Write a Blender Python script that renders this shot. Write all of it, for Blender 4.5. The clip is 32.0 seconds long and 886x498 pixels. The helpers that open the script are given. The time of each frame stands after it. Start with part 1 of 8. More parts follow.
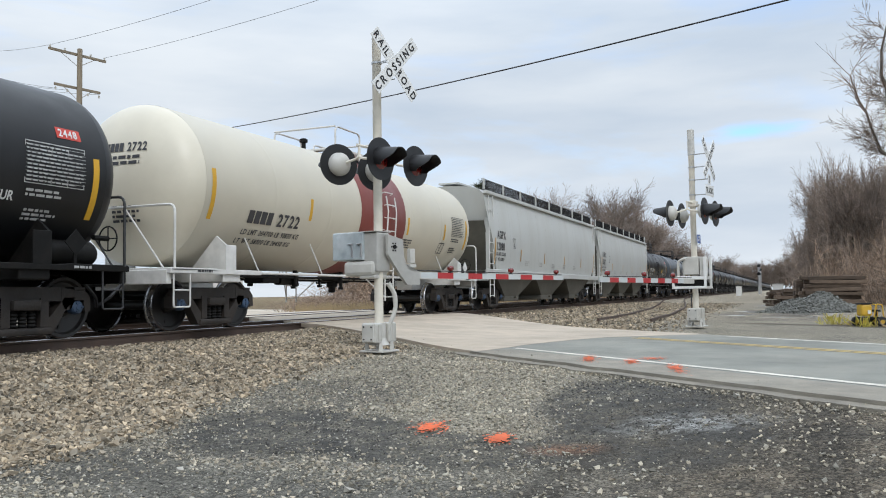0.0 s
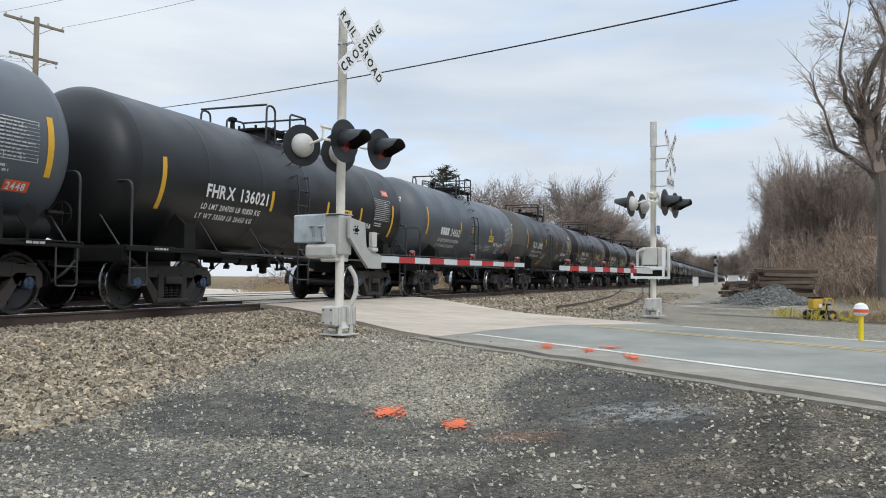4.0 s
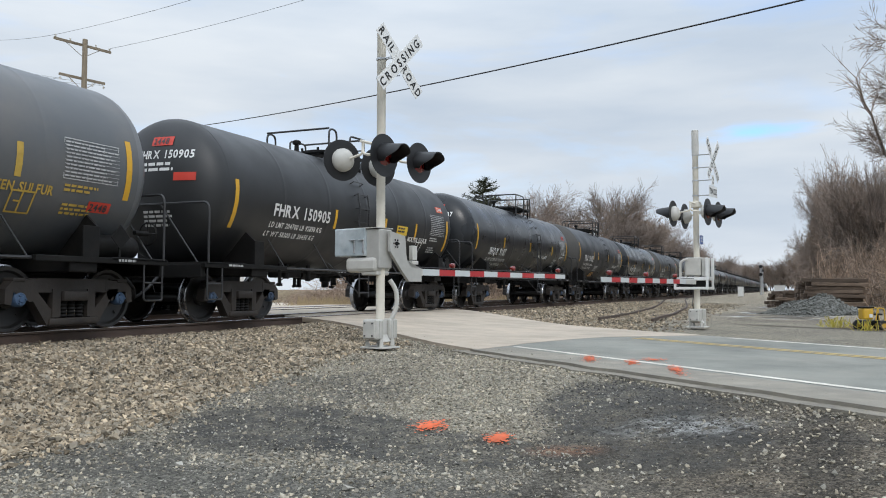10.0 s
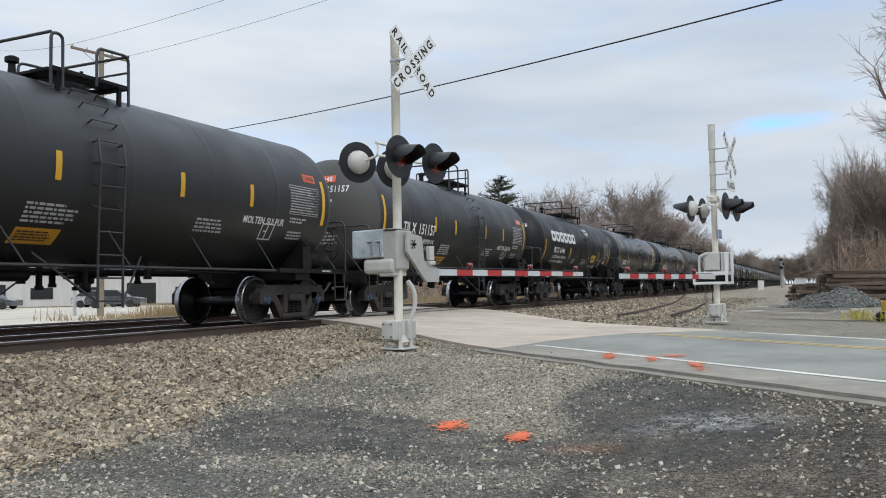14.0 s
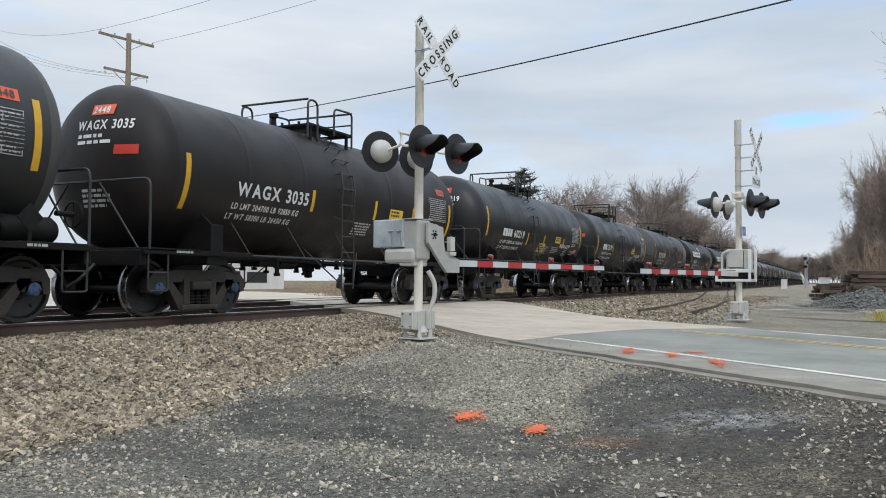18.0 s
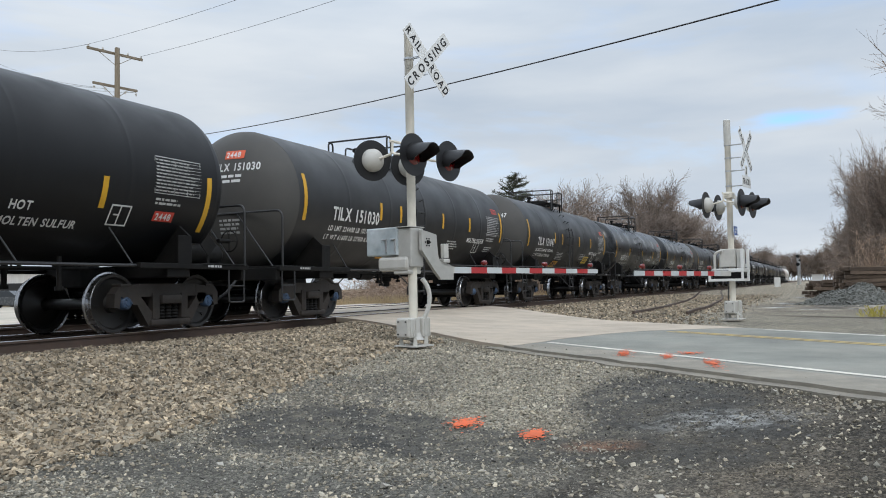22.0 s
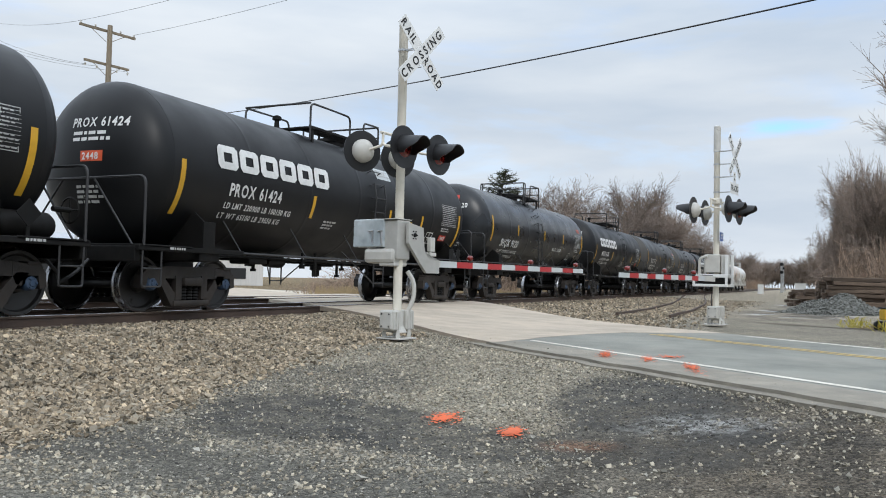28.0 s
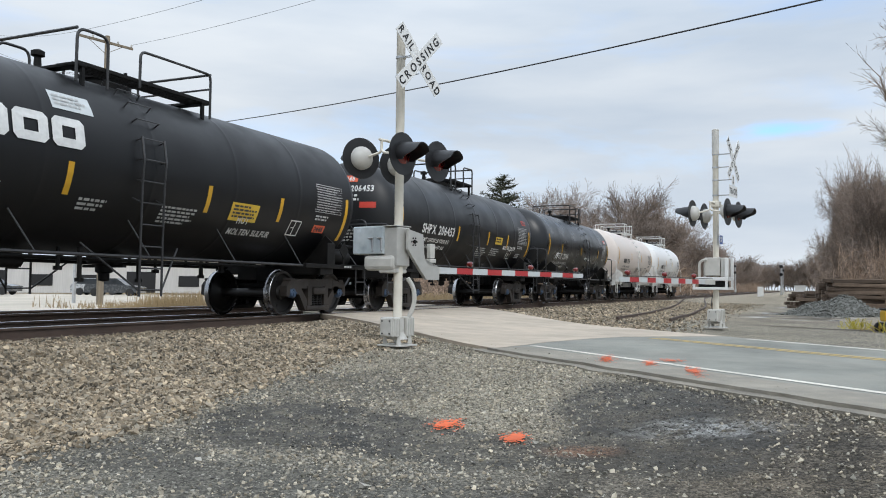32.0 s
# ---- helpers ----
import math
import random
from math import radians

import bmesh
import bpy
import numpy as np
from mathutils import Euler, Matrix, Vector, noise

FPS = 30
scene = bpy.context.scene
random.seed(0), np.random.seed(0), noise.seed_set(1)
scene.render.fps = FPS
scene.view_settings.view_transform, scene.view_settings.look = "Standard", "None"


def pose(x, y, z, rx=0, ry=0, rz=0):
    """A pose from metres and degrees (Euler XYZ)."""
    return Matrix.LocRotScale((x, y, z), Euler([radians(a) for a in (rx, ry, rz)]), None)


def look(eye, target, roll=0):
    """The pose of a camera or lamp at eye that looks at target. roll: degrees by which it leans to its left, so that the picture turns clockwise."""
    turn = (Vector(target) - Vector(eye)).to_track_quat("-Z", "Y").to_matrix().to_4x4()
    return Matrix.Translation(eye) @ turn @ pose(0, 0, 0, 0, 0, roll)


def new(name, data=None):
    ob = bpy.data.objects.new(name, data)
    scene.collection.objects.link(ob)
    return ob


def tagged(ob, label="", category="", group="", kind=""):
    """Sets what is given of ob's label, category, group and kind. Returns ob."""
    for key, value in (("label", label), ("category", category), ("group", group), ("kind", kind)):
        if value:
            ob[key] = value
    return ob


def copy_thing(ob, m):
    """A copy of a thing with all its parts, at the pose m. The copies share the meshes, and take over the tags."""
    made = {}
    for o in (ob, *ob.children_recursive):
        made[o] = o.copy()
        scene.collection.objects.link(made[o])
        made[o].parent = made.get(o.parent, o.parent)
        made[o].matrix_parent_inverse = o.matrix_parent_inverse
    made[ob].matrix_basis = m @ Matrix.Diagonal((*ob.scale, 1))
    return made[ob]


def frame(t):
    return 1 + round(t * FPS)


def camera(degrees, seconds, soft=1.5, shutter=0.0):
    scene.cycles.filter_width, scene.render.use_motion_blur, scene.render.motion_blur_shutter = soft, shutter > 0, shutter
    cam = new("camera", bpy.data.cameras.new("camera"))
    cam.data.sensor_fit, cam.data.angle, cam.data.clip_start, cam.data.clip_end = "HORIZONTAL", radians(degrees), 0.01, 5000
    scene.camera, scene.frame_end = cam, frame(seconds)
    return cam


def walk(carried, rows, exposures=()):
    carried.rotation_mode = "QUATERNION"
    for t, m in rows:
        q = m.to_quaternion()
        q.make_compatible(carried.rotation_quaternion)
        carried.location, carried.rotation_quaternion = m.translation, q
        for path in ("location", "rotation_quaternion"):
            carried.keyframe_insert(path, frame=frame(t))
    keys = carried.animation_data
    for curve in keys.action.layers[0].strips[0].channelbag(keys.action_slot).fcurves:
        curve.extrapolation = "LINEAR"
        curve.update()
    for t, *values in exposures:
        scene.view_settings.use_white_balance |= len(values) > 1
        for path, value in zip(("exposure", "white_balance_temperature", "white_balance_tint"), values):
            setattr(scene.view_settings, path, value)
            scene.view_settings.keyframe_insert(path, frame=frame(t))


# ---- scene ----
# ---- camera ----
cam = camera(57.32, 32.0, soft=1.0)
# seconds, x, y, z, tilt, roll, yaw: a hand-held camera that hardly leaves its place
ROWS = [
    (0.0, 0.001, 0.001, 0.572, 93.18, 0.83, 22.82),
    (0.5, 0.004, -0.008, 0.577, 93.21, 0.94, 22.86),
    (1.0, 0.003, -0.005, 0.580, 93.29, 0.83, 22.87),
    (1.5, 0.004, -0.003, 0.577, 93.30, 0.70, 22.85),
    (2.0, 0.003, -0.012, 0.574, 93.21, 0.55, 22.82),
    (2.5, 0.001, -0.002, 0.572, 93.09, 0.27, 22.57),
    (3.0, 0.001, -0.000, 0.574, 92.90, 0.07, 21.99),
    (3.5, 0.002, -0.003, 0.579, 92.59, -0.04, 21.06),
    (4.0, -0.003, 0.009, 0.588, 92.04, -0.55, 20.07),
    (4.5, -0.003, 0.012, 0.610, 91.73, -0.74, 19.67),
    (6.5, 0.000, 0.009, 0.596, 91.72, -0.36, 20.09),
    (7.0, 0.002, 0.008, 0.599, 92.09, -0.29, 20.27),
    (7.5, -0.004, 0.006, 0.596, 92.48, -0.54, 21.00),
    (8.0, -0.003, 0.009, 0.595, 92.72, -0.29, 22.17),
    (8.5, -0.003, 0.007, 0.597, 92.89, -0.07, 22.93),
    (9.0, -0.000, 0.000, 0.600, 92.97, 0.00, 23.05),
    (9.5, -0.001, -0.007, 0.601, 92.92, -0.03, 22.95),
    (10.0, -0.001, 0.003, 0.599, 92.87, -0.09, 22.92),
    (10.5, -0.004, 0.005, 0.599, 92.82, -0.18, 22.87),
    (11.0, -0.005, 0.008, 0.595, 92.76, -0.17, 22.82),
    (11.5, -0.003, 0.012, 0.597, 92.63, -0.19, 22.76),
    (12.0, 0.007, -0.004, 0.600, 92.74, 0.03, 22.60),
    (12.5, 0.007, -0.015, 0.602, 93.02, 0.45, 22.87),
    (13.0, 0.004, -0.016, 0.605, 93.15, 0.81, 23.51),
    (13.5, 0.005, -0.014, 0.605, 93.05, 0.99, 24.04),
    (14.0, 0.007, -0.010, 0.604, 92.85, 1.00, 24.19),
    (14.5, 0.007, -0.006, 0.604, 92.64, 1.04, 24.19),
    (16.5, 0.009, -0.009, 0.606, 92.47, 1.37, 24.37),
    (17.0, 0.004, -0.013, 0.601, 92.58, 0.70, 24.86),
    (17.5, -0.000, -0.014, 0.598, 92.56, -0.04, 25.46),
    (18.0, -0.001, -0.000, 0.595, 92.25, -0.29, 25.59),
    (18.5, -0.001, -0.009, 0.599, 91.92, -0.07, 25.71),
    (19.0, 0.004, -0.021, 0.600, 92.01, 0.38, 25.84),
    (19.5, 0.006, -0.013, 0.603, 92.16, 0.76, 25.78),
    (20.0, 0.009, -0.022, 0.605, 92.29, 0.86, 25.40),
    (20.5, 0.010, -0.012, 0.602, 92.47, 0.95, 24.91),
    (21.0, 0.013, -0.011, 0.601, 92.61, 1.07, 24.69),
    (21.5, 0.009, -0.007, 0.601, 92.55, 1.09, 24.67),
    (22.0, 0.009, -0.025, 0.607, 92.69, 1.13, 25.19),
    (22.5, 0.006, -0.032, 0.610, 93.32, 0.82, 26.02),
    (23.0, 0.002, -0.028, 0.609, 93.74, 0.61, 26.39),
    (23.5, 0.002, -0.025, 0.612, 93.69, 0.79, 26.40),
    (24.0, 0.007, -0.027, 0.610, 93.62, 0.93, 26.36),
    (24.5, 0.006, -0.028, 0.611, 93.55, 0.99, 26.36),
    (26.5, 0.007, -0.021, 0.602, 93.25, -0.72, 25.65),
    (27.0, 0.003, -0.015, 0.598, 92.39, -1.63, 24.85),
    (27.5, 0.008, -0.012, 0.617, 91.99, -1.50, 24.35),
    (28.0, 0.014, -0.015, 0.617, 92.22, -1.27, 24.17),
    (28.5, 0.009, -0.017, 0.617, 92.53, -1.07, 24.26),
    (29.0, 0.010, -0.012, 0.619, 92.65, -1.05, 24.31),
    (29.5, 0.010, -0.017, 0.618, 92.75, -1.02, 24.31),
    (30.0, 0.004, -0.006, 0.618, 92.83, -0.84, 24.34),
    (30.5, 0.010, -0.012, 0.618, 92.80, -0.62, 24.41),
    (31.0, 0.010, -0.006, 0.617, 92.78, -0.55, 24.37),
    (31.5, 0.010, -0.010, 0.615, 92.71, -0.60, 24.30),
    (32.0, 0.005, -0.013, 0.618, 92.66, -0.60, 24.15),
]

# the picture is held a little darker in the middle of the shot
EXPOSURES = [(0.0, 0.02), (8.0, 0.0), (13.0, -0.08), (18.0, -0.08), (23.0, -0.13), (24.0, -0.03), (25.0, -0.02), (27.5, 0.0), (32.0, -0.02)]
walk(cam, [(t, pose(*r)) for t, *r in ROWS], EXPOSURES)

# ---- light: a thin bright overcast ----
SUN_AZ, SUN_EL = 140.0, 40.0
world = bpy.data.worlds.new("overcast_sky")
scene.world = world
world.use_nodes = True
wt = world.node_tree
wt.nodes.clear()


def wn(kind):
    return wt.nodes.new(kind)


sky = wn("ShaderNodeTexSky")
sky.sky_type, sky.sun_disc = "NISHITA", False
sky.sun_elevation, sky.sun_rotation = radians(SUN_EL), radians(SUN_AZ)
sky.air_density, sky.dust_density, sky.ozone_density = 1.0, 1.5, 1.0
coord = wn("ShaderNodeTexCoord")
mapn = wn("ShaderNodeMapping")
mapn.inputs["Scale"].default_value = (1.0, 1.0, 5.0)
mapn.inputs["Rotation"].default_value = (0, radians(6), radians(20))
wt.links.new(coord.outputs["Generated"], mapn.inputs["Vector"])
n1 = wn("ShaderNodeTexNoise")
n1.inputs["Scale"].default_value, n1.inputs["Detail"].default_value, n1.inputs["Roughness"].default_value = 2.2, 7, 0.55
n1.inputs["Distortion"].default_value = 0.4
wt.links.new(mapn.outputs[0], n1.inputs["Vector"])
cover = wn("ShaderNodeValToRGB")
cover.color_ramp.elements[0].position, cover.color_ramp.elements[0].color = 0.27, (0.62, 0.62, 0.62, 1)
cover.color_ramp.elements[1].position, cover.color_ramp.elements[1].color = 0.47, (1, 1, 1, 1)
wt.links.new(n1.outputs["Fac"], cover.inputs[0])
n2 = wn("ShaderNodeTexNoise")
n2.inputs["Scale"].default_value, n2.inputs["Detail"].default_value = 3.1, 5
wt.links.new(mapn.outputs[0], n2.inputs["Vector"])
cloud = wn("ShaderNodeValToRGB")
cloud.color_ramp.elements[0].position, cloud.color_ramp.elements[0].color = 0.3, (5.55, 6.45, 7.6, 1)
cloud.color_ramp.elements[1].position, cloud.color_ramp.elements[1].color = 0.72, (7.7, 8.3, 8.95, 1)
wt.links.new(n2.outputs["Fac"], cloud.inputs[0])


def wdot(v, w):
    n = wn("ShaderNodeVectorMath")
    n.operation = "DOT_PRODUCT"
    wt.links.new(coord.outputs["Generated"], n.inputs[0])
    n.inputs[1].default_value = [c / w for c in v]
    return n.outputs["Value"]


# one long rent in the cloud low over the line, where the blue shows
gap = wn("ShaderNodeCombineXYZ")
side_ = Vector((1.0, 0.03, 0.0))
wt.links.new(wdot(side_, 0.075), gap.inputs[0])
up_ = Vector((0.03 * 0.18, -0.18, 0.983))
wt.links.new(wdot(up_, 0.0125), gap.inputs[1])
gapn = wn("ShaderNodeTexNoise")
gapn.inputs["Scale"].default_value, gapn.inputs["Detail"].default_value = 14, 5
wt.links.new(mapn.outputs[0], gapn.inputs["Vector"])
gap2 = wn("ShaderNodeVectorMath")
gap2.operation = "LENGTH"
wt.links.new(gap.outputs[0], gap2.inputs[0])
gap3 = wn("ShaderNodeMath")
gap3.operation = "MULTIPLY_ADD"
wt.links.new(gapn.outputs["Fac"], gap3.inputs[0])
gap3.inputs[1].default_value = 1.6
wt.links.new(gap2.outputs["Value"], gap3.inputs[2])
gap4 = wn("ShaderNodeMapRange")
gap4.interpolation_type = "SMOOTHSTEP"
gap4.inputs["From Min"].default_value, gap4.inputs["From Max"].default_value = 0.7, 1.9
gap4.inputs["To Min"].default_value = 0.05
wt.links.new(gap3.outputs[0], gap4.inputs[0])
cmin = wn("ShaderNodeMath")
cmin.operation = "MINIMUM"
wt.links.new(cover.outputs[0], cmin.inputs[0])
wt.links.new(gap4.outputs[0], cmin.inputs[1])
mixs = wn("ShaderNodeMixRGB")
wt.links.new(cmin.outputs[0], mixs.inputs[0])
skyb = wn("ShaderNodeVectorMath")
skyb.operation = "MULTIPLY"
skyb.inputs[1].default_value = (1.6, 2.13, 2.7)
wt.links.new(sky.outputs[0], skyb.inputs[0])
wt.links.new(skyb.outputs[0], mixs.inputs[1])
wt.links.new(cloud.outputs[0], mixs.inputs[2])
bg = wn("ShaderNodeBackground")
bg.inputs["Strength"].default_value = 0.1
wout = wn("ShaderNodeOutputWorld")
# an overcast dome: brighter overhead than near the horizon
sepd = wn("ShaderNodeSeparateXYZ")
wt.links.new(coord.outputs["Generated"], sepd.inputs[0])
dome = wn("ShaderNodeMapRange")
dome.interpolation_type = "SMOOTHSTEP"
dome.inputs["From Min"].default_value, dome.inputs["From Max"].default_value = 0.2, 0.95
dome.inputs["To Min"].default_value, dome.inputs["To Max"].default_value = 1.0, 2.3
wt.links.new(sepd.outputs[2], dome.inputs[0])
lift = wn("ShaderNodeVectorMath")
lift.operation = "SCALE"
wt.links.new(mixs.outputs[0], lift.inputs[0])
wt.links.new(dome.outputs[0], lift.inputs["Scale"])
wt.links.new(lift.outputs[0], bg.inputs[0])
wt.links.new(bg.outputs[0], wout.inputs[0])

sun = new("sun", bpy.data.lights.new("sun", "SUN"))
sun.data.energy, sun.data.angle, sun.data.color = 0.95, radians(18), (1.0, 0.97, 0.93)
sun.matrix_world = look((0, 0, 30), (30 * math.sin(radians(SUN_AZ + 180)), 30 * math.cos(radians(SUN_AZ + 180)), 30 - 30 * math.tan(radians(SUN_EL))))
scene.view_settings.exposure = 0.0

# ---- materials ----
MATS = {}


def mat(name, color, rough=0.6, metal=0.0, vary=0.25, scale=6.0, bump=0.0, bscale=40.0, dirt=None, dirt_amt=0.0, spec=0.5, stretch=(1, 1, 1), rand=0.0, coat=0.0):
    """A procedural surface: base colour with two scales of variation, dirt patches, relief."""
    if name in MATS:
        return MATS[name]
    m = bpy.data.materials.new(name)
    m.use_nodes = True
    nt = m.node_tree
    b = nt.nodes["Principled BSDF"]
    b.inputs["Metallic"].default_value = metal
    b.inputs["Specular IOR Level"].default_value = spec
    b.inputs["Coat Weight"].default_value = coat
    tc = nt.nodes.new("ShaderNodeTexCoord")
    mp = nt.nodes.new("ShaderNodeMapping")
    mp.inputs["Scale"].default_value = stretch
    nt.links.new(tc.outputs["Object"], mp.inputs[0])
    fine = nt.nodes.new("ShaderNodeTexNoise")
    fine.inputs["Scale"].default_value, fine.inputs["Detail"].default_value = scale, 6
    big = nt.nodes.new("ShaderNodeTexNoise")
    big.inputs["Scale"].default_value, big.inputs["Detail"].default_value = scale * 0.17, 3
    for n in (fine, big):
        nt.links.new(mp.outputs[0], n.inputs["Vector"])
    add = nt.nodes.new("ShaderNodeMath")
    add.operation = "ADD"
    nt.links.new(fine.outputs["Fac"], add.inputs[0])
    nt.links.new(big.outputs["Fac"], add.inputs[1])
    mr = nt.nodes.new("ShaderNodeMapRange")
    mr.inputs["From Min"].default_value, mr.inputs["From Max"].default_value = 0.65, 1.35
    mr.inputs["To Min"].default_value, mr.inputs["To Max"].default_value = 1 - vary, 1 + vary
    nt.links.new(add.outputs[0], mr.inputs[0])
    last = mr.outputs[0]
    if rand:
        oi = nt.nodes.new("ShaderNodeObjectInfo")
        rr = nt.nodes.new("ShaderNodeMapRange")
        rr.inputs["To Min"].default_value, rr.inputs["To Max"].default_value = 1 - rand, 1 + rand
        nt.links.new(oi.outputs["Random"], rr.inputs[0])
        mu = nt.nodes.new("ShaderNodeMath")
        mu.operation = "MULTIPLY"
        nt.links.new(last, mu.inputs[0])
        nt.links.new(rr.outputs[0], mu.inputs[1])
        last = mu.outputs[0]
    col = nt.nodes.new("ShaderNodeVectorMath")
    col.operation = "SCALE"
    col.inputs[0].default_value = color[:3]
    nt.links.new(last, col.inputs["Scale"])
    out = col.outputs[0]
    if dirt:
        dn = nt.nodes.new("ShaderNodeTexNoise")
        dn.inputs["Scale"].default_value, dn.inputs["Detail"].default_value = scale * 0.35, 8
        dn.inputs["Roughness"].default_value = 0.65
        nt.links.new(mp.outputs[0], dn.inputs["Vector"])
        dr = nt.nodes.new("ShaderNodeMapRange")
        dr.inputs["From Min"].default_value, dr.inputs["From Max"].default_value = 0.48, 0.72
        dr.inputs["To Max"].default_value = dirt_amt
        nt.links.new(dn.outputs["Fac"], dr.inputs[0])
        mx = nt.nodes.new("ShaderNodeMixRGB")
        nt.links.new(dr.outputs[0], mx.inputs[0])
        nt.links.new(out, mx.inputs[1])
        mx.inputs[2].default_value = (*dirt[:3], 1)
        out = mx.outputs[0]
    nt.links.new(out, b.inputs["Base Color"])
    ro = nt.nodes.new("ShaderNodeMapRange")
    ro.inputs["From Min"].default_value, ro.inputs["From Max"].default_value = 0.3, 0.7
    ro.inputs["To Min"].default_value, ro.inputs["To Max"].default_value = max(0.03, rough - 0.08), min(1, rough + 0.1)
    nt.links.new(fine.outputs["Fac"], ro.inputs[0])
    nt.links.new(ro.outputs[0], b.inputs["Roughness"])
    if bump:
        bn = nt.nodes.new("ShaderNodeTexNoise")
        bn.inputs["Scale"].default_value, bn.inputs["Detail"].default_value = bscale, 5
        nt.links.new(tc.outputs["Object"], bn.inputs["Vector"])
        bp = nt.nodes.new("ShaderNodeBump")
        bp.inputs["Strength"].default_value, bp.inputs["Distance"].default_value = bump, 0.02
        nt.links.new(bn.outputs["Fac"], bp.inputs["Height"])
        nt.links.new(bp.outputs[0], b.inputs["Normal"])
    MATS[name] = m
    return m


def tank_paint(name, color, rough, dust, dust_amt, spec=0.5):
    """Railcar paint: fine grain, vertical run streaks, road dust thrown up from below."""
    m = mat(name, color, rough, vary=0.08, scale=3.0, bump=0.03, bscale=3.0, dirt=dust, dirt_amt=dust_amt, stretch=(0.5, 0.4, 0.45), rand=0.12, spec=spec)
    return m


BLACK = tank_paint("black_tank_paint", (0.009, 0.0097, 0.0108), 0.4, (0.04, 0.038, 0.036), 0.2, 0.38)
BLACKGLOSS = tank_paint("glossy_black_tank_paint", (0.013, 0.0145, 0.0165), 0.3, (0.04, 0.04, 0.04), 0.12, 0.42)
PBLACK = tank_paint("deep_black_tank_paint", (0.009, 0.0095, 0.0105), 0.44, (0.025, 0.025, 0.025), 0.15, 0.28)
FOGGED = mat("fogged_clear_plastic", (0.4, 0.45, 0.47), 0.22, vary=0.3, scale=5, dirt=(0.62, 0.64, 0.64), dirt_amt=0.6)
SHEETING = mat("silver_white_reflective_sheeting", (0.52, 0.55, 0.55), 0.35, vary=0.06)
CHARCOAL = tank_paint("charcoal_tank_paint", (0.0165, 0.0172, 0.018), 0.46, (0.045, 0.043, 0.041), 0.2)
DUSTHEAD = mat("dusty_charcoal_head_paint", (0.062, 0.059, 0.054), 0.65, vary=0.14, scale=1.6, bump=0.05, bscale=3.0, dirt=(0.1, 0.09, 0.078), dirt_amt=0.35, rand=0.15)
SLATE = tank_paint("slate_tank_paint", (0.06, 0.072, 0.085), 0.42, (0.14, 0.13, 0.12), 0.3)
GREYTANK = tank_paint("grey_tank_paint", (0.1, 0.108, 0.115), 0.45, (0.2, 0.17, 0.14), 0.35)
RUSTBLACK = tank_paint("rust_stained_black_paint", (0.0125, 0.0115, 0.0115), 0.48, (0.045, 0.028, 0.022), 0.45, 0.28)
CREAM = tank_paint("cream_tank_paint", (0.6, 0.555, 0.45), 0.4, (0.45, 0.4, 0.3), 0.25)
WHITETANK = tank_paint("white_tank_paint", (0.75, 0.74, 0.72), 0.35, (0.5, 0.47, 0.42), 0.25)
PINKWHITE = tank_paint("pinkish_white_tank_paint", (0.68, 0.6, 0.54), 0.4, (0.45, 0.38, 0.33), 0.3)
REDBAND = tank_paint("red_band_paint", (0.2, 0.045, 0.035), 0.45, (0.12, 0.05, 0.04), 0.3)
HOPPERPAINT = mat("pale_grey_hopper_paint", (0.5, 0.505, 0.48), 0.45, vary=0.05, scale=3.0, bump=0.03, bscale=3.0, dirt=(0.38, 0.36, 0.31), dirt_amt=0.35, stretch=(0.5, 0.8, 0.15))
HSTRIP = mat("orange_brown_reflective_strip", (0.5, 0.26, 0.04), 0.5, vary=0.15, scale=8)
SEAM = mat("grey_weld_line", (0.36, 0.355, 0.33), 0.6, vary=0.2, scale=6)
HOPPERDIRT = mat("dusty_olive_hopper_paint", (0.1, 0.094, 0.077), 0.6, vary=0.25, scale=4, dirt=(0.16, 0.15, 0.125), dirt_amt=0.4)
UNDER = mat("grimy_black_steel", (0.0065, 0.0063, 0.006), 0.6, vary=0.4, scale=9, dirt=(0.026, 0.022, 0.018), dirt_amt=0.35, spec=0.2)
SIDEFRAME = mat("grimy_cast_steel", (0.022, 0.0175, 0.0145), 0.65, vary=0.4, scale=9, bump=0.2, bscale=30, dirt=(0.05, 0.037, 0.028), dirt_amt=0.4, rand=0.35)
WHEEL = mat("dark_wheel_steel", (0.016, 0.0148, 0.014), 0.42, metal=0.1, vary=0.3, scale=8)
TREAD = mat("polished_wheel_tread", (0.38, 0.38, 0.39), 0.25, metal=1.0, vary=0.1)
CAPBLUE = mat("blue_bearing_cap", (0.035, 0.07, 0.13), 0.5, vary=0.3, scale=12, dirt=(0.05, 0.045, 0.04), dirt_amt=0.6, rand=0.3)
RAILPIPE = mat("black_handrail_paint", (0.025, 0.025, 0.026), 0.45, vary=0.2)
WHITEPIPE = mat("white_handrail_paint", (0.62, 0.61, 0.58), 0.45, vary=0.2)
YELLOW = mat("yellow_reflective_tape", (0.62, 0.34, 0.02), 0.45, vary=0.12, scale=8)
OLDYELLOW = mat("faded_yellow_paint", (0.5, 0.33, 0.06), 0.5, vary=0.2, scale=8)
STENCIL = mat("white_stencil_paint", (0.68, 0.68, 0.66), 0.5, vary=0.15, scale=14)
FADED = mat("faded_white_stencil", (0.42, 0.42, 0.41), 0.6, vary=0.3, scale=20)
DARKSTENCIL = mat("dark_stencil_paint", (0.04, 0.04, 0.045), 0.5, vary=0.15)
ORANGEP = mat("orange_placard", (0.7, 0.11, 0.04), 0.45, vary=0.12)
REDP = mat("red_placard", (0.55, 0.05, 0.03), 0.45, vary=0.12)
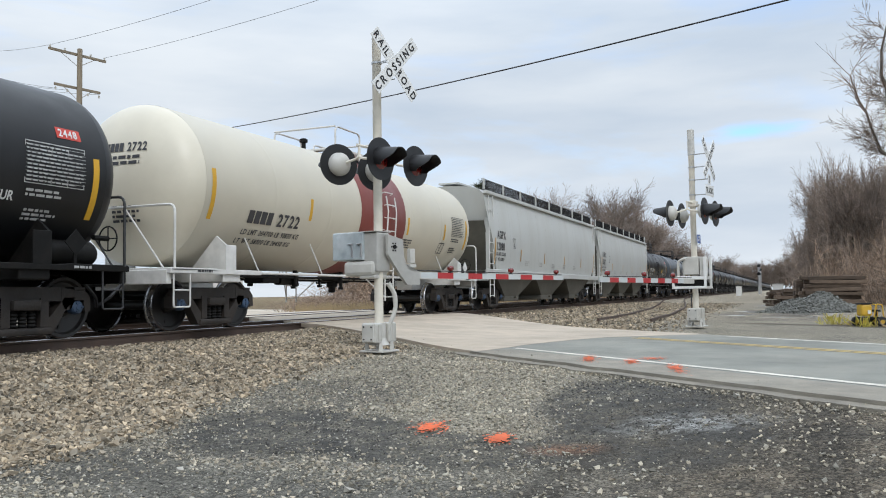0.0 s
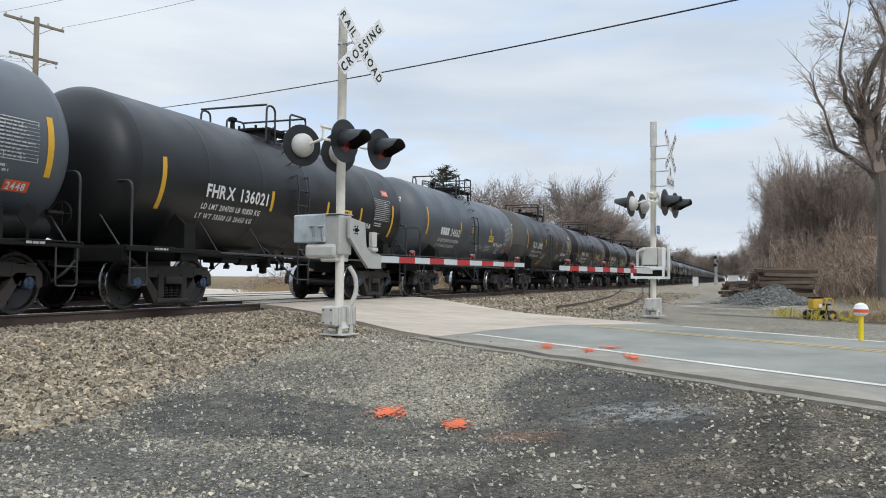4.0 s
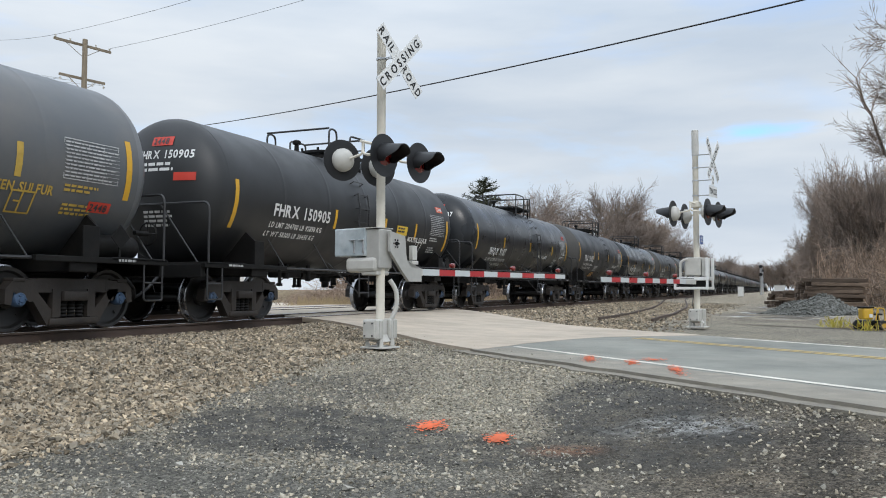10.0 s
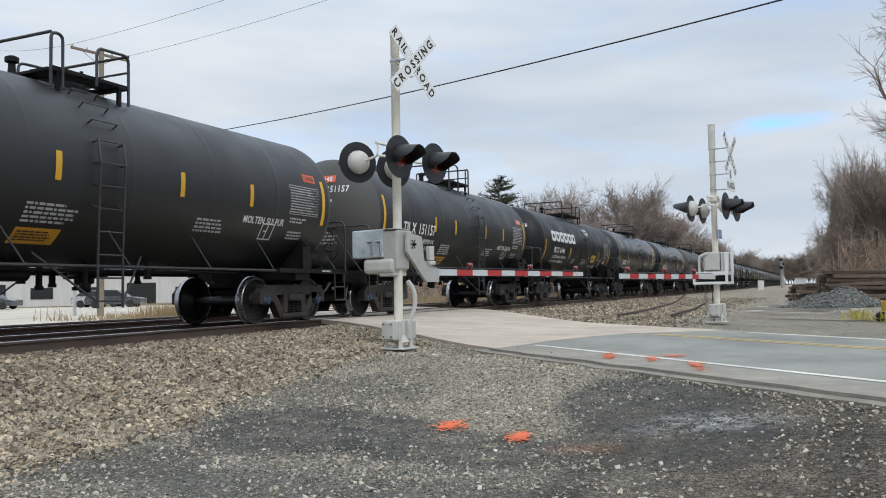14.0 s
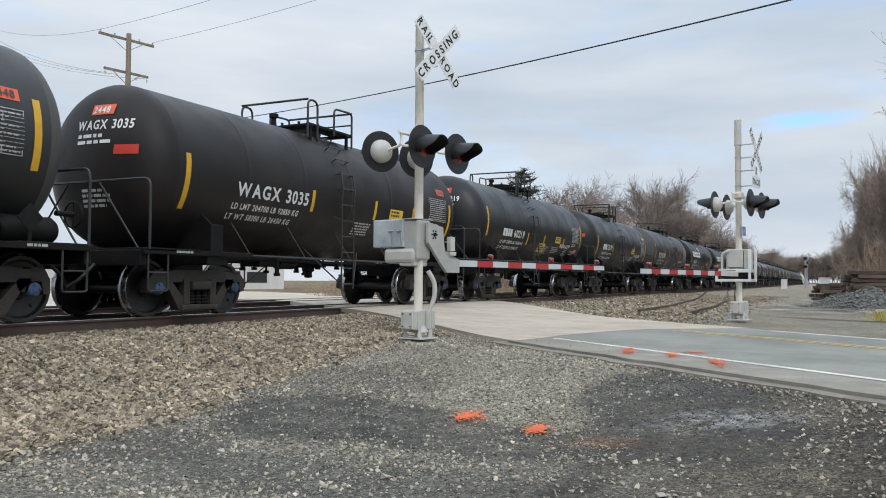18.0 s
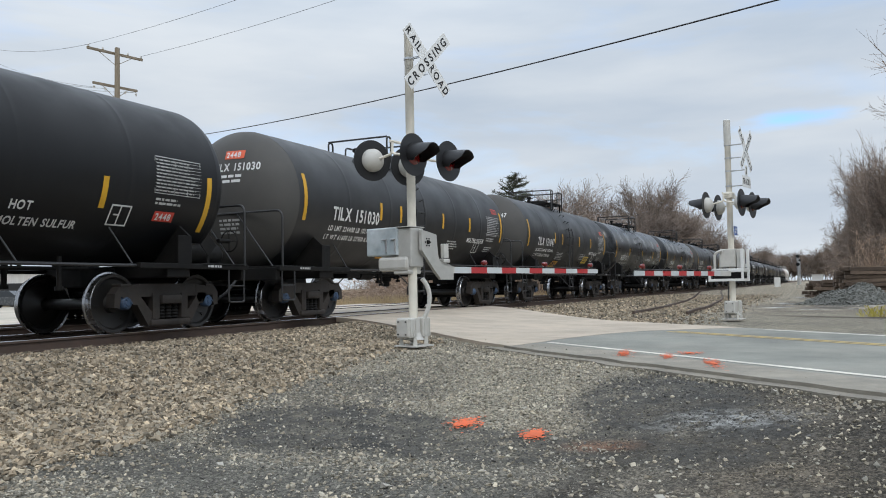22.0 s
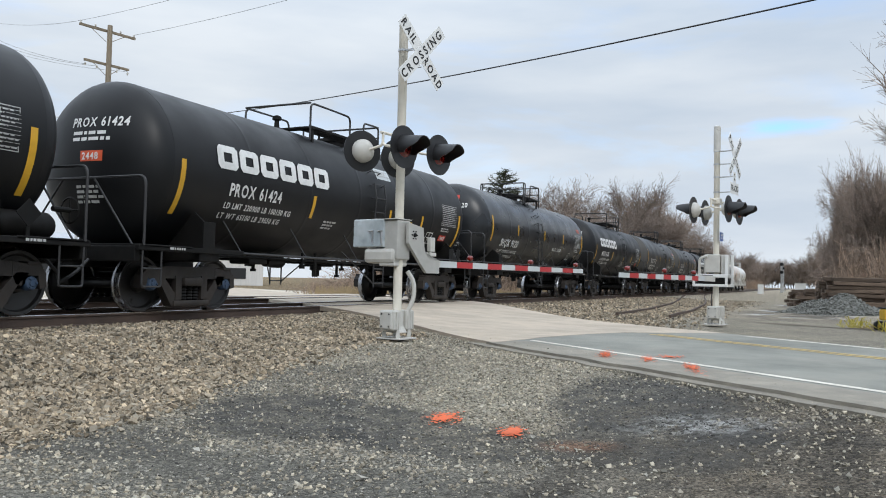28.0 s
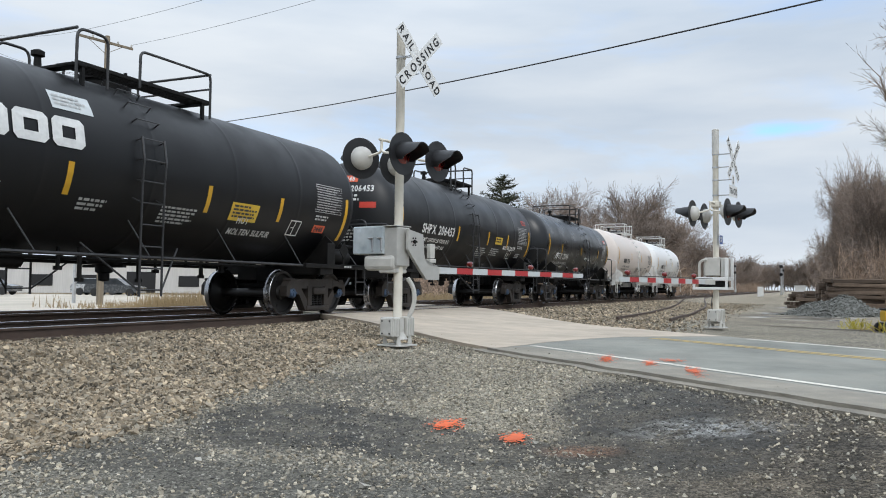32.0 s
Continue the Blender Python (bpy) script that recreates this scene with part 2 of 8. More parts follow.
SIGNORANGE = mat("orange_yellow_sticker", (0.68, 0.33, 0.025), 0.45, vary=0.12)
SIGNYEL = mat("yellow_sticker", (0.75, 0.5, 0.05), 0.45, vary=0.12)
ALU = mat("galvanised_steel", (0.55, 0.56, 0.57), 0.38, metal=0.75, vary=0.15, scale=14, bump=0.05, dirt=(0.35, 0.35, 0.34), dirt_amt=0.4)
MASTPAINT = mat("aluminium_paint", (0.72, 0.675, 0.58), 0.5, metal=0.0, vary=0.1, scale=10)
BOXPAINT = mat("pale_grey_enamel", (0.52, 0.505, 0.465), 0.4, vary=0.12, scale=8, dirt=(0.35, 0.34, 0.3), dirt_amt=0.3)
CASTGREY = mat("dull_cast_aluminium", (0.44, 0.43, 0.4), 0.5, metal=0.15, vary=0.12, scale=8, bump=0.05, dirt=(0.3, 0.29, 0.26), dirt_amt=0.4)
LAMPBLACK = mat("matt_black_enamel", (0.012, 0.012, 0.013), 0.45, vary=0.15)
LENSRED = mat("dark_red_lens", (0.16, 0.008, 0.006), 0.15, vary=0.1, coat=0.5)
SIGNWHITE = mat("white_sign_sheeting", (0.72, 0.72, 0.7), 0.4, vary=0.06, scale=10)
SIGNBLACK = mat("black_sign_lettering", (0.01, 0.01, 0.01), 0.5, vary=0.1)
ARMRED = mat("red_reflective_sheeting", (0.42, 0.025, 0.028), 0.35, vary=0.1)
BLUESIGN = mat("blue_sign", (0.03, 0.1, 0.35), 0.4, vary=0.1)
RAILSTEEL = mat("rusty_rail_web", (0.075, 0.05, 0.038), 0.75, vary=0.3, scale=8, bump=0.2)
RAILTOP = mat("polished_rail_head", (0.6, 0.6, 0.62), 0.18, metal=1.0, vary=0.08)
TIE = mat("creosoted_tie", (0.07, 0.05, 0.038), 0.85, vary=0.4, scale=10, stretch=(1, 6, 6), bump=0.4, bscale=25, rand=0.35)
POLEWOOD = mat("weathered_pole_wood", (0.22, 0.18, 0.13), 0.85, vary=0.3, scale=6, stretch=(4, 4, 0.4), bump=0.3)
CABLE = mat("black_cable", (0.015, 0.015, 0.016), 0.5, vary=0.1)
PAINTORANGE = mat("orange_marking_paint", (0.72, 0.15, 0.055), 0.75, vary=0.2, scale=20)

# ---- mesh helpers ----


def obj(name, bm, material, parent=None, smooth=False):
    me = bpy.data.meshes.new(name)
    bm.to_mesh(me)
    bm.free()
    me.materials.append(material)
    if smooth:
        me.polygons.foreach_set("use_smooth", [True] * len(me.polygons))
    ob = new(name, me)
    if parent:
        ob.parent = parent
    return ob


def part(name, bm, material, parent, label="", smooth=False):
    """Links a bmesh as one mesh object under a thing or a part."""
    ob = obj(name, bm, material, parent, smooth)
    return tagged(ob, label) if label else ob


def soft(ob, deg=40):
    """Smooth shading with hard edges past an angle."""
    me = ob.data
    me.polygons.foreach_set("use_smooth", [True] * len(me.polygons))
    me.set_sharp_from_angle(angle=radians(deg))
    return ob


def thing(name, m, label, category, group="", kind=""):
    ob = new(name)
    ob.matrix_world = m
    ob.empty_display_size = 0.1
    return tagged(ob, label, category, group, kind)


def box(bm, c, s, m=None, bevel=0.0):
    r = bmesh.ops.create_cube(bm, size=1.0)
    vs = r["verts"]
    mm = Matrix.Translation(c) @ (m or Matrix()) @ Matrix.Diagonal((*s, 1))
    bmesh.ops.transform(bm, matrix=mm, verts=vs)
    if bevel:
        es = list({e for v in vs for e in v.link_edges})
        bmesh.ops.bevel(bm, geom=es, offset=bevel, segments=2, affect="EDGES", profile=0.5)
    return vs


def tube(bm, p, q, r, seg=8, r2=None, caps=True):
    p, q = Vector(p), Vector(q)
    d = q - p
    if d.length < 1e-6:
        return
    m = Matrix.Translation((p + q) / 2) @ d.to_track_quat("Z", "Y").to_matrix().to_4x4()
    bmesh.ops.create_cone(bm, cap_ends=caps, segments=seg, radius1=r, radius2=r if r2 is None else r2, depth=d.length, matrix=m)


def pipe(bm, pts, r, seg=7):
    """A bent pipe through the points, mitred at its bends."""
    pts = [Vector(p) for p in pts]
    rings = []
    up = Vector((0.13, 0.07, 1)).normalized()
    for i, p in enumerate(pts):
        a = (p - pts[i - 1]).normalized() if i else (pts[1] - p).normalized()
        b = (pts[i + 1] - p).normalized() if i < len(pts) - 1 else a
        d = (a + b).normalized()
        s = d.cross(up)
        if s.length < 0.05:
            s = d.cross(Vector((1, 0.2, 0)))
        s.normalize()
        t = d.cross(s).normalized()
        rings.append([bm.verts.new(p + (s * math.cos(k * 2 * math.pi / seg) + t * math.sin(k * 2 * math.pi / seg)) * r) for k in range(seg)])
    for A, B in zip(rings, rings[1:]):
        # pick the turn that joins the rings with the least twist
        o = min(range(seg), key=lambda k: sum((A[j].co - B[(j + k) % seg].co).length for j in range(0, seg, 2)))
        for k in range(seg):
            bm.faces.new((A[k], A[(k + 1) % seg], B[(k + 1 + o) % seg], B[(k + o) % seg]))
    bm.faces.new(rings[0][::-1])
    bm.faces.new(rings[-1])


def bend(pts, r, n=4):
    """Rounds the inner corners of a polyline."""
    pts = [Vector(p) for p in pts]
    out = [pts[0]]
    for a, b, c in zip(pts, pts[1:], pts[2:]):
        u, w = (a - b), (c - b)
        k = min(r, u.length * 0.49, w.length * 0.49)
        u, w = b + u.normalized() * k, b + w.normalized() * k
        for i in range(n + 1):
            f = i / n
            out.append(u * (1 - f) ** 2 + b * 2 * f * (1 - f) + w * f * f)
    return out + [pts[-1]]


def lathe(bm, prof, m=None, seg=32, close=True):
    """Turns (radius, height) pairs about Z, then places them by m."""
    m = m or Matrix()
    rings = []
    for r, h in prof:
        if r < 1e-5:
            rings.append([bm.verts.new(m @ Vector((0, 0, h)))])
        else:
            rings.append([bm.verts.new(m @ Vector((r * math.cos(k * 2 * math.pi / seg), r * math.sin(k * 2 * math.pi / seg), h))) for k in range(seg)])
    for A, B in zip(rings, rings[1:]):
        for k in range(seg):
            j = (k + 1) % seg
            if len(A) == 1 and len(B) > 1:
                bm.faces.new((A[0], B[j], B[k]))
            elif len(B) == 1 and len(A) > 1:
                bm.faces.new((A[k], A[j], B[0]))
            elif len(A) > 1:
                bm.faces.new((A[k], A[j], B[j], B[k]))
    if close:
        for R, flip in ((rings[0], True), (rings[-1], False)):
            if len(R) > 2:
                bm.faces.new(R[::-1] if flip else R)
    return rings


def prism(bm, poly, depth, m=None):
    """A closed outline in XZ, thick along Y."""
    m = m or Matrix()
    a = [bm.verts.new(m @ Vector((x, -depth / 2, z))) for x, z in poly]
    b = [bm.verts.new(m @ Vector((x, depth / 2, z))) for x, z in poly]
    n = len(poly)
    fa = bm.faces.new(a)
    fb = bm.faces.new(b[::-1])
    for k in range(n):
        bm.faces.new((a[k], b[k], b[(k + 1) % n], a[(k + 1) % n]))
    if n > 4:
        bmesh.ops.triangulate(bm, faces=[fa, fb])
    return a + b


def fixn(bm):
    bmesh.ops.recalc_face_normals(bm, faces=bm.faces[:])
    return bm


TURN_X = Matrix.Rotation(radians(90), 4, "Y")   # Z to X
TURN_Y = Matrix.Rotation(radians(-90), 4, "X")  # Z to Y

# ---- lettering: one cached outline a character ----
GLYPHS = {}


def make_glyphs(chars):
    temp = []
    for ch in chars:
        cu = bpy.data.curves.new("glyph", "FONT")
        cu.body, cu.size, cu.resolution_u, cu.offset = ch, 1.0, 3, 0.028
        temp.append((ch, new("glyph", cu)))
    dg = bpy.context.evaluated_depsgraph_get()
    for ch, ob in temp:
        me = ob.evaluated_get(dg).to_mesh()
        co = np.zeros(len(me.vertices) * 3)
        me.vertices.foreach_get("co", co)
        me.calc_loop_triangles()
        tri = [tuple(t.vertices) for t in me.loop_triangles]
        co = co.reshape(-1, 3)[:, :2]
        GLYPHS[ch] = (co, tri, float(co[:, 0].max()) if len(co) else 0.3)
        ob.to_mesh_clear()
    for ch, ob in temp:
        cu = ob.data
        bpy.data.objects.remove(ob)
        bpy.data.curves.remove(cu)


make_glyphs("ABCDEFGHIJKLMNOPQRSTUVWXYZ0123456789")
CAP = float(GLYPHS["H"][0][:, 1].max())


def text_flat(s, height, stretch=1.0, gap=0.1):
    """Vertices (u, v) and triangles of a line of text, its capitals that high, from u = 0."""
    V, F, u = [], [], 0.0
    k = height / CAP
    for ch in s:
        if ch == " ":
            u += 0.42 * k * stretch
            continue
        if ch == "#":  # a plain block for a character that is not lettered
            w = 0.5 * k * stretch
            b = len(V)
            V += [(u, 0), (u + w, 0), (u + w, height), (u, height)]
            F += [(b, b + 1, b + 2), (b, b + 2, b + 3)]
            u += w + gap * k * stretch
            continue
        co, tri, adv = GLYPHS[ch]
        lo = float(co[:, 0].min())
        b = len(V)
        wd = adv - lo
        pad = max(0.0, 0.46 - wd) / 2 if ch.isdigit() else 0.0
        V += [(u + (x - lo + pad) * k * stretch, y * k) for x, y in co]
        F += [tuple(b + i for i in t) for t in tri]
        u += (wd + 2 * pad + gap) * k * stretch
    return V, F, u


def bars_flat(rows, width, height, seed, fill=0.55):
    """Unreadable small print: rows of short bars."""
    rng = random.Random(seed)
    V, F = [], []
    rh = height / rows
    for r in range(rows):
        u, end = 0.0, width * rng.uniform(0.7, 1.0)
        while u < end:
            w = min(rng.uniform(0.6, 2.2) * rh, end - u)
            b = len(V)
            v0 = height - (r + 1) * rh + rh * (1 - fill)
            V += [(u, v0), (u + w, v0), (u + w, v0 + rh * fill), (u, v0 + rh * fill)]
            F += [(b, b + 1, b + 2), (b, b + 2, b + 3)]
            u += w + rh * 0.35
    return V, F, width


def mesh_from(name, V, F, material, parent=None, label=""):
    me = bpy.data.meshes.new(name)
    me.from_pydata(V, [], F)
    me.materials.append(material)
    ob = new(name, me)
    if parent:
        ob.parent = parent
    return tagged(ob, label) if label else ob


# ---- the lie of the land: rail tops at z = 0, the track along y ----
TRACK_X, TRACK2_X = -10.6, -14.9
ROAD_O, ROAD_E, ROAD_N = Vector((-3.9, 11.95)), Vector((0.755, -0.655)), Vector((0.655, 0.755))
ROAD_V0, ROAD_V1 = -0.62, 4.9


def smooth01(a, b, x):
    t = min(1.0, max(0.0, (x - a) / (b - a)))
    return t * t * (3 - 2 * t)


def road_z(x):
    if x < -17.5:
        return -0.02 - 0.28 * smooth01(-17.5, -24, x)
    return -0.02 - 0.25 * smooth01(-9.6, -4.2, x)


def open_ground(x, y):
    z = -0.31 - 0.068 * max(0.0, 10.0 - max(y, 0.0))
    z += 0.04 * noise.noise(Vector((x * 0.35, y * 0.35, 0))) + 0.015 * noise.noise(Vector((x * 1.3, y * 1.3, 3)))
    if y > 22:
        z += 0.2 * smooth01(22, 60, y) * smooth01(0, 12, x)
    return z


def ground_z(x, y):
    g = open_ground(x, y) if x > -19 else -0.45 + 0.1 * noise.noise(Vector((x * 0.1, y * 0.1, 1)))
    # ballast bed of the two tracks
    bed = -0.19 + 0.012 * noise.noise(Vector((x * 3, y * 3, 0)))
    if -17.6 < x < -8.9:
        g = bed
    elif x >= -8.9:
        k = smooth01(-8.9, -6.0 if y < 14 else -5.4, x)
        g = bed * (1 - k) + g * k
    else:
        k = smooth01(-19.5, -17.6, x)
        g = g * (1 - k) + bed * k
    d = Vector((x, y)) - ROAD_O
    v = d.dot(ROAD_N)
    w = smooth01(-3.4, -0.75, v) * (1 - smooth01(5.1, 6.6, v))
    rz = road_z(x) - 0.06 if not -17.3 < x < -9.0 else -0.19
    return g * (1 - w) + rz * w if w < 1 else rz


def axis_steps(lo, hi, fine_lo, fine_hi, fine):
    out = [fine_lo + i * fine for i in range(int((fine_hi - fine_lo) / fine) + 1)]
    s, v = fine, out[-1]
    while v < hi:
        s *= 1.16
        v += s
        out.append(min(v, hi))
    s, v = fine, fine_lo
    while v > lo:
        s *= 1.16
        v -= s
        out.insert(0, max(v, lo))
    return out


xs = axis_steps(-900, 900, -19.6, 8, 0.22)
ys = axis_steps(-300, 2500, 1.0, 30, 0.22)
GV = [(x, y, ground_z(x, y)) for y in ys for x in xs]
nx = len(xs)
GF = [(j * nx + i, j * nx + i + 1, (j + 1) * nx + i + 1, (j + 1) * nx + i) for j in range(len(ys) - 1) for i in range(nx - 1)]

# ---- ground: grey gravel lot, pale ballast over a bed darkened as gap shade, a dark oily patch, damp soil, dry grass beyond the tracks ----


# dark spots: middle, half widths, turn, strength
OILY = ((-4.75, 7.3, 1.2, 1.1, 0, 0.66), (-4.0, 6.0, 1.3, 0.8, 0, 1.0), (-2.6, 5.75, 1.25, 0.5, -5, 0.85), (-1.3, 7.4, 0.8, 1.3, 8, 1.0), (-0.95, 6.2, 0.9, 0.75, 0, 0.85), (-4.9, 4.6, 0.8, 0.5, 15, 0.6), (-2.6, 4.45, 2.0, 0.4, 0, 0.35))


def ground_material():
    m = bpy.data.materials.new("gravel_ground")
    m.use_nodes = True
    nt = m.node_tree
    L = nt.links.new
    b = nt.nodes["Principled BSDF"]
    b.inputs["Specular IOR Level"].default_value = 0.3
    geo = nt.nodes.new("ShaderNodeNewGeometry")
    sep = nt.nodes.new("ShaderNodeSeparateXYZ")
    L(geo.outputs["Position"], sep.inputs[0])

    def nz(scale, detail=5, rough=0.6, out="Fac"):
        n = nt.nodes.new("ShaderNodeTexNoise")
        n.inputs["Scale"].default_value, n.inputs["Detail"].default_value, n.inputs["Roughness"].default_value = scale, detail, rough
        L(geo.outputs["Position"], n.inputs["Vector"])
        return n.outputs[out]

    def math_(op, a, c, d=None, clamp=False):
        n = nt.nodes.new("ShaderNodeMath")
        n.operation, n.use_clamp = op, clamp
        for i, v in enumerate((a, c, d)):
            if v is None:
                continue
            if isinstance(v, (int, float)):
                n.inputs[i].default_value = v
            else:
                L(v, n.inputs[i])
        return n.outputs[0]

    def ramp(f, lo, hi, a=0.0, z=1.0):
        n = nt.nodes.new("ShaderNodeMapRange")
        n.interpolation_type = "SMOOTHSTEP"
        n.inputs["From Min"].default_value, n.inputs["From Max"].default_value = lo, hi
        n.inputs["To Min"].default_value, n.inputs["To Max"].default_value = a, z
        L(f, n.inputs[0])
        return n.outputs[0]

    def mix(f, a, c):
        n = nt.nodes.new("ShaderNodeMixRGB")
        if isinstance(f, (int, float)):
            n.inputs[0].default_value = f
        else:
            L(f, n.inputs[0])
        for i, v in ((1, a), (2, c)):
            if isinstance(v, tuple):
                n.inputs[i].default_value = (*v, 1)
            else:
                L(v, n.inputs[i])
        return n.outputs[0]

    def blob(cx, cy, rx, ry, turn=0.0, wob=0.5, soft_=0.35, ns=0.9):
        """1 inside a ragged ellipse."""
        mp = nt.nodes.new("ShaderNodeMapping")
        mp.vector_type = "TEXTURE"
        mp.inputs["Location"].default_value = (cx, cy, 0)
        mp.inputs["Rotation"].default_value = (0, 0, radians(turn))
        mp.inputs["Scale"].default_value = (rx, ry, 1e6)
        L(geo.outputs["Position"], mp.inputs[0])
        ln = nt.nodes.new("ShaderNodeVectorMath")
        ln.operation = "LENGTH"
        L(mp.outputs[0], ln.inputs[0])
        d = math_("ADD", ln.outputs["Value"], math_("MULTIPLY", math_("SUBTRACT", nz(ns, 6), 0.5), wob * 2))
        return ramp(d, 1 - soft_, 1 + soft_, 1.0, 0.0)

    vor = nt.nodes.new("ShaderNodeTexVoronoi")
    vor.inputs["Scale"].default_value = 38
    L(geo.outputs["Position"], vor.inputs["Vector"])
    vor2 = nt.nodes.new("ShaderNodeTexVoronoi")
    vor2.inputs["Scale"].default_value = 85
    L(geo.outputs["Position"], vor2.inputs["Vector"])
    sv = nt.nodes.new("ShaderNodeSeparateXYZ")
    L(vor.outputs["Color"], sv.inputs[0])
    sv2 = nt.nodes.new("ShaderNodeSeparateXYZ")
    L(vor2.outputs["Color"], sv2.inputs[0])
    stone_v = math_("ADD", math_("MULTIPLY", sv.outputs[0], 0.45), math_("MULTIPLY", sv2.outputs[1], 0.55))
    grain = ramp(stone_v, 0.2, 0.9, 0.3, 1.35)
    gravel = mix(ramp(nz(0.5, 6), 0.35, 0.65), (0.37, 0.345, 0.29), (0.3, 0.283, 0.245))
    # bed under the ballast stones: shade of their gaps painted in as darker colour
    ballast = mix(sv.outputs[1], (0.17, 0.14, 0.105), (0.1, 0.09, 0.075))
    soil = (0.085, 0.07, 0.052)
    dry = mix(ramp(nz(1.1), 0.35, 0.7), (0.3, 0.235, 0.14), (0.17, 0.13, 0.085))
    # the dark oily patch before the crossing
    dark = None
    for cx, cy, rx, ry, turn, amt in OILY:
        d_ = math_("MULTIPLY", blob(cx, cy, rx, ry, turn, 0.5, 0.24, 1.7), amt)
        dark = d_ if dark is None else math_("MAXIMUM", dark, d_)
    dark = math_("MULTIPLY", dark, ramp(nz(3.2, 8, 0.7), 0.34, 0.6, 0.35, 1.0))
    # two long narrow streaks, mixed darker into the ground colour
    track = math_("MAXIMUM", blob(0.24, 6.2, 0.15, 2.4, -3, 0.35, 0.6, 0.8), blob(-1.36, 5.2, 0.16, 1.5, -8, 0.4, 0.6, 0.8))
    track = math_("MULTIPLY", track, ramp(nz(3.0, 6), 0.3, 0.6, 0.3, 0.8))
    worn = blob(-2.3, 3.9, 3.2, 1.7, 0, 0.4, 0.5, 0.7)
    col = mix(math_("MULTIPLY", worn, 0.8), gravel, (0.135, 0.137, 0.13))
    brown = blob(0.5, 5.2, 1.9, 2.9, 10, 0.5, 0.6, 0.7)
    col = mix(math_("MULTIPLY", brown, 0.9), col, mix(ramp(nz(2.2, 6), 0.35, 0.62), (0.165, 0.142, 0.115), (0.095, 0.086, 0.076)))
    pale = math_("MAXIMUM", blob(-3.0, 7.4, 0.65, 1.3, 6, 0.4, 0.5, 1.2), blob(-1.4, 9.2, 2.6, 0.5, -30, 0.4, 0.6, 0.9))
    col = mix(math_("MULTIPLY", pale, 0.7), col, (0.4, 0.38, 0.32))
    col = mix(math_("MULTIPLY", dark, 0.92), col, mix(ramp(nz(2.6, 6), 0.35, 0.65), (0.06, 0.061, 0.06), (0.034, 0.0355, 0.037)))
    col = mix(track, col, (0.07, 0.064, 0.056))
    ash = math_("MULTIPLY", blob(-0.69, 6.47, 0.5, 0.24, 10, 0.5, 0.7, 2), ramp(nz(7, 5), 0.35, 0.65))
    col = mix(math_("MULTIPLY", ash, 0.8), col, (0.4, 0.42, 0.44))
    rusty = math_("MULTIPLY", blob(-1.52, 5.84, 0.25, 0.12, 10, 0.5, 0.7, 3), 0.5)
    col = mix(rusty, col, (0.3, 0.15, 0.09))
    # ballast shoulder beside the rails
    xb = math_("ADD", sep.outputs[0], math_("MULTIPLY", math_("SUBTRACT", nz(0.8, 4), 0.5), 1.6))
    edge = math_("ADD", xb, math_("MULTIPLY", math_("SUBTRACT", 14.0, sep.outputs[1], clamp=False), -0.11))
    isb = ramp(edge, -6.9, -6.2, 1.0, 0.0)
    col = mix(isb, col, ballast)
    # muddy lane and damp ground past the far signal, dry grass beyond the tracks and by the trees
    far = ramp(sep.outputs[1], 20.0, 30.0)
    lane = math_("MULTIPLY", blob(0.6, 42, 2.2, 26, -3, 0.5, 0.5, 0.25), far)
    col = mix(math_("MULTIPLY", far, ramp(nz(0.35, 5), 0.35, 0.65, 0.45, 0.95)), col, (0.43, 0.385, 0.315))
    col = mix(math_("MULTIPLY", lane, ramp(nz(0.6, 5), 0.4, 0.6, 0.15, 0.95)), col, (0.14, 0.13, 0.118))
    right = math_("MULTIPLY", ramp(math_("ADD", sep.outputs[0], math_("MULTIPLY", nz(0.4, 4), 2.0)), 3.0, 6.0), ramp(sep.outputs[1], 17.0, 20.0))
    col = mix(right, col, mix(ramp(nz(0.8, 6), 0.42, 0.6), soil, dry))
    mud = blob(2.2, 20.5, 3.5, 0.55, -32, 0.5, 0.5, 0.9)
    col = mix(math_("MULTIPLY", mud, 0.8), col, (0.06, 0.045, 0.033))
    left = ramp(math_("ADD", sep.outputs[0], math_("MULTIPLY", nz(0.3, 4), 3.0)), -19.0, -17.5, 1.0, 0.0)
    col = mix(left, col, dry)
    lot = blob(-57, 24, 39, 31, 20, 0.08, 0.06, 0.3)
    fin = nt.nodes.new("ShaderNodeMixRGB")
    fin.blend_type = "MULTIPLY"
    fin.inputs[0].default_value = 1.0
    L(col, fin.inputs[1])
    flat_ = math_("MULTIPLY", math_("MAXIMUM", dark, math_("MULTIPLY", worn, 0.25)), 0.7)
    grain = math_("ADD", math_("MULTIPLY", grain, math_("SUBTRACT", 1.0, flat_)), math_("MULTIPLY", flat_, ramp(nz(14, 8, 0.75), 0.3, 0.7, 0.45, 1.25)))
    cg = nt.nodes.new("ShaderNodeCombineXYZ")
    for i, k_ in enumerate((1.05, 1.0, 0.91)):
        L(math_("MULTIPLY", grain, k_), cg.inputs[i])
    L(cg.outputs[0], fin.inputs[2])
    L(mix(math_("MULTIPLY", lot, 0.92), fin.outputs[0], mix(ramp(nz(0.25, 4), 0.35, 0.65), (0.72, 0.65, 0.55), (0.6, 0.54, 0.45))), b.inputs["Base Color"])
    wet = math_("MULTIPLY", lane, ramp(nz(0.45, 3), 0.5, 0.6))
    L(ramp(math_("ADD", math_("MULTIPLY", dark, 0.25), wet), 0.0, 1.0, 0.95, 0.12), b.inputs["Roughness"])
    bp = nt.nodes.new("ShaderNodeBump")
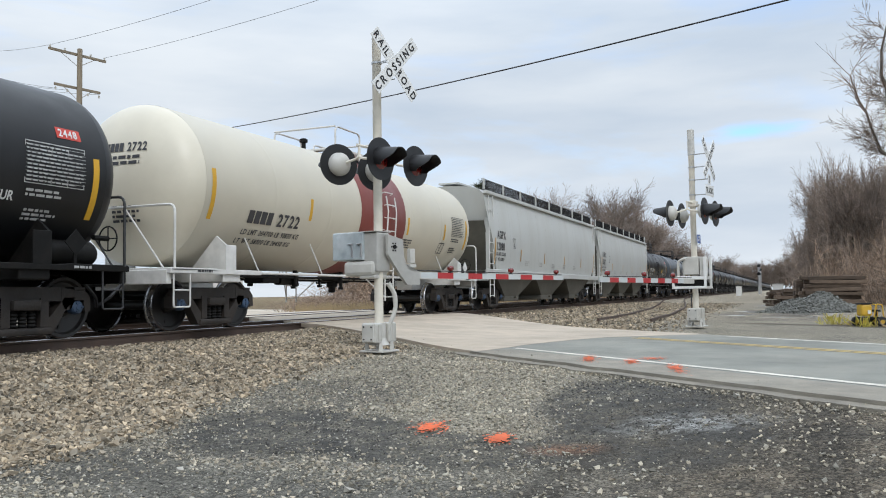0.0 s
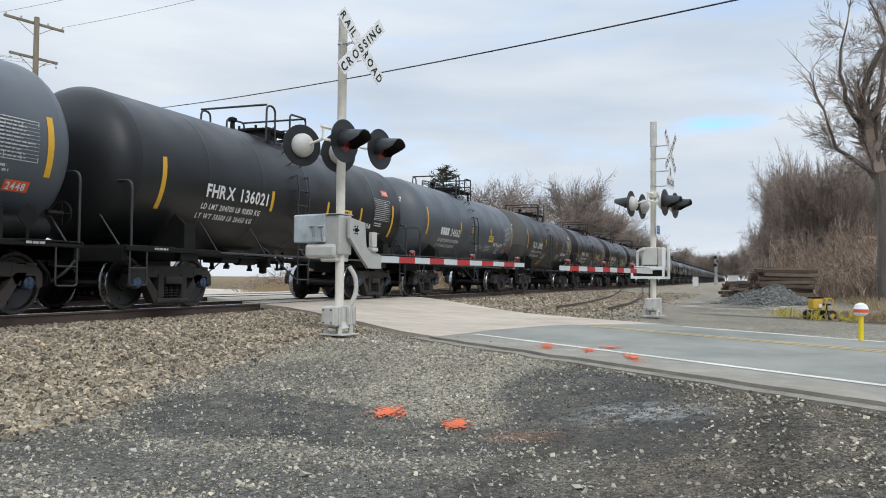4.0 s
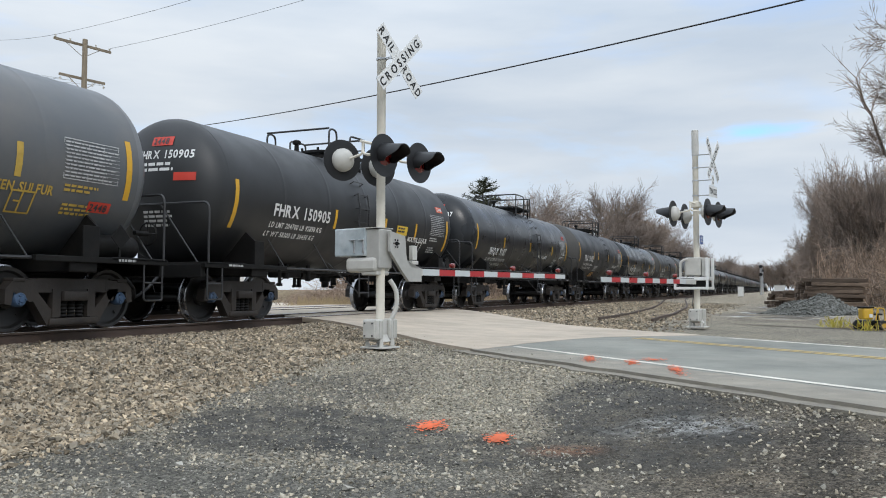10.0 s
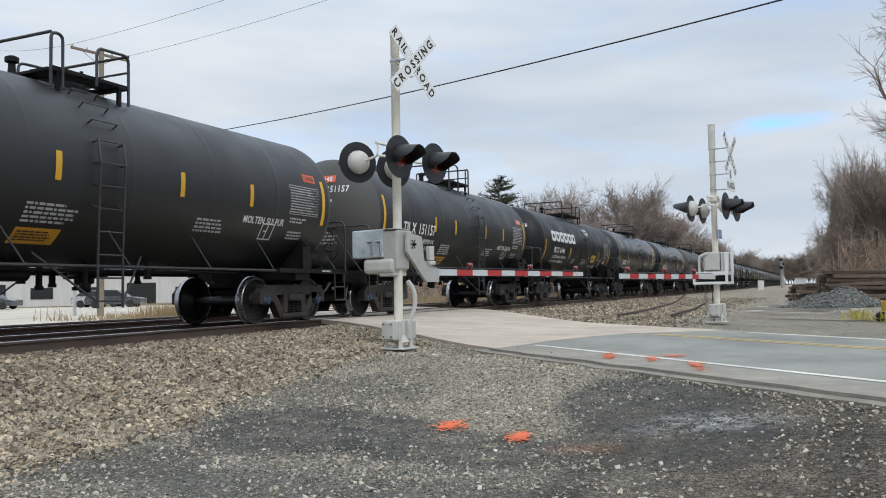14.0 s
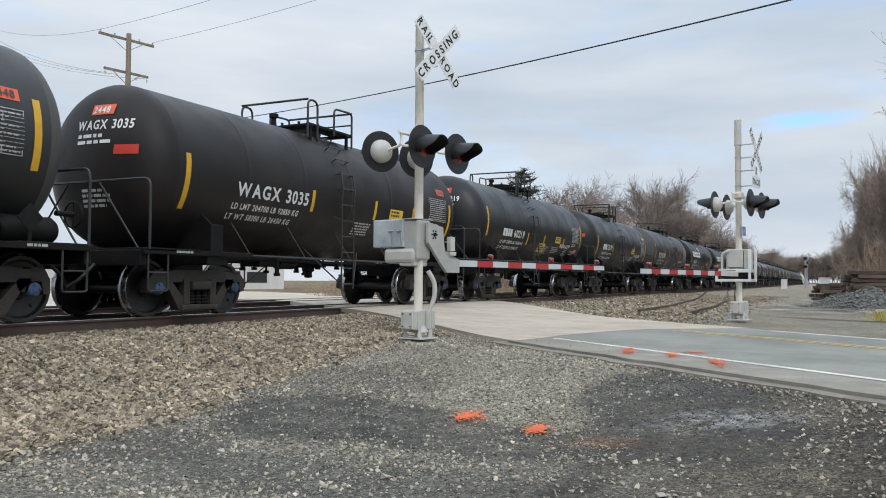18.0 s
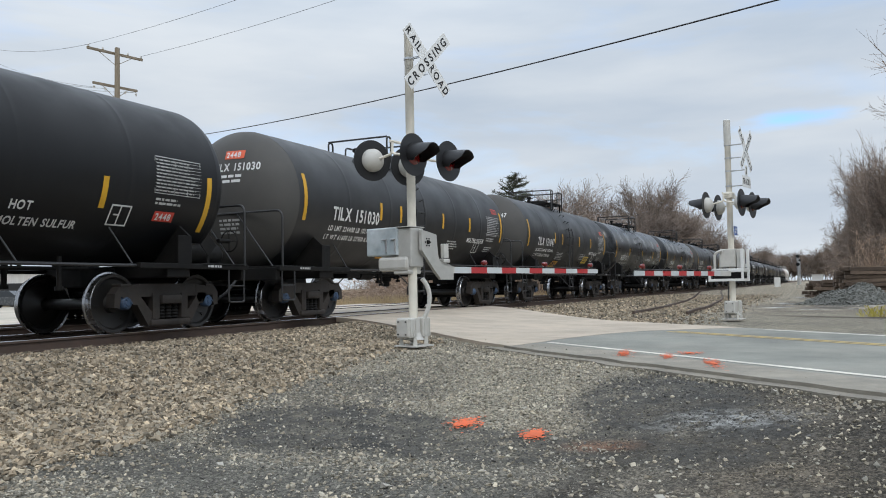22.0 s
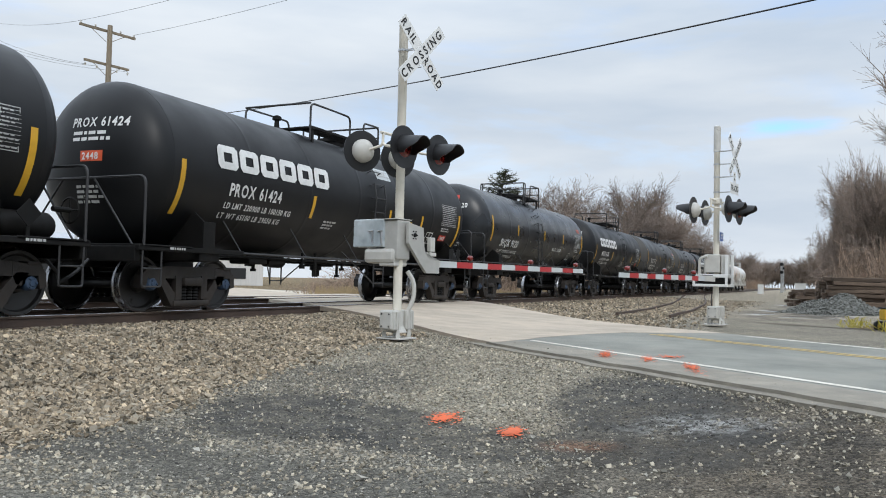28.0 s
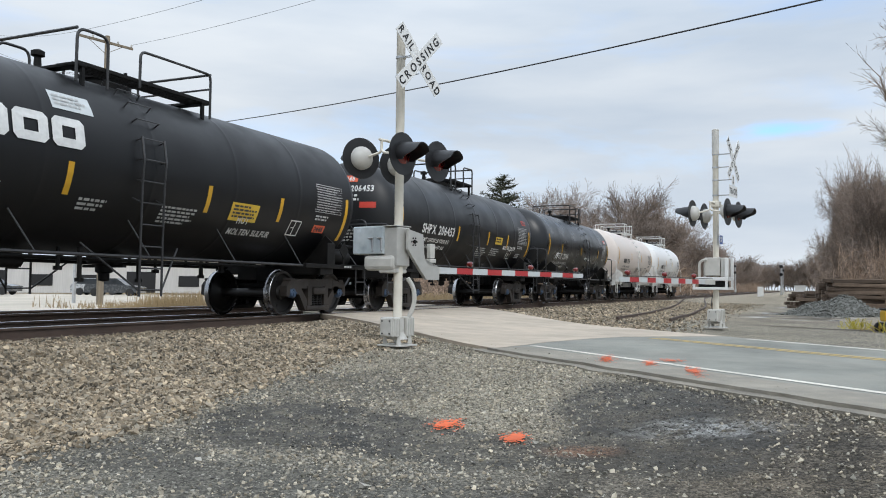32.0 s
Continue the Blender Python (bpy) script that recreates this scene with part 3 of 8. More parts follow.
    bp.inputs["Strength"].default_value, bp.inputs["Distance"].default_value = 0.9, 0.02
    hgt = math_("ADD", math_("MULTIPLY", vor.outputs["Distance"], -1.4), math_("MULTIPLY", vor2.outputs["Distance"], -0.8))
    hgt = math_("MULTIPLY", hgt, ramp(math_("MAXIMUM", dark, math_("MULTIPLY", worn, 0.7)), 0.1, 0.9, 1.0, 0.4))
    hgt = math_("ADD", hgt, math_("MULTIPLY", nz(6.0, 8, 0.7), 1.6))
    L(math_("MULTIPLY", hgt, ramp(wet, 0, 0.6, 1.0, 0.0)), bp.inputs["Height"])
    L(bp.outputs[0], b.inputs["Normal"])
    return m


GROUND = ground_material()
ground = mesh_from("ground", GV, GF, GROUND)
ground.data.polygons.foreach_set("use_smooth", [True] * len(ground.data.polygons))
tagged(ground, "grey gravel lot and ballast with a dark oily patch", "ground", kind="structure")


def strip(name, v0, v1, u0, u1, lift, material, label, thick=0.07, du=0.4, wob=0.0, z_fn=road_z, kind="structure", category="road"):
    """A paved strip along the road, laid over the lie of the land."""
    n = max(2, int((u1 - u0) / du))
    rows = []
    V, F = [], []
    cols = 8 if v1 - v0 > 1 else 2
    for i in range(n + 1):
        u = u0 + (u1 - u0) * i / n
        for j in range(cols + 1):
            f = j / cols
            v = v0 + (v1 - v0) * f
            if j == 0:
                v += wob * noise.noise(Vector((u * 1.7, 0, 5)))
            if j == cols:
                v += wob * noise.noise(Vector((u * 1.7, 9, 5)))
            p = ROAD_O + ROAD_E * u + ROAD_N * v
            V.append((p.x, p.y, z_fn(p.x) + lift))
    w = cols + 1
    for i in range(n):
        for j in range(cols):
            F.append((i * w + j, i * w + j + 1, (i + 1) * w + j + 1, (i + 1) * w + j)[::-1])
    if thick:
        b = len(V)
        V += [(x, y, z - thick) for x, y, z in V]
        ring = [i * w for i in range(n + 1)] + [n * w + j for j in range(1, w)] + [i * w + w - 1 for i in range(n - 1, -1, -1)] + [j for j in range(w - 2, 0, -1)]
        for a, c in zip(ring, ring[1:] + ring[:1]):
            F.append((a, c, c + b, a + b))
    ob = mesh_from(name, V, F, material)
    ob.data.polygons.foreach_set("use_smooth", [False] * len(ob.data.polygons))
    return tagged(ob, label, category, kind=kind)


ASPHALT = mat("worn_blue_grey_asphalt", (0.222, 0.222, 0.192), 0.85, vary=0.3, scale=2.4, bump=0.35, bscale=120, dirt=(0.31, 0.285, 0.24), dirt_amt=0.5)
OLDASPH = mat("dark_broken_asphalt_edge", (0.25, 0.225, 0.18), 0.9, vary=0.3, scale=6.0, bump=0.6, bscale=60, dirt=(0.09, 0.08, 0.07), dirt_amt=0.6)
APRON = mat("pale_crossing_concrete", (0.475, 0.4, 0.315), 0.88, vary=0.2, scale=2.5, bump=0.3, bscale=90, dirt=(0.31, 0.27, 0.22), dirt_amt=0.6)
LINEWHITE = mat("worn_white_road_paint", (0.62, 0.58, 0.5), 0.7, vary=0.25, scale=14, dirt=(0.3, 0.28, 0.24), dirt_amt=0.75)
LINEYEL = mat("worn_yellow_road_paint", (0.5, 0.36, 0.13), 0.7, vary=0.2, scale=14, dirt=(0.2, 0.18, 0.14), dirt_amt=0.6)
DUSTYASPH = mat("dusty_brown_grey_asphalt", (0.27, 0.245, 0.2), 0.9, vary=0.25, scale=5.0, bump=0.5, bscale=90, dirt=(0.17, 0.16, 0.14), dirt_amt=0.6)
strip("road", -0.5, 4.9, -1.7, 40, 0.0, ASPHALT, "blue-grey asphalt road with worn paint", wob=0.06)
strip("road_edge", -0.88, -0.17, 0.25, 40, 0.003, DUSTYASPH, "dust-covered outer strip of the asphalt", wob=0.07, thick=0.06, du=0.15)
strip("road_shoulder", -1.06, -0.8, 0.0, 40, -0.03, OLDASPH, "crumbling dark asphalt edge of the road", wob=0.1, thick=0.06, du=0.15)
strip("edge_line", -0.05, 0.07, 0.1, 40, 0.0045, LINEWHITE, "worn white edge line", thick=0, category="road marking")
strip("edge_line", 4.62, 4.76, -0.2, 40, 0.004, LINEWHITE, "worn white edge line", thick=0, category="road marking")
strip("centre_line", 3.02, 3.12, -0.9, 40, 0.004, LINEYEL, "worn double yellow centre line", thick=0, category="road marking")
strip("centre_line", 3.2, 3.3, -0.9, 40, 0.004, LINEYEL, "worn double yellow centre line", thick=0, category="road marking")

# ---- the crossing apron, on both sides of and between the rails ----


def apron(name, pts, z_fn, label):
    bm = bmesh.new()
    vs = [bm.verts.new((x, y, z_fn(x))) for x, y in pts]
    f = bm.faces.new(vs)
    bm.normal_update()
    if f.normal.z < 0:
        f.normal_flip()
    bmesh.ops.triangulate(bm, faces=[f])
    bmesh.ops.subdivide_edges(bm, edges=bm.edges[:], cuts=5, use_grid_fill=True)
    for v in bm.verts:
        v.co.z = z_fn(v.co.x)
    r = bmesh.ops.extrude_face_region(bm, geom=bm.faces[:])
    for g in r["geom"]:
        if isinstance(g, bmesh.types.BMVert):
            g.co.z -= 0.09
    fixn(bm)
    return tagged(obj(name, bm, APRON), label, "crossing", kind="structure")


def road_pt(u, v):
    p = ROAD_O + ROAD_E * u + ROAD_N * v
    return (p.x, p.y)


def road_at_x(x, v):
    """The place on the road's line v at this x."""
    u = (x - ROAD_O.x - ROAD_N.x * v) / ROAD_E.x
    return road_pt(u, v)


R1 = TRACK_X + 0.84
apron("crossing_apron", [road_pt(0.35, -0.8), road_at_x(-6.2, -0.85), (R1, road_at_x(R1, -1.4)[1]), (R1, road_at_x(R1, 5.2)[1]), road_at_x(-6.6, 5.0), road_pt(-1.0, 4.95), road_pt(-1.2, 3.9), road_pt(-1.4, 2.9), road_pt(-1.15, 2.0), road_pt(-0.85, 1.3), road_pt(-0.45, 0.5), road_pt(-0.1, 0.0)], lambda x: road_z(x) + 0.004, "pale worn concrete apron of the level crossing")
for a, c in ((TRACK_X - 0.68, TRACK_X + 0.68), (TRACK2_X + 0.84, TRACK_X - 0.84), (TRACK2_X - 0.68, TRACK2_X + 0.68), (-40, TRACK2_X - 0.84)):
    apron("crossing_panel" if a > -30 else "far_road", [road_at_x(c, -1.2), road_at_x(a, -1.2), road_at_x(a, 5.4), road_at_x(c, 5.4)], lambda x: road_z(x) - 0.004, "pale concrete crossing panel between the rails" if a > -30 else "pale road leading off beyond the tracks")


# ---- rails, ties ----
def rail_mesh(x, y0, y1, name):
    prof = [(-0.076, -0.18), (0.076, -0.18), (0.076, -0.165), (0.012, -0.15), (0.012, -0.045), (0.036, -0.036), (0.036, -0.008)]
    prof = prof + [(-a, b) for a, b in prof[::-1] if b != -0.18]
    bm = bmesh.new()
    A = [bm.verts.new((x + a, y0, b)) for a, b in prof]
    B = [bm.verts.new((x + a, y1, b)) for a, b in prof]
    n = len(prof)
    for k in range(n):
        bm.faces.new((A[k], A[(k + 1) % n], B[(k + 1) % n], B[k]))
    ob = tagged(obj(name, fixn(bm), RAILSTEEL), "rusty steel rail with a polished head", "rail", kind="structure")
    bm = bmesh.new()
    box(bm, (x, (y0 + y1) / 2, -0.0055), (0.066, y1 - y0, 0.011), bevel=0.003)
    part("rail_head", bm, RAILTOP, ob, "bright polished rail head")
    return ob


for tx in (TRACK_X, TRACK2_X):
    for s in (-0.7525, 0.7525):
        rail_mesh(tx + s, -60, 900, "rail")
bm = bmesh.new()
box(bm, (0, 0, 0), (2.6, 0.23, 0.18), bevel=0.012)
tie_me = obj("crosstie", bm, TIE).data
bpy.data.objects.remove(bpy.data.objects["crosstie"])
track_1 = thing("track_1", pose(TRACK_X, 0, 0), "timber crossties of the near main track", "track", kind="structure")
track_2 = thing("track_2", pose(TRACK2_X, 0, 0), "timber crossties of the second main track", "track", kind="structure")
rngt = random.Random(5)


def on_road(x, y, pad=0.4):
    v = (Vector((x, y)) - ROAD_O).dot(ROAD_N)
    return -1.2 - pad < v < 5.4 + pad


for tr, tx in ((track_1, TRACK_X), (track_2, TRACK2_X)):
    for k in range(-14, 200):
        y = k * 0.51
        if on_road(tx, y, 0.9) or (tx == TRACK2_X and k > 120):
            continue
        t_ = new("crosstie", tie_me)
        t_.parent = tr
        t_.matrix_local = pose(rngt.uniform(-0.06, 0.06), y + rngt.uniform(-0.04, 0.04), -0.272, 0, 0, rngt.uniform(-1.5, 1.5))

# ---- crossing signals ----
ARM_DIR = Vector((0.2, 0.98, 0)).normalized()
FACE = Vector((0.98, -0.2, 0)).normalized()


def frame_m(at):
    """Local axes of a signal: x faces the road users, y along the gate, z up."""
    return Matrix(((FACE.x, ARM_DIR.x, 0, at[0]), (FACE.y, ARM_DIR.y, 0, at[1]), (0, 0, 1, at[2]), (0, 0, 0, 1)))


def blade_text(s, h):
    V, F, w = text_flat(s, h, 0.98, 0.3) if len(s) > 4 else text_flat(s, h, 0.86, 0.2)
    return V, F, w


def crossbuck(root, x, z, size=1.22, swing=0.0):
    w = 0.205
    for nm, turn, lift, words in (("crossbuck_blade", -45, 0.0, (("RAIL", -1), ("ROAD", 1))), ("crossbuck_blade", 45, 0.016, (("CROSSING", 0),))):
        m = Matrix.Translation((x, 0, z)) @ Matrix.Rotation(radians(swing), 4, "Z") @ Matrix.Translation((lift, 0, 0)) @ Matrix.Rotation(radians(turn), 4, "X")
        bm = bmesh.new()
        box(bm, (0, 0, 0), (0.006, size, w))
        bl = part(nm, bm, SIGNWHITE, root, "white crossbuck blade")
        bl.matrix_local = m
        for s, side in words:
            V, F, tw = blade_text(s, 0.122)
            if side == 0:
                u0 = -tw / 2
            else:
                u0 = side * 0.365 - tw / 2
            me = mesh_from("lettering", [(0.0052, u0 + a, b - 0.061) for a, b in V], F, SIGNBLACK, bl)


def lamp(root, y, z, sgn, turn=0.0):
    """A flashing light: round black background, domed housing behind, a long hood and a red lens in front."""
    x0 = sgn * 0.39
    bm = bmesh.new()
    lathe(bm, [(0.0, 0.0), (0.305, 0.0), (0.305, 0.012), (0.0, 0.012)], pose(x0, y, z) @ Matrix.Rotation(radians(90 * sgn), 4, "Y"), seg=36)
    d = soft(part("lamp_background", fixn(bm), LAMPBLACK, root, "round black lamp background"), 40)
    bm = bmesh.new()
    lathe(bm, [(0.175, 0.0), (0.17, -0.05), (0.14, -0.1), (0.08, -0.14), (0.0, -0.155)], pose(x0, y, z) @ Matrix.Rotation(radians(90 * sgn), 4, "Y"), seg=24, close=False)
    soft(part("lamp_housing", fixn(bm), BOXPAINT, d, "pale grey domed lamp housing"), 50)
    bm = bmesh.new()
    lathe(bm, [(0.0, 0.02), (0.145, 0.018), (0.15, 0.01)], pose(x0, y, z) @ Matrix.Rotation(radians(90 * sgn), 4, "Y"), seg=24, close=False)
    part("red_lens", fixn(bm), LENSRED, d, "unlit dark red lens", smooth=True)
    bm = bmesh.new()
    n = 18
    A, B, A2, B2 = [], [], [], []
    for k in range(n + 1):
        a = radians(-35 + 250 * k / n)
        cy, cz = math.cos(a) * 0.17, math.sin(a) * 0.17
        ln = 0.1 + 0.26 * smooth01(-0.6, 0.5, math.sin(a))
        for lst, r, l in ((A, 1, 0), (B, 1.0, ln), (A2, 0.93, 0), (B2, 0.93, ln)):
            lst.append(bm.verts.new((x0 + sgn * (0.012 + l), y + cy * r, z + cz * r - 0.10 * l)))
    for k in range(n):
        bm.faces.new((A[k], A[k + 1], B[k + 1], B[k]))
        bm.faces.new((A2[k], B2[k], B2[k + 1], A2[k + 1]))
        bm.faces.new((B[k], B[k + 1], B2[k + 1], B2[k]))
    soft(part("lamp_hood", fixn(bm), LAMPBLACK, d, "black lamp hood"), 50)
    d.matrix_local = Matrix.Translation((x0, y, z)) @ Matrix.Rotation(radians(turn), 4, "Z") @ Matrix.Translation((-x0, -y, -z))


def gate_arm(root, y_sign, first, step, n, z, lamps):
    """A lowered arm: aluminium butt, then stripes of equal length from the first white one on."""
    bm = bmesh.new()
    box(bm, (0.12, y_sign * (0.5 + first) / 2, z), (0.035, first - 0.5, 0.11), bevel=0.006)
    arm = part("gate_arm", bm, BOXPAINT, root, "red and white striped gate arm lowered across the road")
    for k in range(n):
        y = y_sign * (first + step * (k + 0.5))
        bm = bmesh.new()
        box(bm, (0.12, y, z), (0.03, step, 0.1 - 0.016 * k / n))
        part("red_stripe" if k % 2 == 1 else "white_stripe", bm, ARMRED if k % 2 == 1 else SHEETING, arm)
    end = first + step * n
    bm = bmesh.new()
    pipe(bm, [(0.14, y_sign * 0.7, z + 0.075), (0.14, y_sign * end * 0.6, z + 0.07), (0.14, y_sign * (end - 0.1), z + 0.06)], 0.008, 5)
    part("arm_cable", bm, CABLE, arm)
    for y in lamps:
        y *= y_sign
        bm = bmesh.new()
        lathe(bm, [(0.0, -0.045), (0.04, -0.04), (0.045, 0.0), (0.04, 0.04), (0.0, 0.045)], pose(0.12, y, z + 0.12, 0, 90, 0), seg=14)
        lm = part("arm_lamp", bm, LENSRED, arm, "small red gate-arm lamp", smooth=True)
        bm = bmesh.new()
        tube(bm, (0.12, y, z + 0.05), (0.12, y, z + 0.09), 0.012, 6)
        box(bm, (0.12, y, z + 0.06), (0.05, 0.06, 0.02))
        part("lamp_bracket", bm, LAMPBLACK, lm)


def signal_base(root, z0):
    bm = bmesh.new()
    for s in (-1, 1):
        for e in (-1, 1):
            prism(bm, [(-0.035, 0.0), (0.035, 0.0), (0.02, 0.14), (-0.02, 0.14)], 0.03, pose(s * 0.13, e * 0.13, z0, 0, 0, 45))
    box(bm, (0, 0, z0 + 0.012), (0.42, 0.42, 0.024), bevel=0.005)
    lathe(bm, [(0.16, z0 + 0.1), (0.13, z0 + 0.14), (0.1, z0 + 0.2), (0.1, z0 + 0.42)], seg=18)
    part("pinch_base", fixn(bm), BOXPAINT, root, "cast signal base on a footing")
    for s in (-1, 1):
        bm = bmesh.new()
        box(bm, (0.0, s * 0.165, z0 + 0.28), (0.25, 0.17, 0.29), bevel=0.02)
        box(bm, (0.0, s * 0.255, z0 + 0.28), (0.21, 0.025, 0.25), bevel=0.008)
        jb = part("junction_box", bm, BOXPAINT, root, "pale grey cable junction box")
        for e in (-1, 1):
            for dx in (-0.075, 0.0, 0.075):  # cast ribs on the sides
                bm = bmesh.new()
                box(bm, (e * 0.128, s * (0.165 + dx * 0.8), z0 + 0.28), (0.014, 0.014, 0.24))
                part("rib", bm, BOXPAINT, jb)
        for dx in (-0.07, 0.07):
            for dz in (-0.09, 0.09):
                bm = bmesh.new()
                tube(bm, (dx, s * 0.267, z0 + 0.28 + dz), (dx, s * 0.279, z0 + 0.28 + dz), 0.012, 8)
                part("cover_bolt", bm, LAMPBLACK, jb)


def mast(root, z0, top):
    bm = bmesh.new()
    lathe(bm, [(0.066, z0 + 0.2), (0.066, top), (0.07, top + 0.005), (0.07, top + 0.03), (0.0, top + 0.045)], seg=20)
    return soft(part("mast", fixn(bm), MASTPAINT, root, "pale painted signal mast"), 40)


def clamp_(root, z, x1):
    bm = bmesh.new()
    lathe(bm, [(0.069, z - 0.015), (0.078, z - 0.015), (0.078, z + 0.015), (0.069, z + 0.015)], seg=16)
    tube(bm, (0.07, 0.03, z), (x1, 0.03, z), 0.01, 6)
    tube(bm, (0.07, -0.03, z), (x1, -0.03, z), 0.01, 6)
    part("sign_bracket", bm, ALU, root)


def lights(root, z, turn=0.0):
    bm = bmesh.new()
    pipe(bm, [(0.0, -0.47, z + 0.24), (0.0, 0.47, z + 0.24)], 0.022)
    box(bm, (0.0, 0.0, z + 0.22), (0.2, 0.2, 0.14), bevel=0.02)
    for s in (-1, 1):
        pipe(bm, bend([(0.0, s * 0.42, z + 0.24), (0.0, s * 0.42, z + 0.06), (0.31, s * 0.42, z)], 0.06), 0.02)
        pipe(bm, bend([(0.0, s * 0.42, z + 0.24), (0.0, s * 0.42, z + 0.06), (-0.31, s * 0.42, z)], 0.06), 0.02)
    part("light_crossarm", bm, MASTPAINT, root, "pale crossarm that carries the lamps")
    for s in (-1, 1):
        for e in (-1, 1):
            lamp(root, s * 0.42, z, e, turn if e < 0 else 0.0)


# the near signal
near = thing("crossing_signal", frame_m((-5.52, 10.68, -0.26)), "pale railroad crossing signal with crossbuck, four lamps and lowered gate", "crossing signal", "crossing signals")
signal_base(near, 0.0)
mast(near, 0.0, 4.66)
crossbuck(near, 0.345, 4.215, 1.2, -6.0)
for z in (4.02, 4.3):
    clamp_(near, z, 0.32)
lights(near, 2.76, -20)
# gate machine: foggy clear guard, pale box under it, cast support of the arm
bm = bmesh.new()
box(bm, (-0.03, 0.0, 1.46), (0.26, 0.3, 0.58), bevel=0.02)
box(bm, (-0.14, 0.0, 1.765), (0.48, 0.36, 0.014), bevel=0.004)
part("gate_machine", bm, CASTGREY, near, "dull grey gate machine case")
bm = bmesh.new()
box(bm, (-0.44, -0.01, 1.56), (0.6, 0.36, 0.42), bevel=0.02)
part("machine_cover", bm, FOGGED, near, "fogged clear plastic machine cover")
for x in (-0.34, -0.17):
    bm = bmesh.new()
    box(bm, (x, -0.2, 1.5), (0.03, 0.02, 0.2), bevel=0.005)
    box(bm, (x - 0.03, -0.205, 1.59), (0.1, 0.02, 0.02), bevel=0.004)
    part("cover_latch", bm, ALU, near)
bm = bmesh.new()
box(bm, (-0.24, 0.0, 1.225), (0.6, 0.36, 0.23), bevel=0.06)
box(bm, (-0.1, 0.0, 1.1), (0.3, 0.3, 0.06), bevel=0.02)
part("counterweight_box", bm, BOXPAINT, near)
bm = bmesh.new()
prism(bm, [(-0.16, 1.72), (0.2, 1.66), (0.24, 1.3), (0.36, 1.2), (0.62, 1.18), (0.62, 0.98), (0.3, 0.98), (0.12, 1.14), (-0.16, 1.42)], 0.05, pose(0.16, 0.16, 0, 0, 0, 90))
part("arm_support", fixn(bm), CASTGREY, near, "grey cast arm support bracket")
bm = bmesh.new()
for k in range(6):
    a = k * 1.047
    tube(bm, (0.18, 0.14 + 0.06 * math.cos(a), 1.54 + 0.06 * math.sin(a)), (0.195, 0.14 + 0.06 * math.cos(a), 1.54 + 0.06 * math.sin(a)), 0.012, 6)
tube(bm, (0.18, 0.14, 1.54), (0.21, 0.14, 1.54), 0.03, 8)
part("bolt_ring", bm, UNDER, near)
bm = bmesh.new()
box(bm, (0.14, 0.62, 1.27), (0.09, 0.16, 0.06), bevel=0.01)
box(bm, (0.14, 0.62, 1.42), (0.07, 0.12, 0.22), bevel=0.01)
part("arm_bracket", bm, BOXPAINT, near)
gate_arm(near, 1, 0.88, 0.457, 11, 1.13, (1.73, 3.74, 5.6))
bm = bmesh.new()
pipe(bm, bend([(0.1, 0.1, 1.0), (0.16, 0.18, 0.85), (0.16, 0.2, 0.62), (0.1, 0.14, 0.42)], 0.12, 6), 0.035, 8)
part("cable_conduit", bm, BOXPAINT, near, "bent grey cable conduit")

# the far signal
far = thing("crossing_signal", frame_m((-1.9, 19.6, -0.26)), "pale railroad crossing signal with two-track sign and lowered gate", "crossing signal", "crossing signals")
signal_base(far, 0.0)
mast(far, 0.0, 4.3)
bm = bmesh.new()
lathe(bm, [(0.074, 4.0), (0.08, 4.0), (0.08, 4.58), (0.05, 4.6), (0.0, 4.6)], seg=18)
soft(part("bell_case", bm, BOXPAINT, far, "pale grey cylinder on top of the mast"), 40)
crossbuck(far, 0.4, 3.86)
for z in (3.4, 3.7, 4.0, 3.05):
    clamp_(far, z, 0.38)
bm = bmesh.new()
box(bm, (0.4, 0, 3.38), (0.006, 0.2, 0.23))
tr_ = part("track_count_sign", bm, SIGNWHITE, far, "white sign with the number of tracks")
V, F, w = text_flat("2", 0.15, 0.9)
mesh_from("lettering", [(0.406, a - w / 2, 3.31 + b) for a, b in V], F, SIGNBLACK, tr_)
bm = bmesh.new()
box(bm, (0.4, 0, 3.12), (0.006, 0.62, 0.26))
tr_ = part("track_count_sign", bm, SIGNWHITE, far, "white sign with the word tracks")
V, F, w = text_flat("TRACKS", 0.13, 0.72)
mesh_from("lettering", [(0.406, a - w / 2, 3.06 + b) for a, b in V], F, SIGNBLACK, tr_)
lights(far, 2.62)
bm = bmesh.new()
box(bm, (0.12, 0.0, 2.02), (0.006, 0.22, 0.2))
bs = part("emergency_notice", bm, BLUESIGN, far, "blue emergency notice plate")
V, F, w = bars_flat(4, 0.16, 0.14, 5)
mesh_from("lettering", [(0.126, a - 0.08, 1.95 + b) for a, b in V], F, SIGNWHITE, bs)
bm = bmesh.new()
box(bm, (-0.04, 0.0, 1.4), (0.36, 0.32, 0.42), bevel=0.02)
part("gate_machine", bm, BOXPAINT, far, "pale grey gate machine case")
bm = bmesh.new()
box(bm, (0.21, 0.0, 1.38), (0.1, 0.34, 0.44), bevel=0.02)
part("machine_door", bm, BOXPAINT, far)
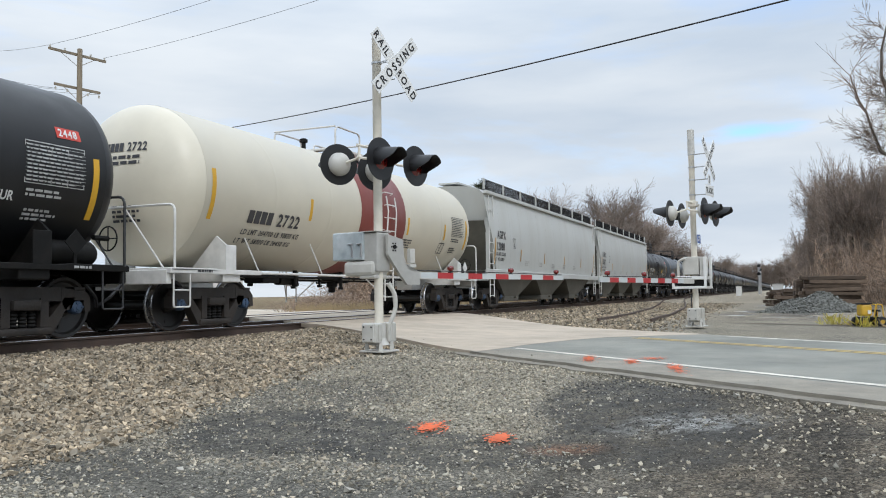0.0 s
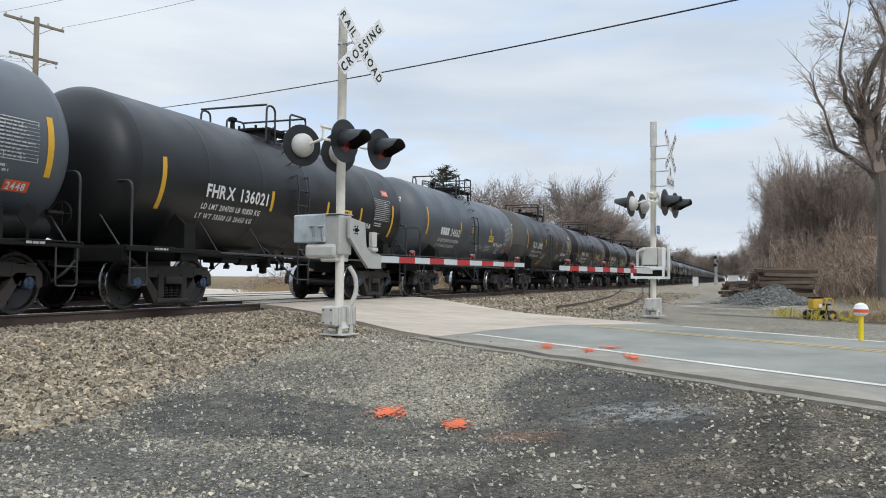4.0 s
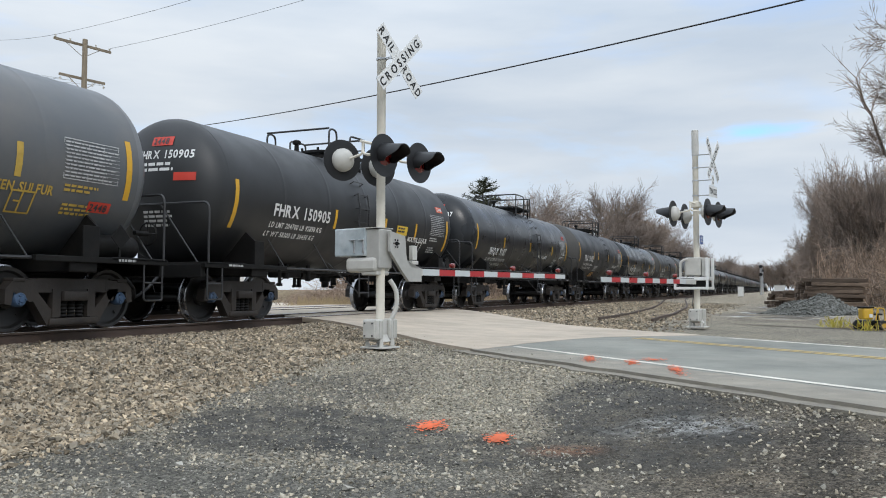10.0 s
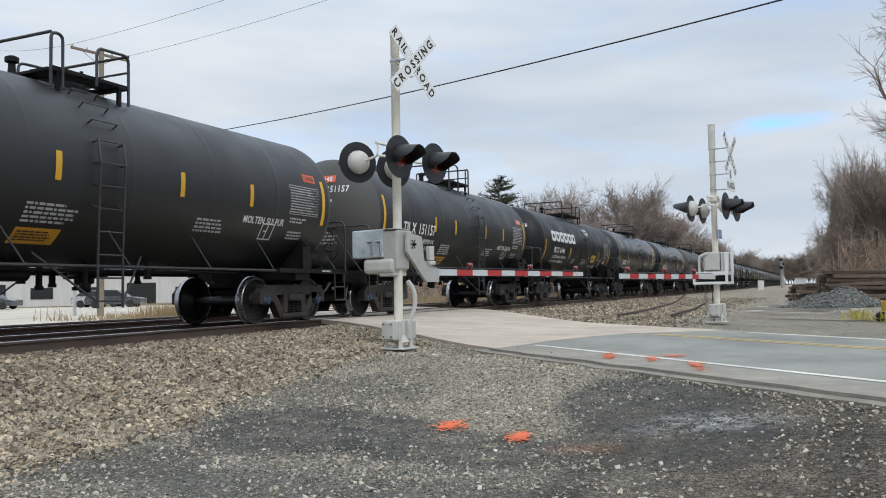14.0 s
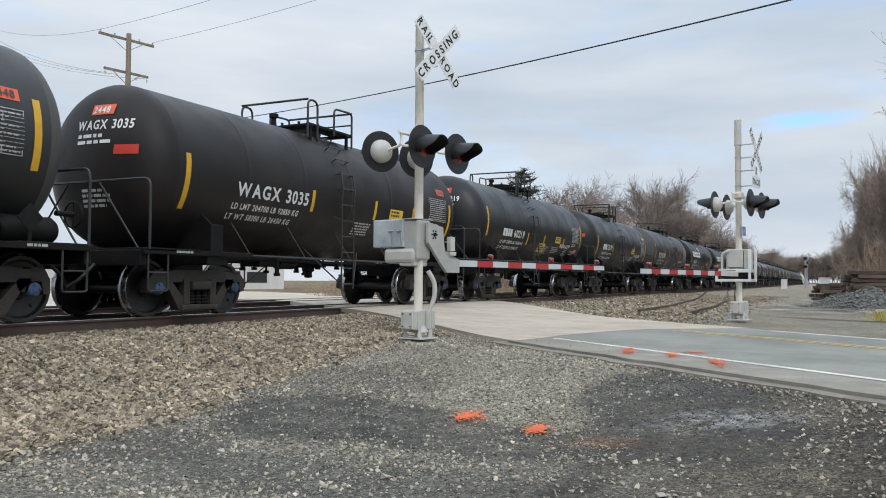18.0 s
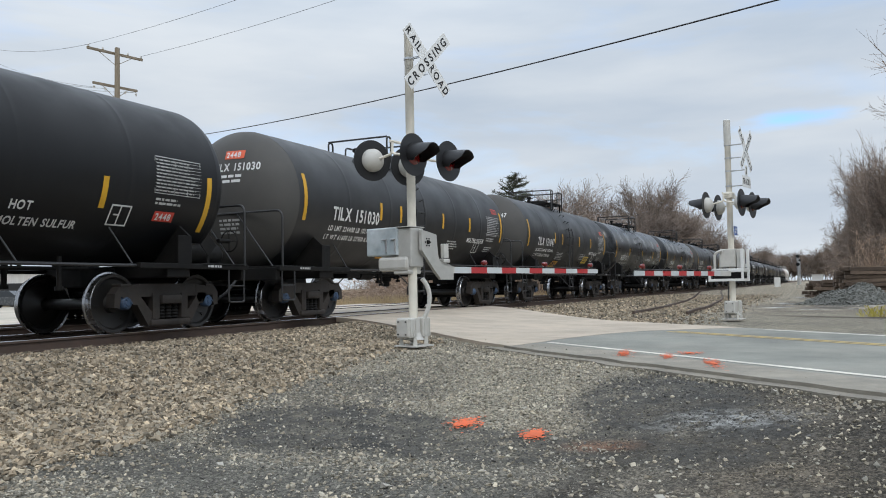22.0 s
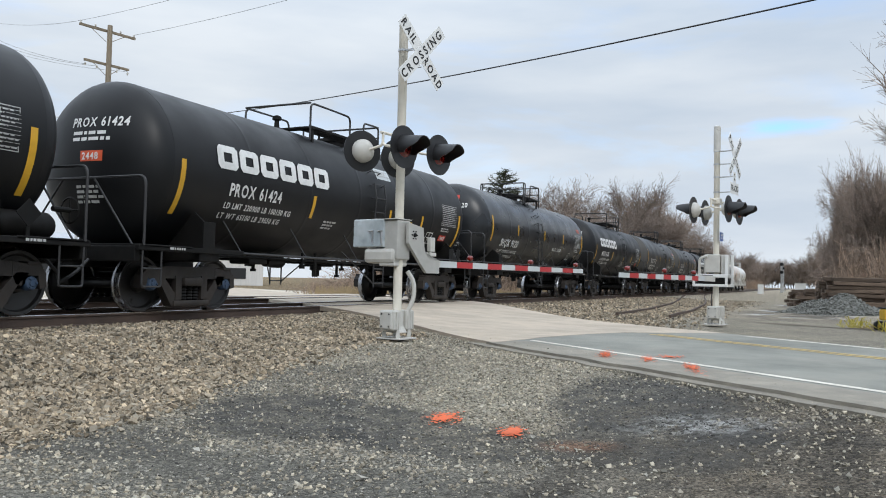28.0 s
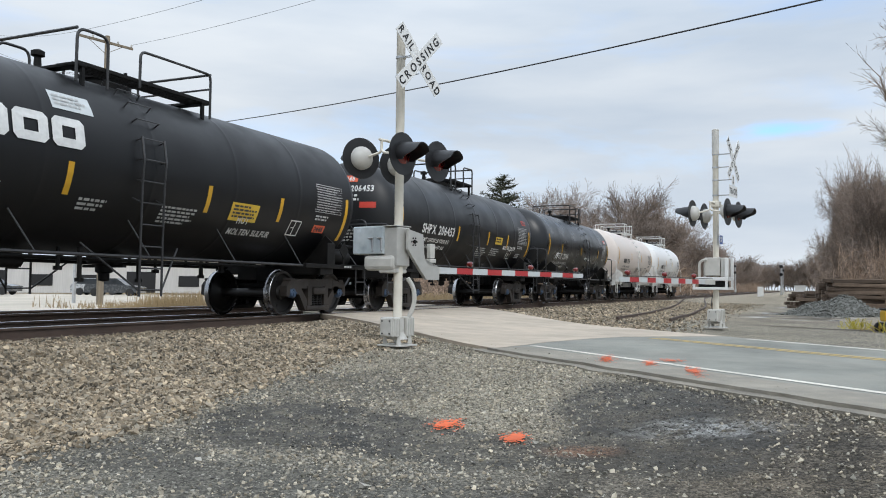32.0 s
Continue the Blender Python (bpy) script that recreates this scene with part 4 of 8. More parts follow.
for s in (-1, 1):
    bm = bmesh.new()
    pipe(bm, bend([(-0.32, s * 0.2, 1.14), (-0.32, s * 0.2, 1.5), (-0.22, s * 0.2, 1.56), (-0.14, s * 0.2, 1.56)], 0.1), 0.03, 6)
    part("machine_guard", bm, BOXPAINT, far, "white tubular machine guard")
    bm = bmesh.new()
    box(bm, (-0.07, s * 0.22, 1.12), (0.8, 0.04, 0.08), bevel=0.008)
    box(bm, (-0.07, s * 0.22, 0.9), (0.8, 0.04, 0.06), bevel=0.008)
    part("guard_rail", bm, SIGNWHITE, far)
    for x in (-0.44, 0.3):
        bm = bmesh.new()
        box(bm, (x, s * 0.22, 1.01), (0.05, 0.035, 0.16))
        if x > 0:
            box(bm, (x, s * 0.22, 1.36), (0.07, 0.03, 0.48), bevel=0.01)
        part("guard_post", bm, SIGNWHITE, far)
bm = bmesh.new()
box(bm, (-0.05, 0.0, 1.0), (0.6, 0.36, 0.14), bevel=0.02)
part("counterweight", bm, UNDER, far)
for y in (-0.12, 0.12):
    bm = bmesh.new()
    pipe(bm, bend([(-0.05, y, 0.75), (-0.05, y * 1.6, 0.5), (-0.02, y * 1.2, 0.3)], 0.1), 0.012, 5)
    part("hanging_cable", bm, CABLE, far)
gate_arm(far, -1, 1.23, 0.41, 11, 1.04, (1.9, 3.6, 5.4))

# ---- utility pole, street lamp, wires ----


def utility_pole(x, y, z0, top, turn):
    p = thing("utility_pole", pose(x, y, z0, 0, 0, turn), "weathered wooden utility pole with two crossarms", "utility pole")
    bm = bmesh.new()
    lathe(bm, [(0.17, 0.0), (0.15, top * 0.5), (0.12, top - 0.02), (0.09, top)], seg=14)
    soft(part("pole", bm, POLEWOOD, p), 50)
    for z, half in ((top - 0.28, 1.5), (top - 1.95, 1.2)):
        bm = bmesh.new()
        box(bm, (0, 0.16, z), (2 * half, 0.1, 0.12), bevel=0.01)
        for s in (-1, 1):
            pipe(bm, [(s * half * 0.6, 0.16, z - 0.05), (0, 0.14, z - 0.6)], 0.015, 5)
        part("crossarm", bm, POLEWOOD, p)
        for s in (-0.95, -0.45, 0.45, 0.95):
            bm = bmesh.new()
            zz = z + 0.08 if z > top - 1 else z - 0.26
            lathe(bm, [(0.02, zz - 0.02), (0.05, zz), (0.03, zz + 0.04), (0.055, zz + 0.07), (0.03, zz + 0.12), (0.0, zz + 0.15)], pose(s * half, 0.16, 0), seg=10)
            soft(part("insulator", bm, BOXPAINT, p), 60)
    bm = bmesh.new()
    tube(bm, (0.0, 0.0, 8.64), (0.63, 0.28, 8.64), 0.03, 6)
    part("cable_bracket", bm, ALU, p, "steel bracket that carries the thick cable")
    return p


utility_pole(-31.6, 29.4, -0.5, 13.4, 78)
sl = thing("street_lamp", pose(-34.6, 30.5, -0.5), "thin grey street lamp on a curved arm", "street lamp")
bm = bmesh.new()
lathe(bm, [(0.09, 0.0), (0.06, 9.0), (0.0, 9.02)], seg=10)
part("post", bm, ALU, sl)
bm = bmesh.new()
pipe(bm, bend([(0, 0, 8.6), (-0.4, -0.3, 9.1), (-1.9, -1.3, 9.25)], 0.5), 0.03)
part("arm", bm, ALU, sl)
bm = bmesh.new()
box(bm, (-2.1, -1.45, 9.22), (0.6, 0.22, 0.1), Matrix.Rotation(radians(35), 4, "Z"), bevel=0.03)
part("lamp_head", bm, ALU, sl)


def wire(name, a, b, sag, r, label):
    bm = bmesh.new()
    a, b = Vector(a), Vector(b)
    pipe(bm, [a.lerp(b, k / 24) - Vector((0, 0, sag * 4 * (k / 24) * (1 - k / 24))) for k in range(25)], r, 5)
    return tagged(obj(name, bm, CABLE), label, "cable")


wire("overhead_cable", (-31.58, 30.09, 8.14), (1.48, 14.5, 5.55), 0.425, 0.017, "thick black overhead cable across the road")
for a, c in (((-31.45, 30.82, 12.8), (-8.7, 23.97, 11.69)), ((-32.05, 28.05, 12.8), (-11.36, 22.82, 12.01))):
    wire("power_line", a, c, 0.25, 0.008, "thin grey power line from the pole")
for k, (a, c) in enumerate((((-32.05, 28.05, 12.8), (-53.1, 36.3, 18.2)), ((-32.15, 28.55, 10.8), (-53.1, 36.3, 17.85)), ((-31.94, 29.03, 10.8), (-53.1, 36.3, 17.4)), ((-31.34, 30.37, 10.8), (-53.1, 36.3, 16.9)))):
    wire("power_line", a, c, 0.5, 0.008, "thin grey power line from the pole")

# ---- the train: shared meshes of the running gear ----
WHEEL_R = 0.457
SMALL_PRINT = ("load_limit", "light_weight", "stencil_block", "data_panel", "car_number", "product_name")


def bogie_parts():
    """A three-piece freight bogie about its centre, rail tops at z = 0: returns (name, mesh, offset, label) rows."""
    bm = bmesh.new()
    box(bm, (0, 0, 0.52), (2.0, 0.34, 0.26), bevel=0.03)
    box(bm, (0, 0, 0.68), (0.7, 0.4, 0.1), bevel=0.02)
    for s in (-1, 1):
        tube(bm, (-1.0, s * 0.35, 0.42), (1.0, s * 0.35, 0.42), 0.045)
        box(bm, (0, s * 0.33, 0.34), (1.5, 0.06, 0.1))
        for e in (-1, 1):
            box(bm, (e * 0.75, s * 0.42, 0.46), (0.1, 0.09, 0.3), bevel=0.015)
    bolster = obj("bogie", bm, UNDER)
    # side frame: one casting with a triangular window on each side of the spring opening
    bm = bmesh.new()
    prism(bm, [(-0.72, 0.55), (0.72, 0.55), (0.86, 0.62), (0.62, 0.75), (-0.62, 0.75), (-0.86, 0.62)], 0.16)
    for e in (-1, 1):
        # pedestal over the bearing, its legs, the wide diagonal, the column, the foot
        prism(bm, [(e * 0.6, 0.74), (e * 1.02, 0.7), (e * 1.12, 0.6), (e * 1.13, 0.4), (e * 1.03, 0.38), (e * 1.0, 0.56), (e * 0.78, 0.56), (e * 0.74, 0.42), (e * 0.66, 0.44), (e * 0.6, 0.56)][::e], 0.17)
        prism(bm, [(e * 0.86, 0.6), (e * 0.68, 0.42), (e * 0.46, 0.1), (e * 0.3, 0.1), (e * 0.3, 0.26), (e * 0.42, 0.34), (e * 0.66, 0.6)][::e], 0.17)
        prism(bm, [(e * 0.24, 0.2), (e * 0.38, 0.2), (e * 0.38, 0.6), (e * 0.24, 0.6)][::e], 0.2)
        box(bm, (e * 0.92, 0.0, 0.725), (0.2, 0.2, 0.05), bevel=0.012)
    box(bm, (0, 0, 0.14), (0.86, 0.24, 0.1), bevel=0.02)
    box(bm, (0, 0, 0.5), (0.44, 0.3, 0.15), bevel=0.03)
    bmesh.ops.transform(bm, matrix=Matrix.Rotation(radians(90), 4, "Z"), verts=bm.verts[:])
    frame_ = soft(obj("side_frame", fixn(bm), SIDEFRAME), 35)
    bm = bmesh.new()
    for dy in (-0.16, 0.0, 0.16):
        prof = []
        for k in range(11):
            prof.append((0.068 if k % 2 else 0.05, 0.19 + k * 0.025))
        lathe(bm, prof, pose(0.03, dy * 0.9, 0), seg=10)
    spring = soft(obj("spring_set", bm, UNDER), 60)
    bm = bmesh.new()
    lathe(bm, [(0.0, 0.0), (0.105, 0.0), (0.105, 0.09), (0.085, 0.12), (0.05, 0.125), (0.04, 0.14), (0.0, 0.14)], TURN_X, seg=14)
    for k in range(3):
        a = k * 2.0944
        tube(bm, (0.12, 0.062 * math.cos(a), 0.062 * math.sin(a)), (0.145, 0.062 * math.cos(a), 0.062 * math.sin(a)), 0.016, 6)
    cap = soft(obj("bearing_cap", fixn(bm), CAPBLUE), 40)
    bm = bmesh.new()
    tube(bm, (-1.0, 0, 0), (1.0, 0, 0), 0.085, 12)
    for s in (-1, 1):
        m = pose(s * 0.7525, 0, 0, 0, 90 * s, 0)
        lathe(bm, [(0.10, -0.09), (0.13, -0.06), (0.36, 0.02), (0.40, -0.055), (0.445, -0.06), (0.452, -0.045)], m, seg=28, close=False)
        lathe(bm, [(0.445, 0.075), (0.40, 0.07), (0.37, 0.03), (0.15, 0.0), (0.13, 0.06), (0.085, 0.07)], m, seg=28, close=False)
        for k in range(3):  # cast marks that show the turning
            a = k * 2.1 + 0.3
            box(bm, (s * 0.786, 0.29 * math.cos(a), 0.29 * math.sin(a)), (0.012, 0.05, 0.03), Matrix.Rotation(a, 4, "X"))
    wheelset = soft(obj("wheelset", fixn(bm), WHEEL), 40)
    bm = bmesh.new()
    for s in (1,):
        m = pose(s * 0.7525, 0, 0, 0, 90 * s, 0)
        lathe(bm, [(0.452, -0.045), (0.484, -0.06), (0.484, -0.036), (0.459, -0.028), (0.456, 0.06), (0.445, 0.075)], m, seg=28, close=False)
    tread = soft(obj("wheel_tread", fixn(bm), TREAD), 40)
    return bolster, frame_, spring, cap, wheelset, tread


_b = bogie_parts()
BOGIE_MESH = [o.data for o in _b]
for o in _b:
    bpy.data.objects.remove(o)
WHEELSETS = {-1: [], 1: []}


def add_bogie(car, y):
    bol, fr, sp, cap, ws, tr = BOGIE_MESH
    b = new("bogie", bol)
    b.parent = car
    b.location = (0, y, 0)
    for s in (-1, 1):
        for nm, me, loc in (("side_frame", fr, (s * 1.0, 0, 0)), ("spring_set", sp, (s * 1.0, 0, 0))):
            o = new(nm, me)
            o.parent, o.location = b, loc
        for e in (-1, 1):
            o = new("bearing_cap", cap)
            o.parent, o.location, o.rotation_euler = b, (s * 0.98, e * 0.89, WHEEL_R), (0, 0, 0 if s > 0 else math.pi)
    for e in (-1, 1):
        w = new("wheelset", ws)
        w.parent, w.location = b, (0, e * 0.89, WHEEL_R)
    return b


def mark_on_shell(car, name, flat, u0, v0, R, zc, material, label="", slant=0.0, off=0.012):
    """Lays flat lettering round the near side of a tank shell: u along the car, v up the side from the tank's mid height."""
    V, F, w = flat
    out = []
    for u, v in V:
        a = (v0 + v) / R
        out.append(((R + off) * math.cos(a), u0 + u + slant * v, zc + (R + off) * math.sin(a)))
    ob = mesh_from(name, out, F, material, car, label)
    return tagged(ob, label, kind="stuff") if name in SMALL_PRINT else ob


def mark_on_head(car, name, flat, x0, z0, hy, R, zc, depth, material, label="", off=0.012):
    """Lays flat lettering on the domed front head, read from ahead of the car."""
    V, F, w = flat
    out = []
    for u, v in V:
        x, z = x0 + u, z0 + v - zc
        k = max(0.05, 1 - (x * x + z * z) / (R * R))
        out.append((x, hy - depth * math.sqrt(k) - off, zc + z))
    ob = mesh_from(name, out, F, material, car, label)
    return tagged(ob, label, kind="stuff") if name in ("head_number", "stencil_block", "product_number") else ob


def rect_flat(w, h, n=3, m=1):
    V, F = [], []
    for i in range(n + 1):
        V += [(w * j / m, h * i / n) for j in range(m + 1)]
    q = m + 1
    for i in range(n):
        for j in range(m):
            F.append((q * i + j, q * i + j + 1, q * i + q + j + 1, q * i + q + j))
    return V, F, w


def panel_flat(w, h, seed):
    """A ruled data table: outline, two uprights, thin rules and small entries."""
    V, F, _ = bars_flat(11, w * 0.96, h, seed, 0.3)
    V = [(a + 0.02 * w, b) for a, b in V]
    t = 0.012
    rules = [(0, 0, w, t), (0, h - t, w, h), (0, 0, t, h), (w - t, 0, w, h), (w * 0.42, 0, w * 0.42 + t, h * 0.9), (w * 0.7, 0, w * 0.7 + t, h * 0.9)]
    rules += [(0, h * k / 11, w, h * k / 11 + 0.006) for k in range(1, 11)]
    for a, b, c, d in rules:
        k = len(V)
        V += [(a, b), (c, b), (c, d), (a, d)]
        F.append((k, k + 1, k + 2, k + 3))
    return V, F, w


def frame_flat(w, h, t):
    V, F = [], []
    for a, b, c, d in ((0, 0, w, t), (0, h - t, w, h), (0, t, t, h - t), (w - t, t, w, h - t), (w * 0.45, t, w * 0.45 + t, h - t), (0.2 * w, h * 0.5, w * 0.45, h * 0.5 + t)):
        k = len(V)
        V += [(a, b), (c, b), (c, d), (a, d)]
        F.append((k, k + 1, k + 2, k + 3))
    return V, F, w


PROTO = {}


def tank_proto(L, R, zc, pipes, ly, w0, hl, hr, w1, hcut):
    """Builds a tank car's bare body once for each size; cars copy it."""
    key = (round(L, 2), R, zc, pipes, ly, w0)
    if key in PROTO:
        return PROTO[key]
    PIPE = RAILPIPE if pipes == "black" else WHITEPIPE
    UN = UNDER if pipes == "black" else WHITEPIPE
    hc, depth = L / 2 - hcut, 0.62
    ty = L / 2 - 2.0
    car = thing("tank_car", pose(0, 0, 0), "x", "tank car")
    # shell with domed heads and weld seams
    bm = bmesh.new()
    prof = [(R, -hc), (R, -hc + 0.1)]
    for k in range(1, 7):
        y = -hc + 2 * hc * k / 6
        prof += [(R, y - 0.1), (R, y - 0.03), (R + 0.003, y - 0.014), (R + 0.003, y + 0.014), (R, y + 0.03), (R, y + 0.1)] if k < 6 else [(R, hc - 0.1), (R, hc)]
    lathe(bm, prof, Matrix.Translation((0, 0, zc)) @ TURN_Y, seg=56, close=False)
    shell = part("tank_shell", fixn(bm), BLACK, car, smooth=True)
    soft(shell, 30)
    for s in (-1, 1):
        bm = bmesh.new()
        prof = []
        for k in range(12):
            a = k / 11 * math.pi / 2
            prof.append(((R - 0.002) * math.cos(a) if k < 11 else 0.0, s * (hc + depth * math.sin(a))))
        lathe(bm, prof, Matrix.Translation((0, 0, zc)) @ TURN_Y, seg=56, close=False)
        soft(part("tank_head", fixn(bm), BLACK, car, smooth=True), 40)
        # placard holders at the corners of the car
        for e in (-1, 1) if s > 0 else ():
            bm = bmesh.new()
            box(bm, (e * 1.37, s * (L / 2 - 1.42), 1.38), (0.014, 0.27, 0.27), Matrix.Rotation(radians(45), 4, "X"), bevel=0.004)
            box(bm, (e * 1.36, s * (L / 2 - 1.42), 1.14), (0.02, 0.05, 0.2))
            part("placard_holder", bm, UN, car)
    ztop, zbot = zc + R, zc - R
    # stub sills, end platforms, bolsters with saddle webs
    for s in (-1, 1):
        bm = bmesh.new()
        box(bm, (0, s * (L / 2 - 1.75), 0.86), (0.5, 2.5, 0.3), bevel=0.02)
        box(bm, (0, s * (L / 2 - 0.5), 0.92), (2.7, 0.12, 0.24), bevel=0.015)
        part("stub_sill", bm, UN, car)
        bm = bmesh.new()
        box(bm, (0, s * (L / 2 - 1.05), 1.05), (2.85, 1.15, 0.05), bevel=0.01)
        for e in (-1, 1):
            box(bm, (e * 1.38, s * (L / 2 - 1.7), 1.02), (0.09, 2.5, 0.085), bevel=0.01)
        part("end_platform", bm, UN, car)
        bm = bmesh.new()
        box(bm, (0, s * (ty - 0.1), 0.94), (2.75, 0.5, 0.2), bevel=0.02)
        part("bolster", bm, UN, car)
        for e in (-1, 1):
            bm = bmesh.new()
            prism(bm, [(e * 1.42, 1.0), (e * 1.42, 1.5), (e * 1.2, 1.68), (e * 0.55, 1.0)], 0.04, pose(0, s * (ty + 0.1), 0))
            box(bm, (e * 1.41, s * (ty - 0.02), 1.28), (0.03, 0.3, 0.46), bevel=0.008)
            part("saddle_web", fixn(bm), UN, car)
        bm = bmesh.new()
        box(bm, (0, s * (L / 2 - 0.2), 0.88), (0.2, 0.42, 0.2), bevel=0.03)
        box(bm, (0.04 * s, s * (L / 2 - 0.03), 0.88), (0.26, 0.2, 0.28), bevel=0.05)
        part("coupler", bm, UNDER, car)
        bm = bmesh.new()
        pipe(bm, bend([(0.45, s * (L / 2 - 0.4), 0.82), (0.45, s * (L / 2 - 0.15), 0.6), (0.3, s * L / 2, 0.45)], 0.1), 0.028)
        part("air_hose", bm, CABLE, car)
        # hand rails: a loop on each side of the platform, one across the end with braces
        e0, e1 = s * (L / 2 - 0.55), s * (L / 2 - 1.75)
        for e in (-1, 1):
            bm = bmesh.new()
            z0 = 0.42
            pipe(bm, bend([(e * 1.4, e0, 0.98), (e * 1.4, e0, z0), (e * 1.4, e0 - s * 0.4, z0), (e * 1.4, e0 - s * 0.4, 0.98)], 0.05), 0.016)
            pipe(bm, [(e * 1.4, e0, 0.7), (e * 1.4, e0 - s * 0.4, 0.7)], 0.014)
            part("sill_step", bm, PIPE, car)
        bm = bmesh.new()
        pipe(bm, bend([(-1.42, e0, 1.05), (-1.42, e0, 2.12), (1.42, e0, 2.12), (1.42, e0, 1.05)], 0.14), 0.022)
        for e in (-1, 1):
            pipe(bm, [(e * 1.2, e0, 1.05), (e * 0.35, e0, 2.1)], 0.016)
        part("end_handrail", bm, PIPE, car)
    # running pipe along the side, belly pipes and their hangers
    for e in (-1, 1):
        bm = bmesh.new()
        pipe(bm, [(e * 1.33, -ty + 0.5, 1.02), (e * 1.33, ty - 0.5, 1.02)], 0.026)
        for k in range(5):
            y = -ty + 1.0 + (2 * ty - 2.0) * k / 4
            pipe(bm, [(e * 1.33, y, 1.02), (e * (R * 0.8), y - 0.25, zc - R * 0.62)], 0.014)
        part("side_running_pipe", bm, PIPE, car)
    bm = bmesh.new()
    for x, z in ((0.5, 0.99), (-0.45, 0.96)):
        pipe(bm, [(x, -ty + 1.1, z), (x, ty - 1.1, z)], 0.03, 6)
    k = -ty + 1.6
    while k < ty - 1.4:
        box(bm, (0.5, k, 1.02), (0.03, 0.05, 0.12))
        box(bm, (-0.45, k + 0.5, 1.0), (0.03, 0.05, 0.14))
        k += 1.45
    part("belly_piping", bm, UNDER, car)
    rgb = random.Random(int(L * 100))
    for j in range(11):
        bm = bmesh.new()
        y_, x_ = rgb.uniform(-ty + 1.5, ty - 1.5), rgb.uniform(-0.7, 0.8)
        lo = rgb.uniform(0.66, 0.9)
        tube(bm, (x_, y_, lo), (x_, y_, 1.15), rgb.uniform(0.025, 0.055), 8)
        tube(bm, (x_, y_, lo - 0.03), (x_, y_, lo + 0.03), 0.065, 8)
        part("drain_pipe", bm, UNDER, car)
    bm = bmesh.new()
    lathe(bm, [(0.3, 1.15), (0.26, 0.94), (0.14, 0.92), (0.14, 0.8), (0.09, 0.78), (0.09, 0.66), (0.0, 0.64)], pose(0, 0.35, 0), seg=16)
    box(bm, (0, 0.35, 0.9), (0.9, 0.08, 0.05))
    soft(part("outlet_valve", bm, UNDER, car), 40)
    bm = bmesh.new()
    box(bm, (0.25, -ty + 2.6, 0.96), (0.5, 0.6, 0.2), bevel=0.03)
    lathe(bm, [(0.0, -0.3), (0.12, -0.28), (0.12, 0.28), (0.0, 0.3)], pose(0.35, -ty + 3.3, 0.94) @ TURN_Y, seg=12)
    part("brake_valve", bm, UNDER, car)
    bm = bmesh.new()
    lathe(bm, [(0.0, -0.45), (0.15, -0.42), (0.19, -0.36), (0.19, 0.36), (0.15, 0.42), (0.0, 0.45)], pose(1.02, ty + 0.75, 1.24) @ TURN_Y, seg=16)
    soft(part("air_reservoir", bm, UNDER, car), 40)
    bm = bmesh.new()
    lathe(bm, [(0.18, -0.015), (0.2, 0.0), (0.18, 0.015)], pose(1.0, L / 2 - 0.46, 1.5) @ TURN_Y, seg=18, close=False)
    for a in range(4):
        tube(bm, (1.0, L / 2 - 0.46, 1.5), (1.0 + 0.19 * math.cos(a * 1.57), L / 2 - 0.46, 1.5 + 0.19 * math.sin(a * 1.57)), 0.01, 5)
    tube(bm, (1.0, L / 2 - 0.46, 1.5), (1.0, L / 2 - 0.75, 1.5), 0.04, 8)
    part("brake_wheel", bm, UNDER, car)
    # ladder on the near side up to the walkway
    for e in (-1, 1):
        bm = bmesh.new()
        arc = []
        for k in range(9):
            a = radians(-38 + k * 13.5)
            arc.append((e * (R + 0.11) * math.cos(a), zc + (R + 0.11) * math.sin(a)))
        low = [(e * 1.45, 0.42), (e * 1.45, 1.2)]
        pts = low + arc[2:]
        for dy in (-0.23, 0.23):
            pipe(bm, [(x, ly + dy, z) for x, z in (pts if e < 0 else pts[:5])], 0.02, 6)
        rungs = []
        path = [Vector((x, 0, z_)) for x, z_ in pts]
        seglen = [(b - a).length for a, b in zip(path, path[1:])]
        d = 0.1
        while d < sum(seglen):
            acc, i = d, 0
            while acc > seglen[i]:
                acc -= seglen[i]
                i += 1
            p = path[i].lerp(path[i + 1], acc / seglen[i])
            rungs.append((p.x, p.z))
            d += 0.33
        for dy in (-0.45, 0.45):
            pipe(bm, [(e * 1.45, ly + dy * 0.5, 0.5), (e * 1.05, ly + dy * 2.2, 1.2)], 0.016)
        if e < 0:
            for x, z in rungs:
                tube(bm, (x, ly - 0.23, z), (x, ly + 0.23, z), 0.013, 6)
        lad = part("ladder", bm, PIPE, car)
        if e > 0:
            for x, z in rungs:
                bm = bmesh.new()
                q = Vector((x, 0, z - zc)).normalized() * (R - 0.02) + Vector((0, 0, zc)) if z > 1.6 else Vector((x, 0, z))
                pipe(bm, [(q.x, ly - 0.24, q.z), (x, ly - 0.23, z), (x, ly + 0.23, z), (q.x, ly + 0.24, q.z)] if z > 1.6 else [(x, ly - 0.23, z), (x, ly + 0.23, z)], 0.014, 6)
                part("rung", bm, PIPE, lad)
    # walkway, railing, manway and valves on top
    wz = ztop + 0.035
    bm = bmesh.new()
    for e in (-1, 1):
        for j in range(6):  # grating bars
            box(bm, (e * (0.47 + 0.06 * j), (w0 + w1) / 2, wz), (0.02, w1 - w0, 0.04))
        n_ = max(4, int((w1 - w0) / 0.14))
        for j in range(n_ + 1):
            box(bm, (e * 0.62, w0 + (w1 - w0) * j / n_, wz), (0.36, 0.012, 0.03))
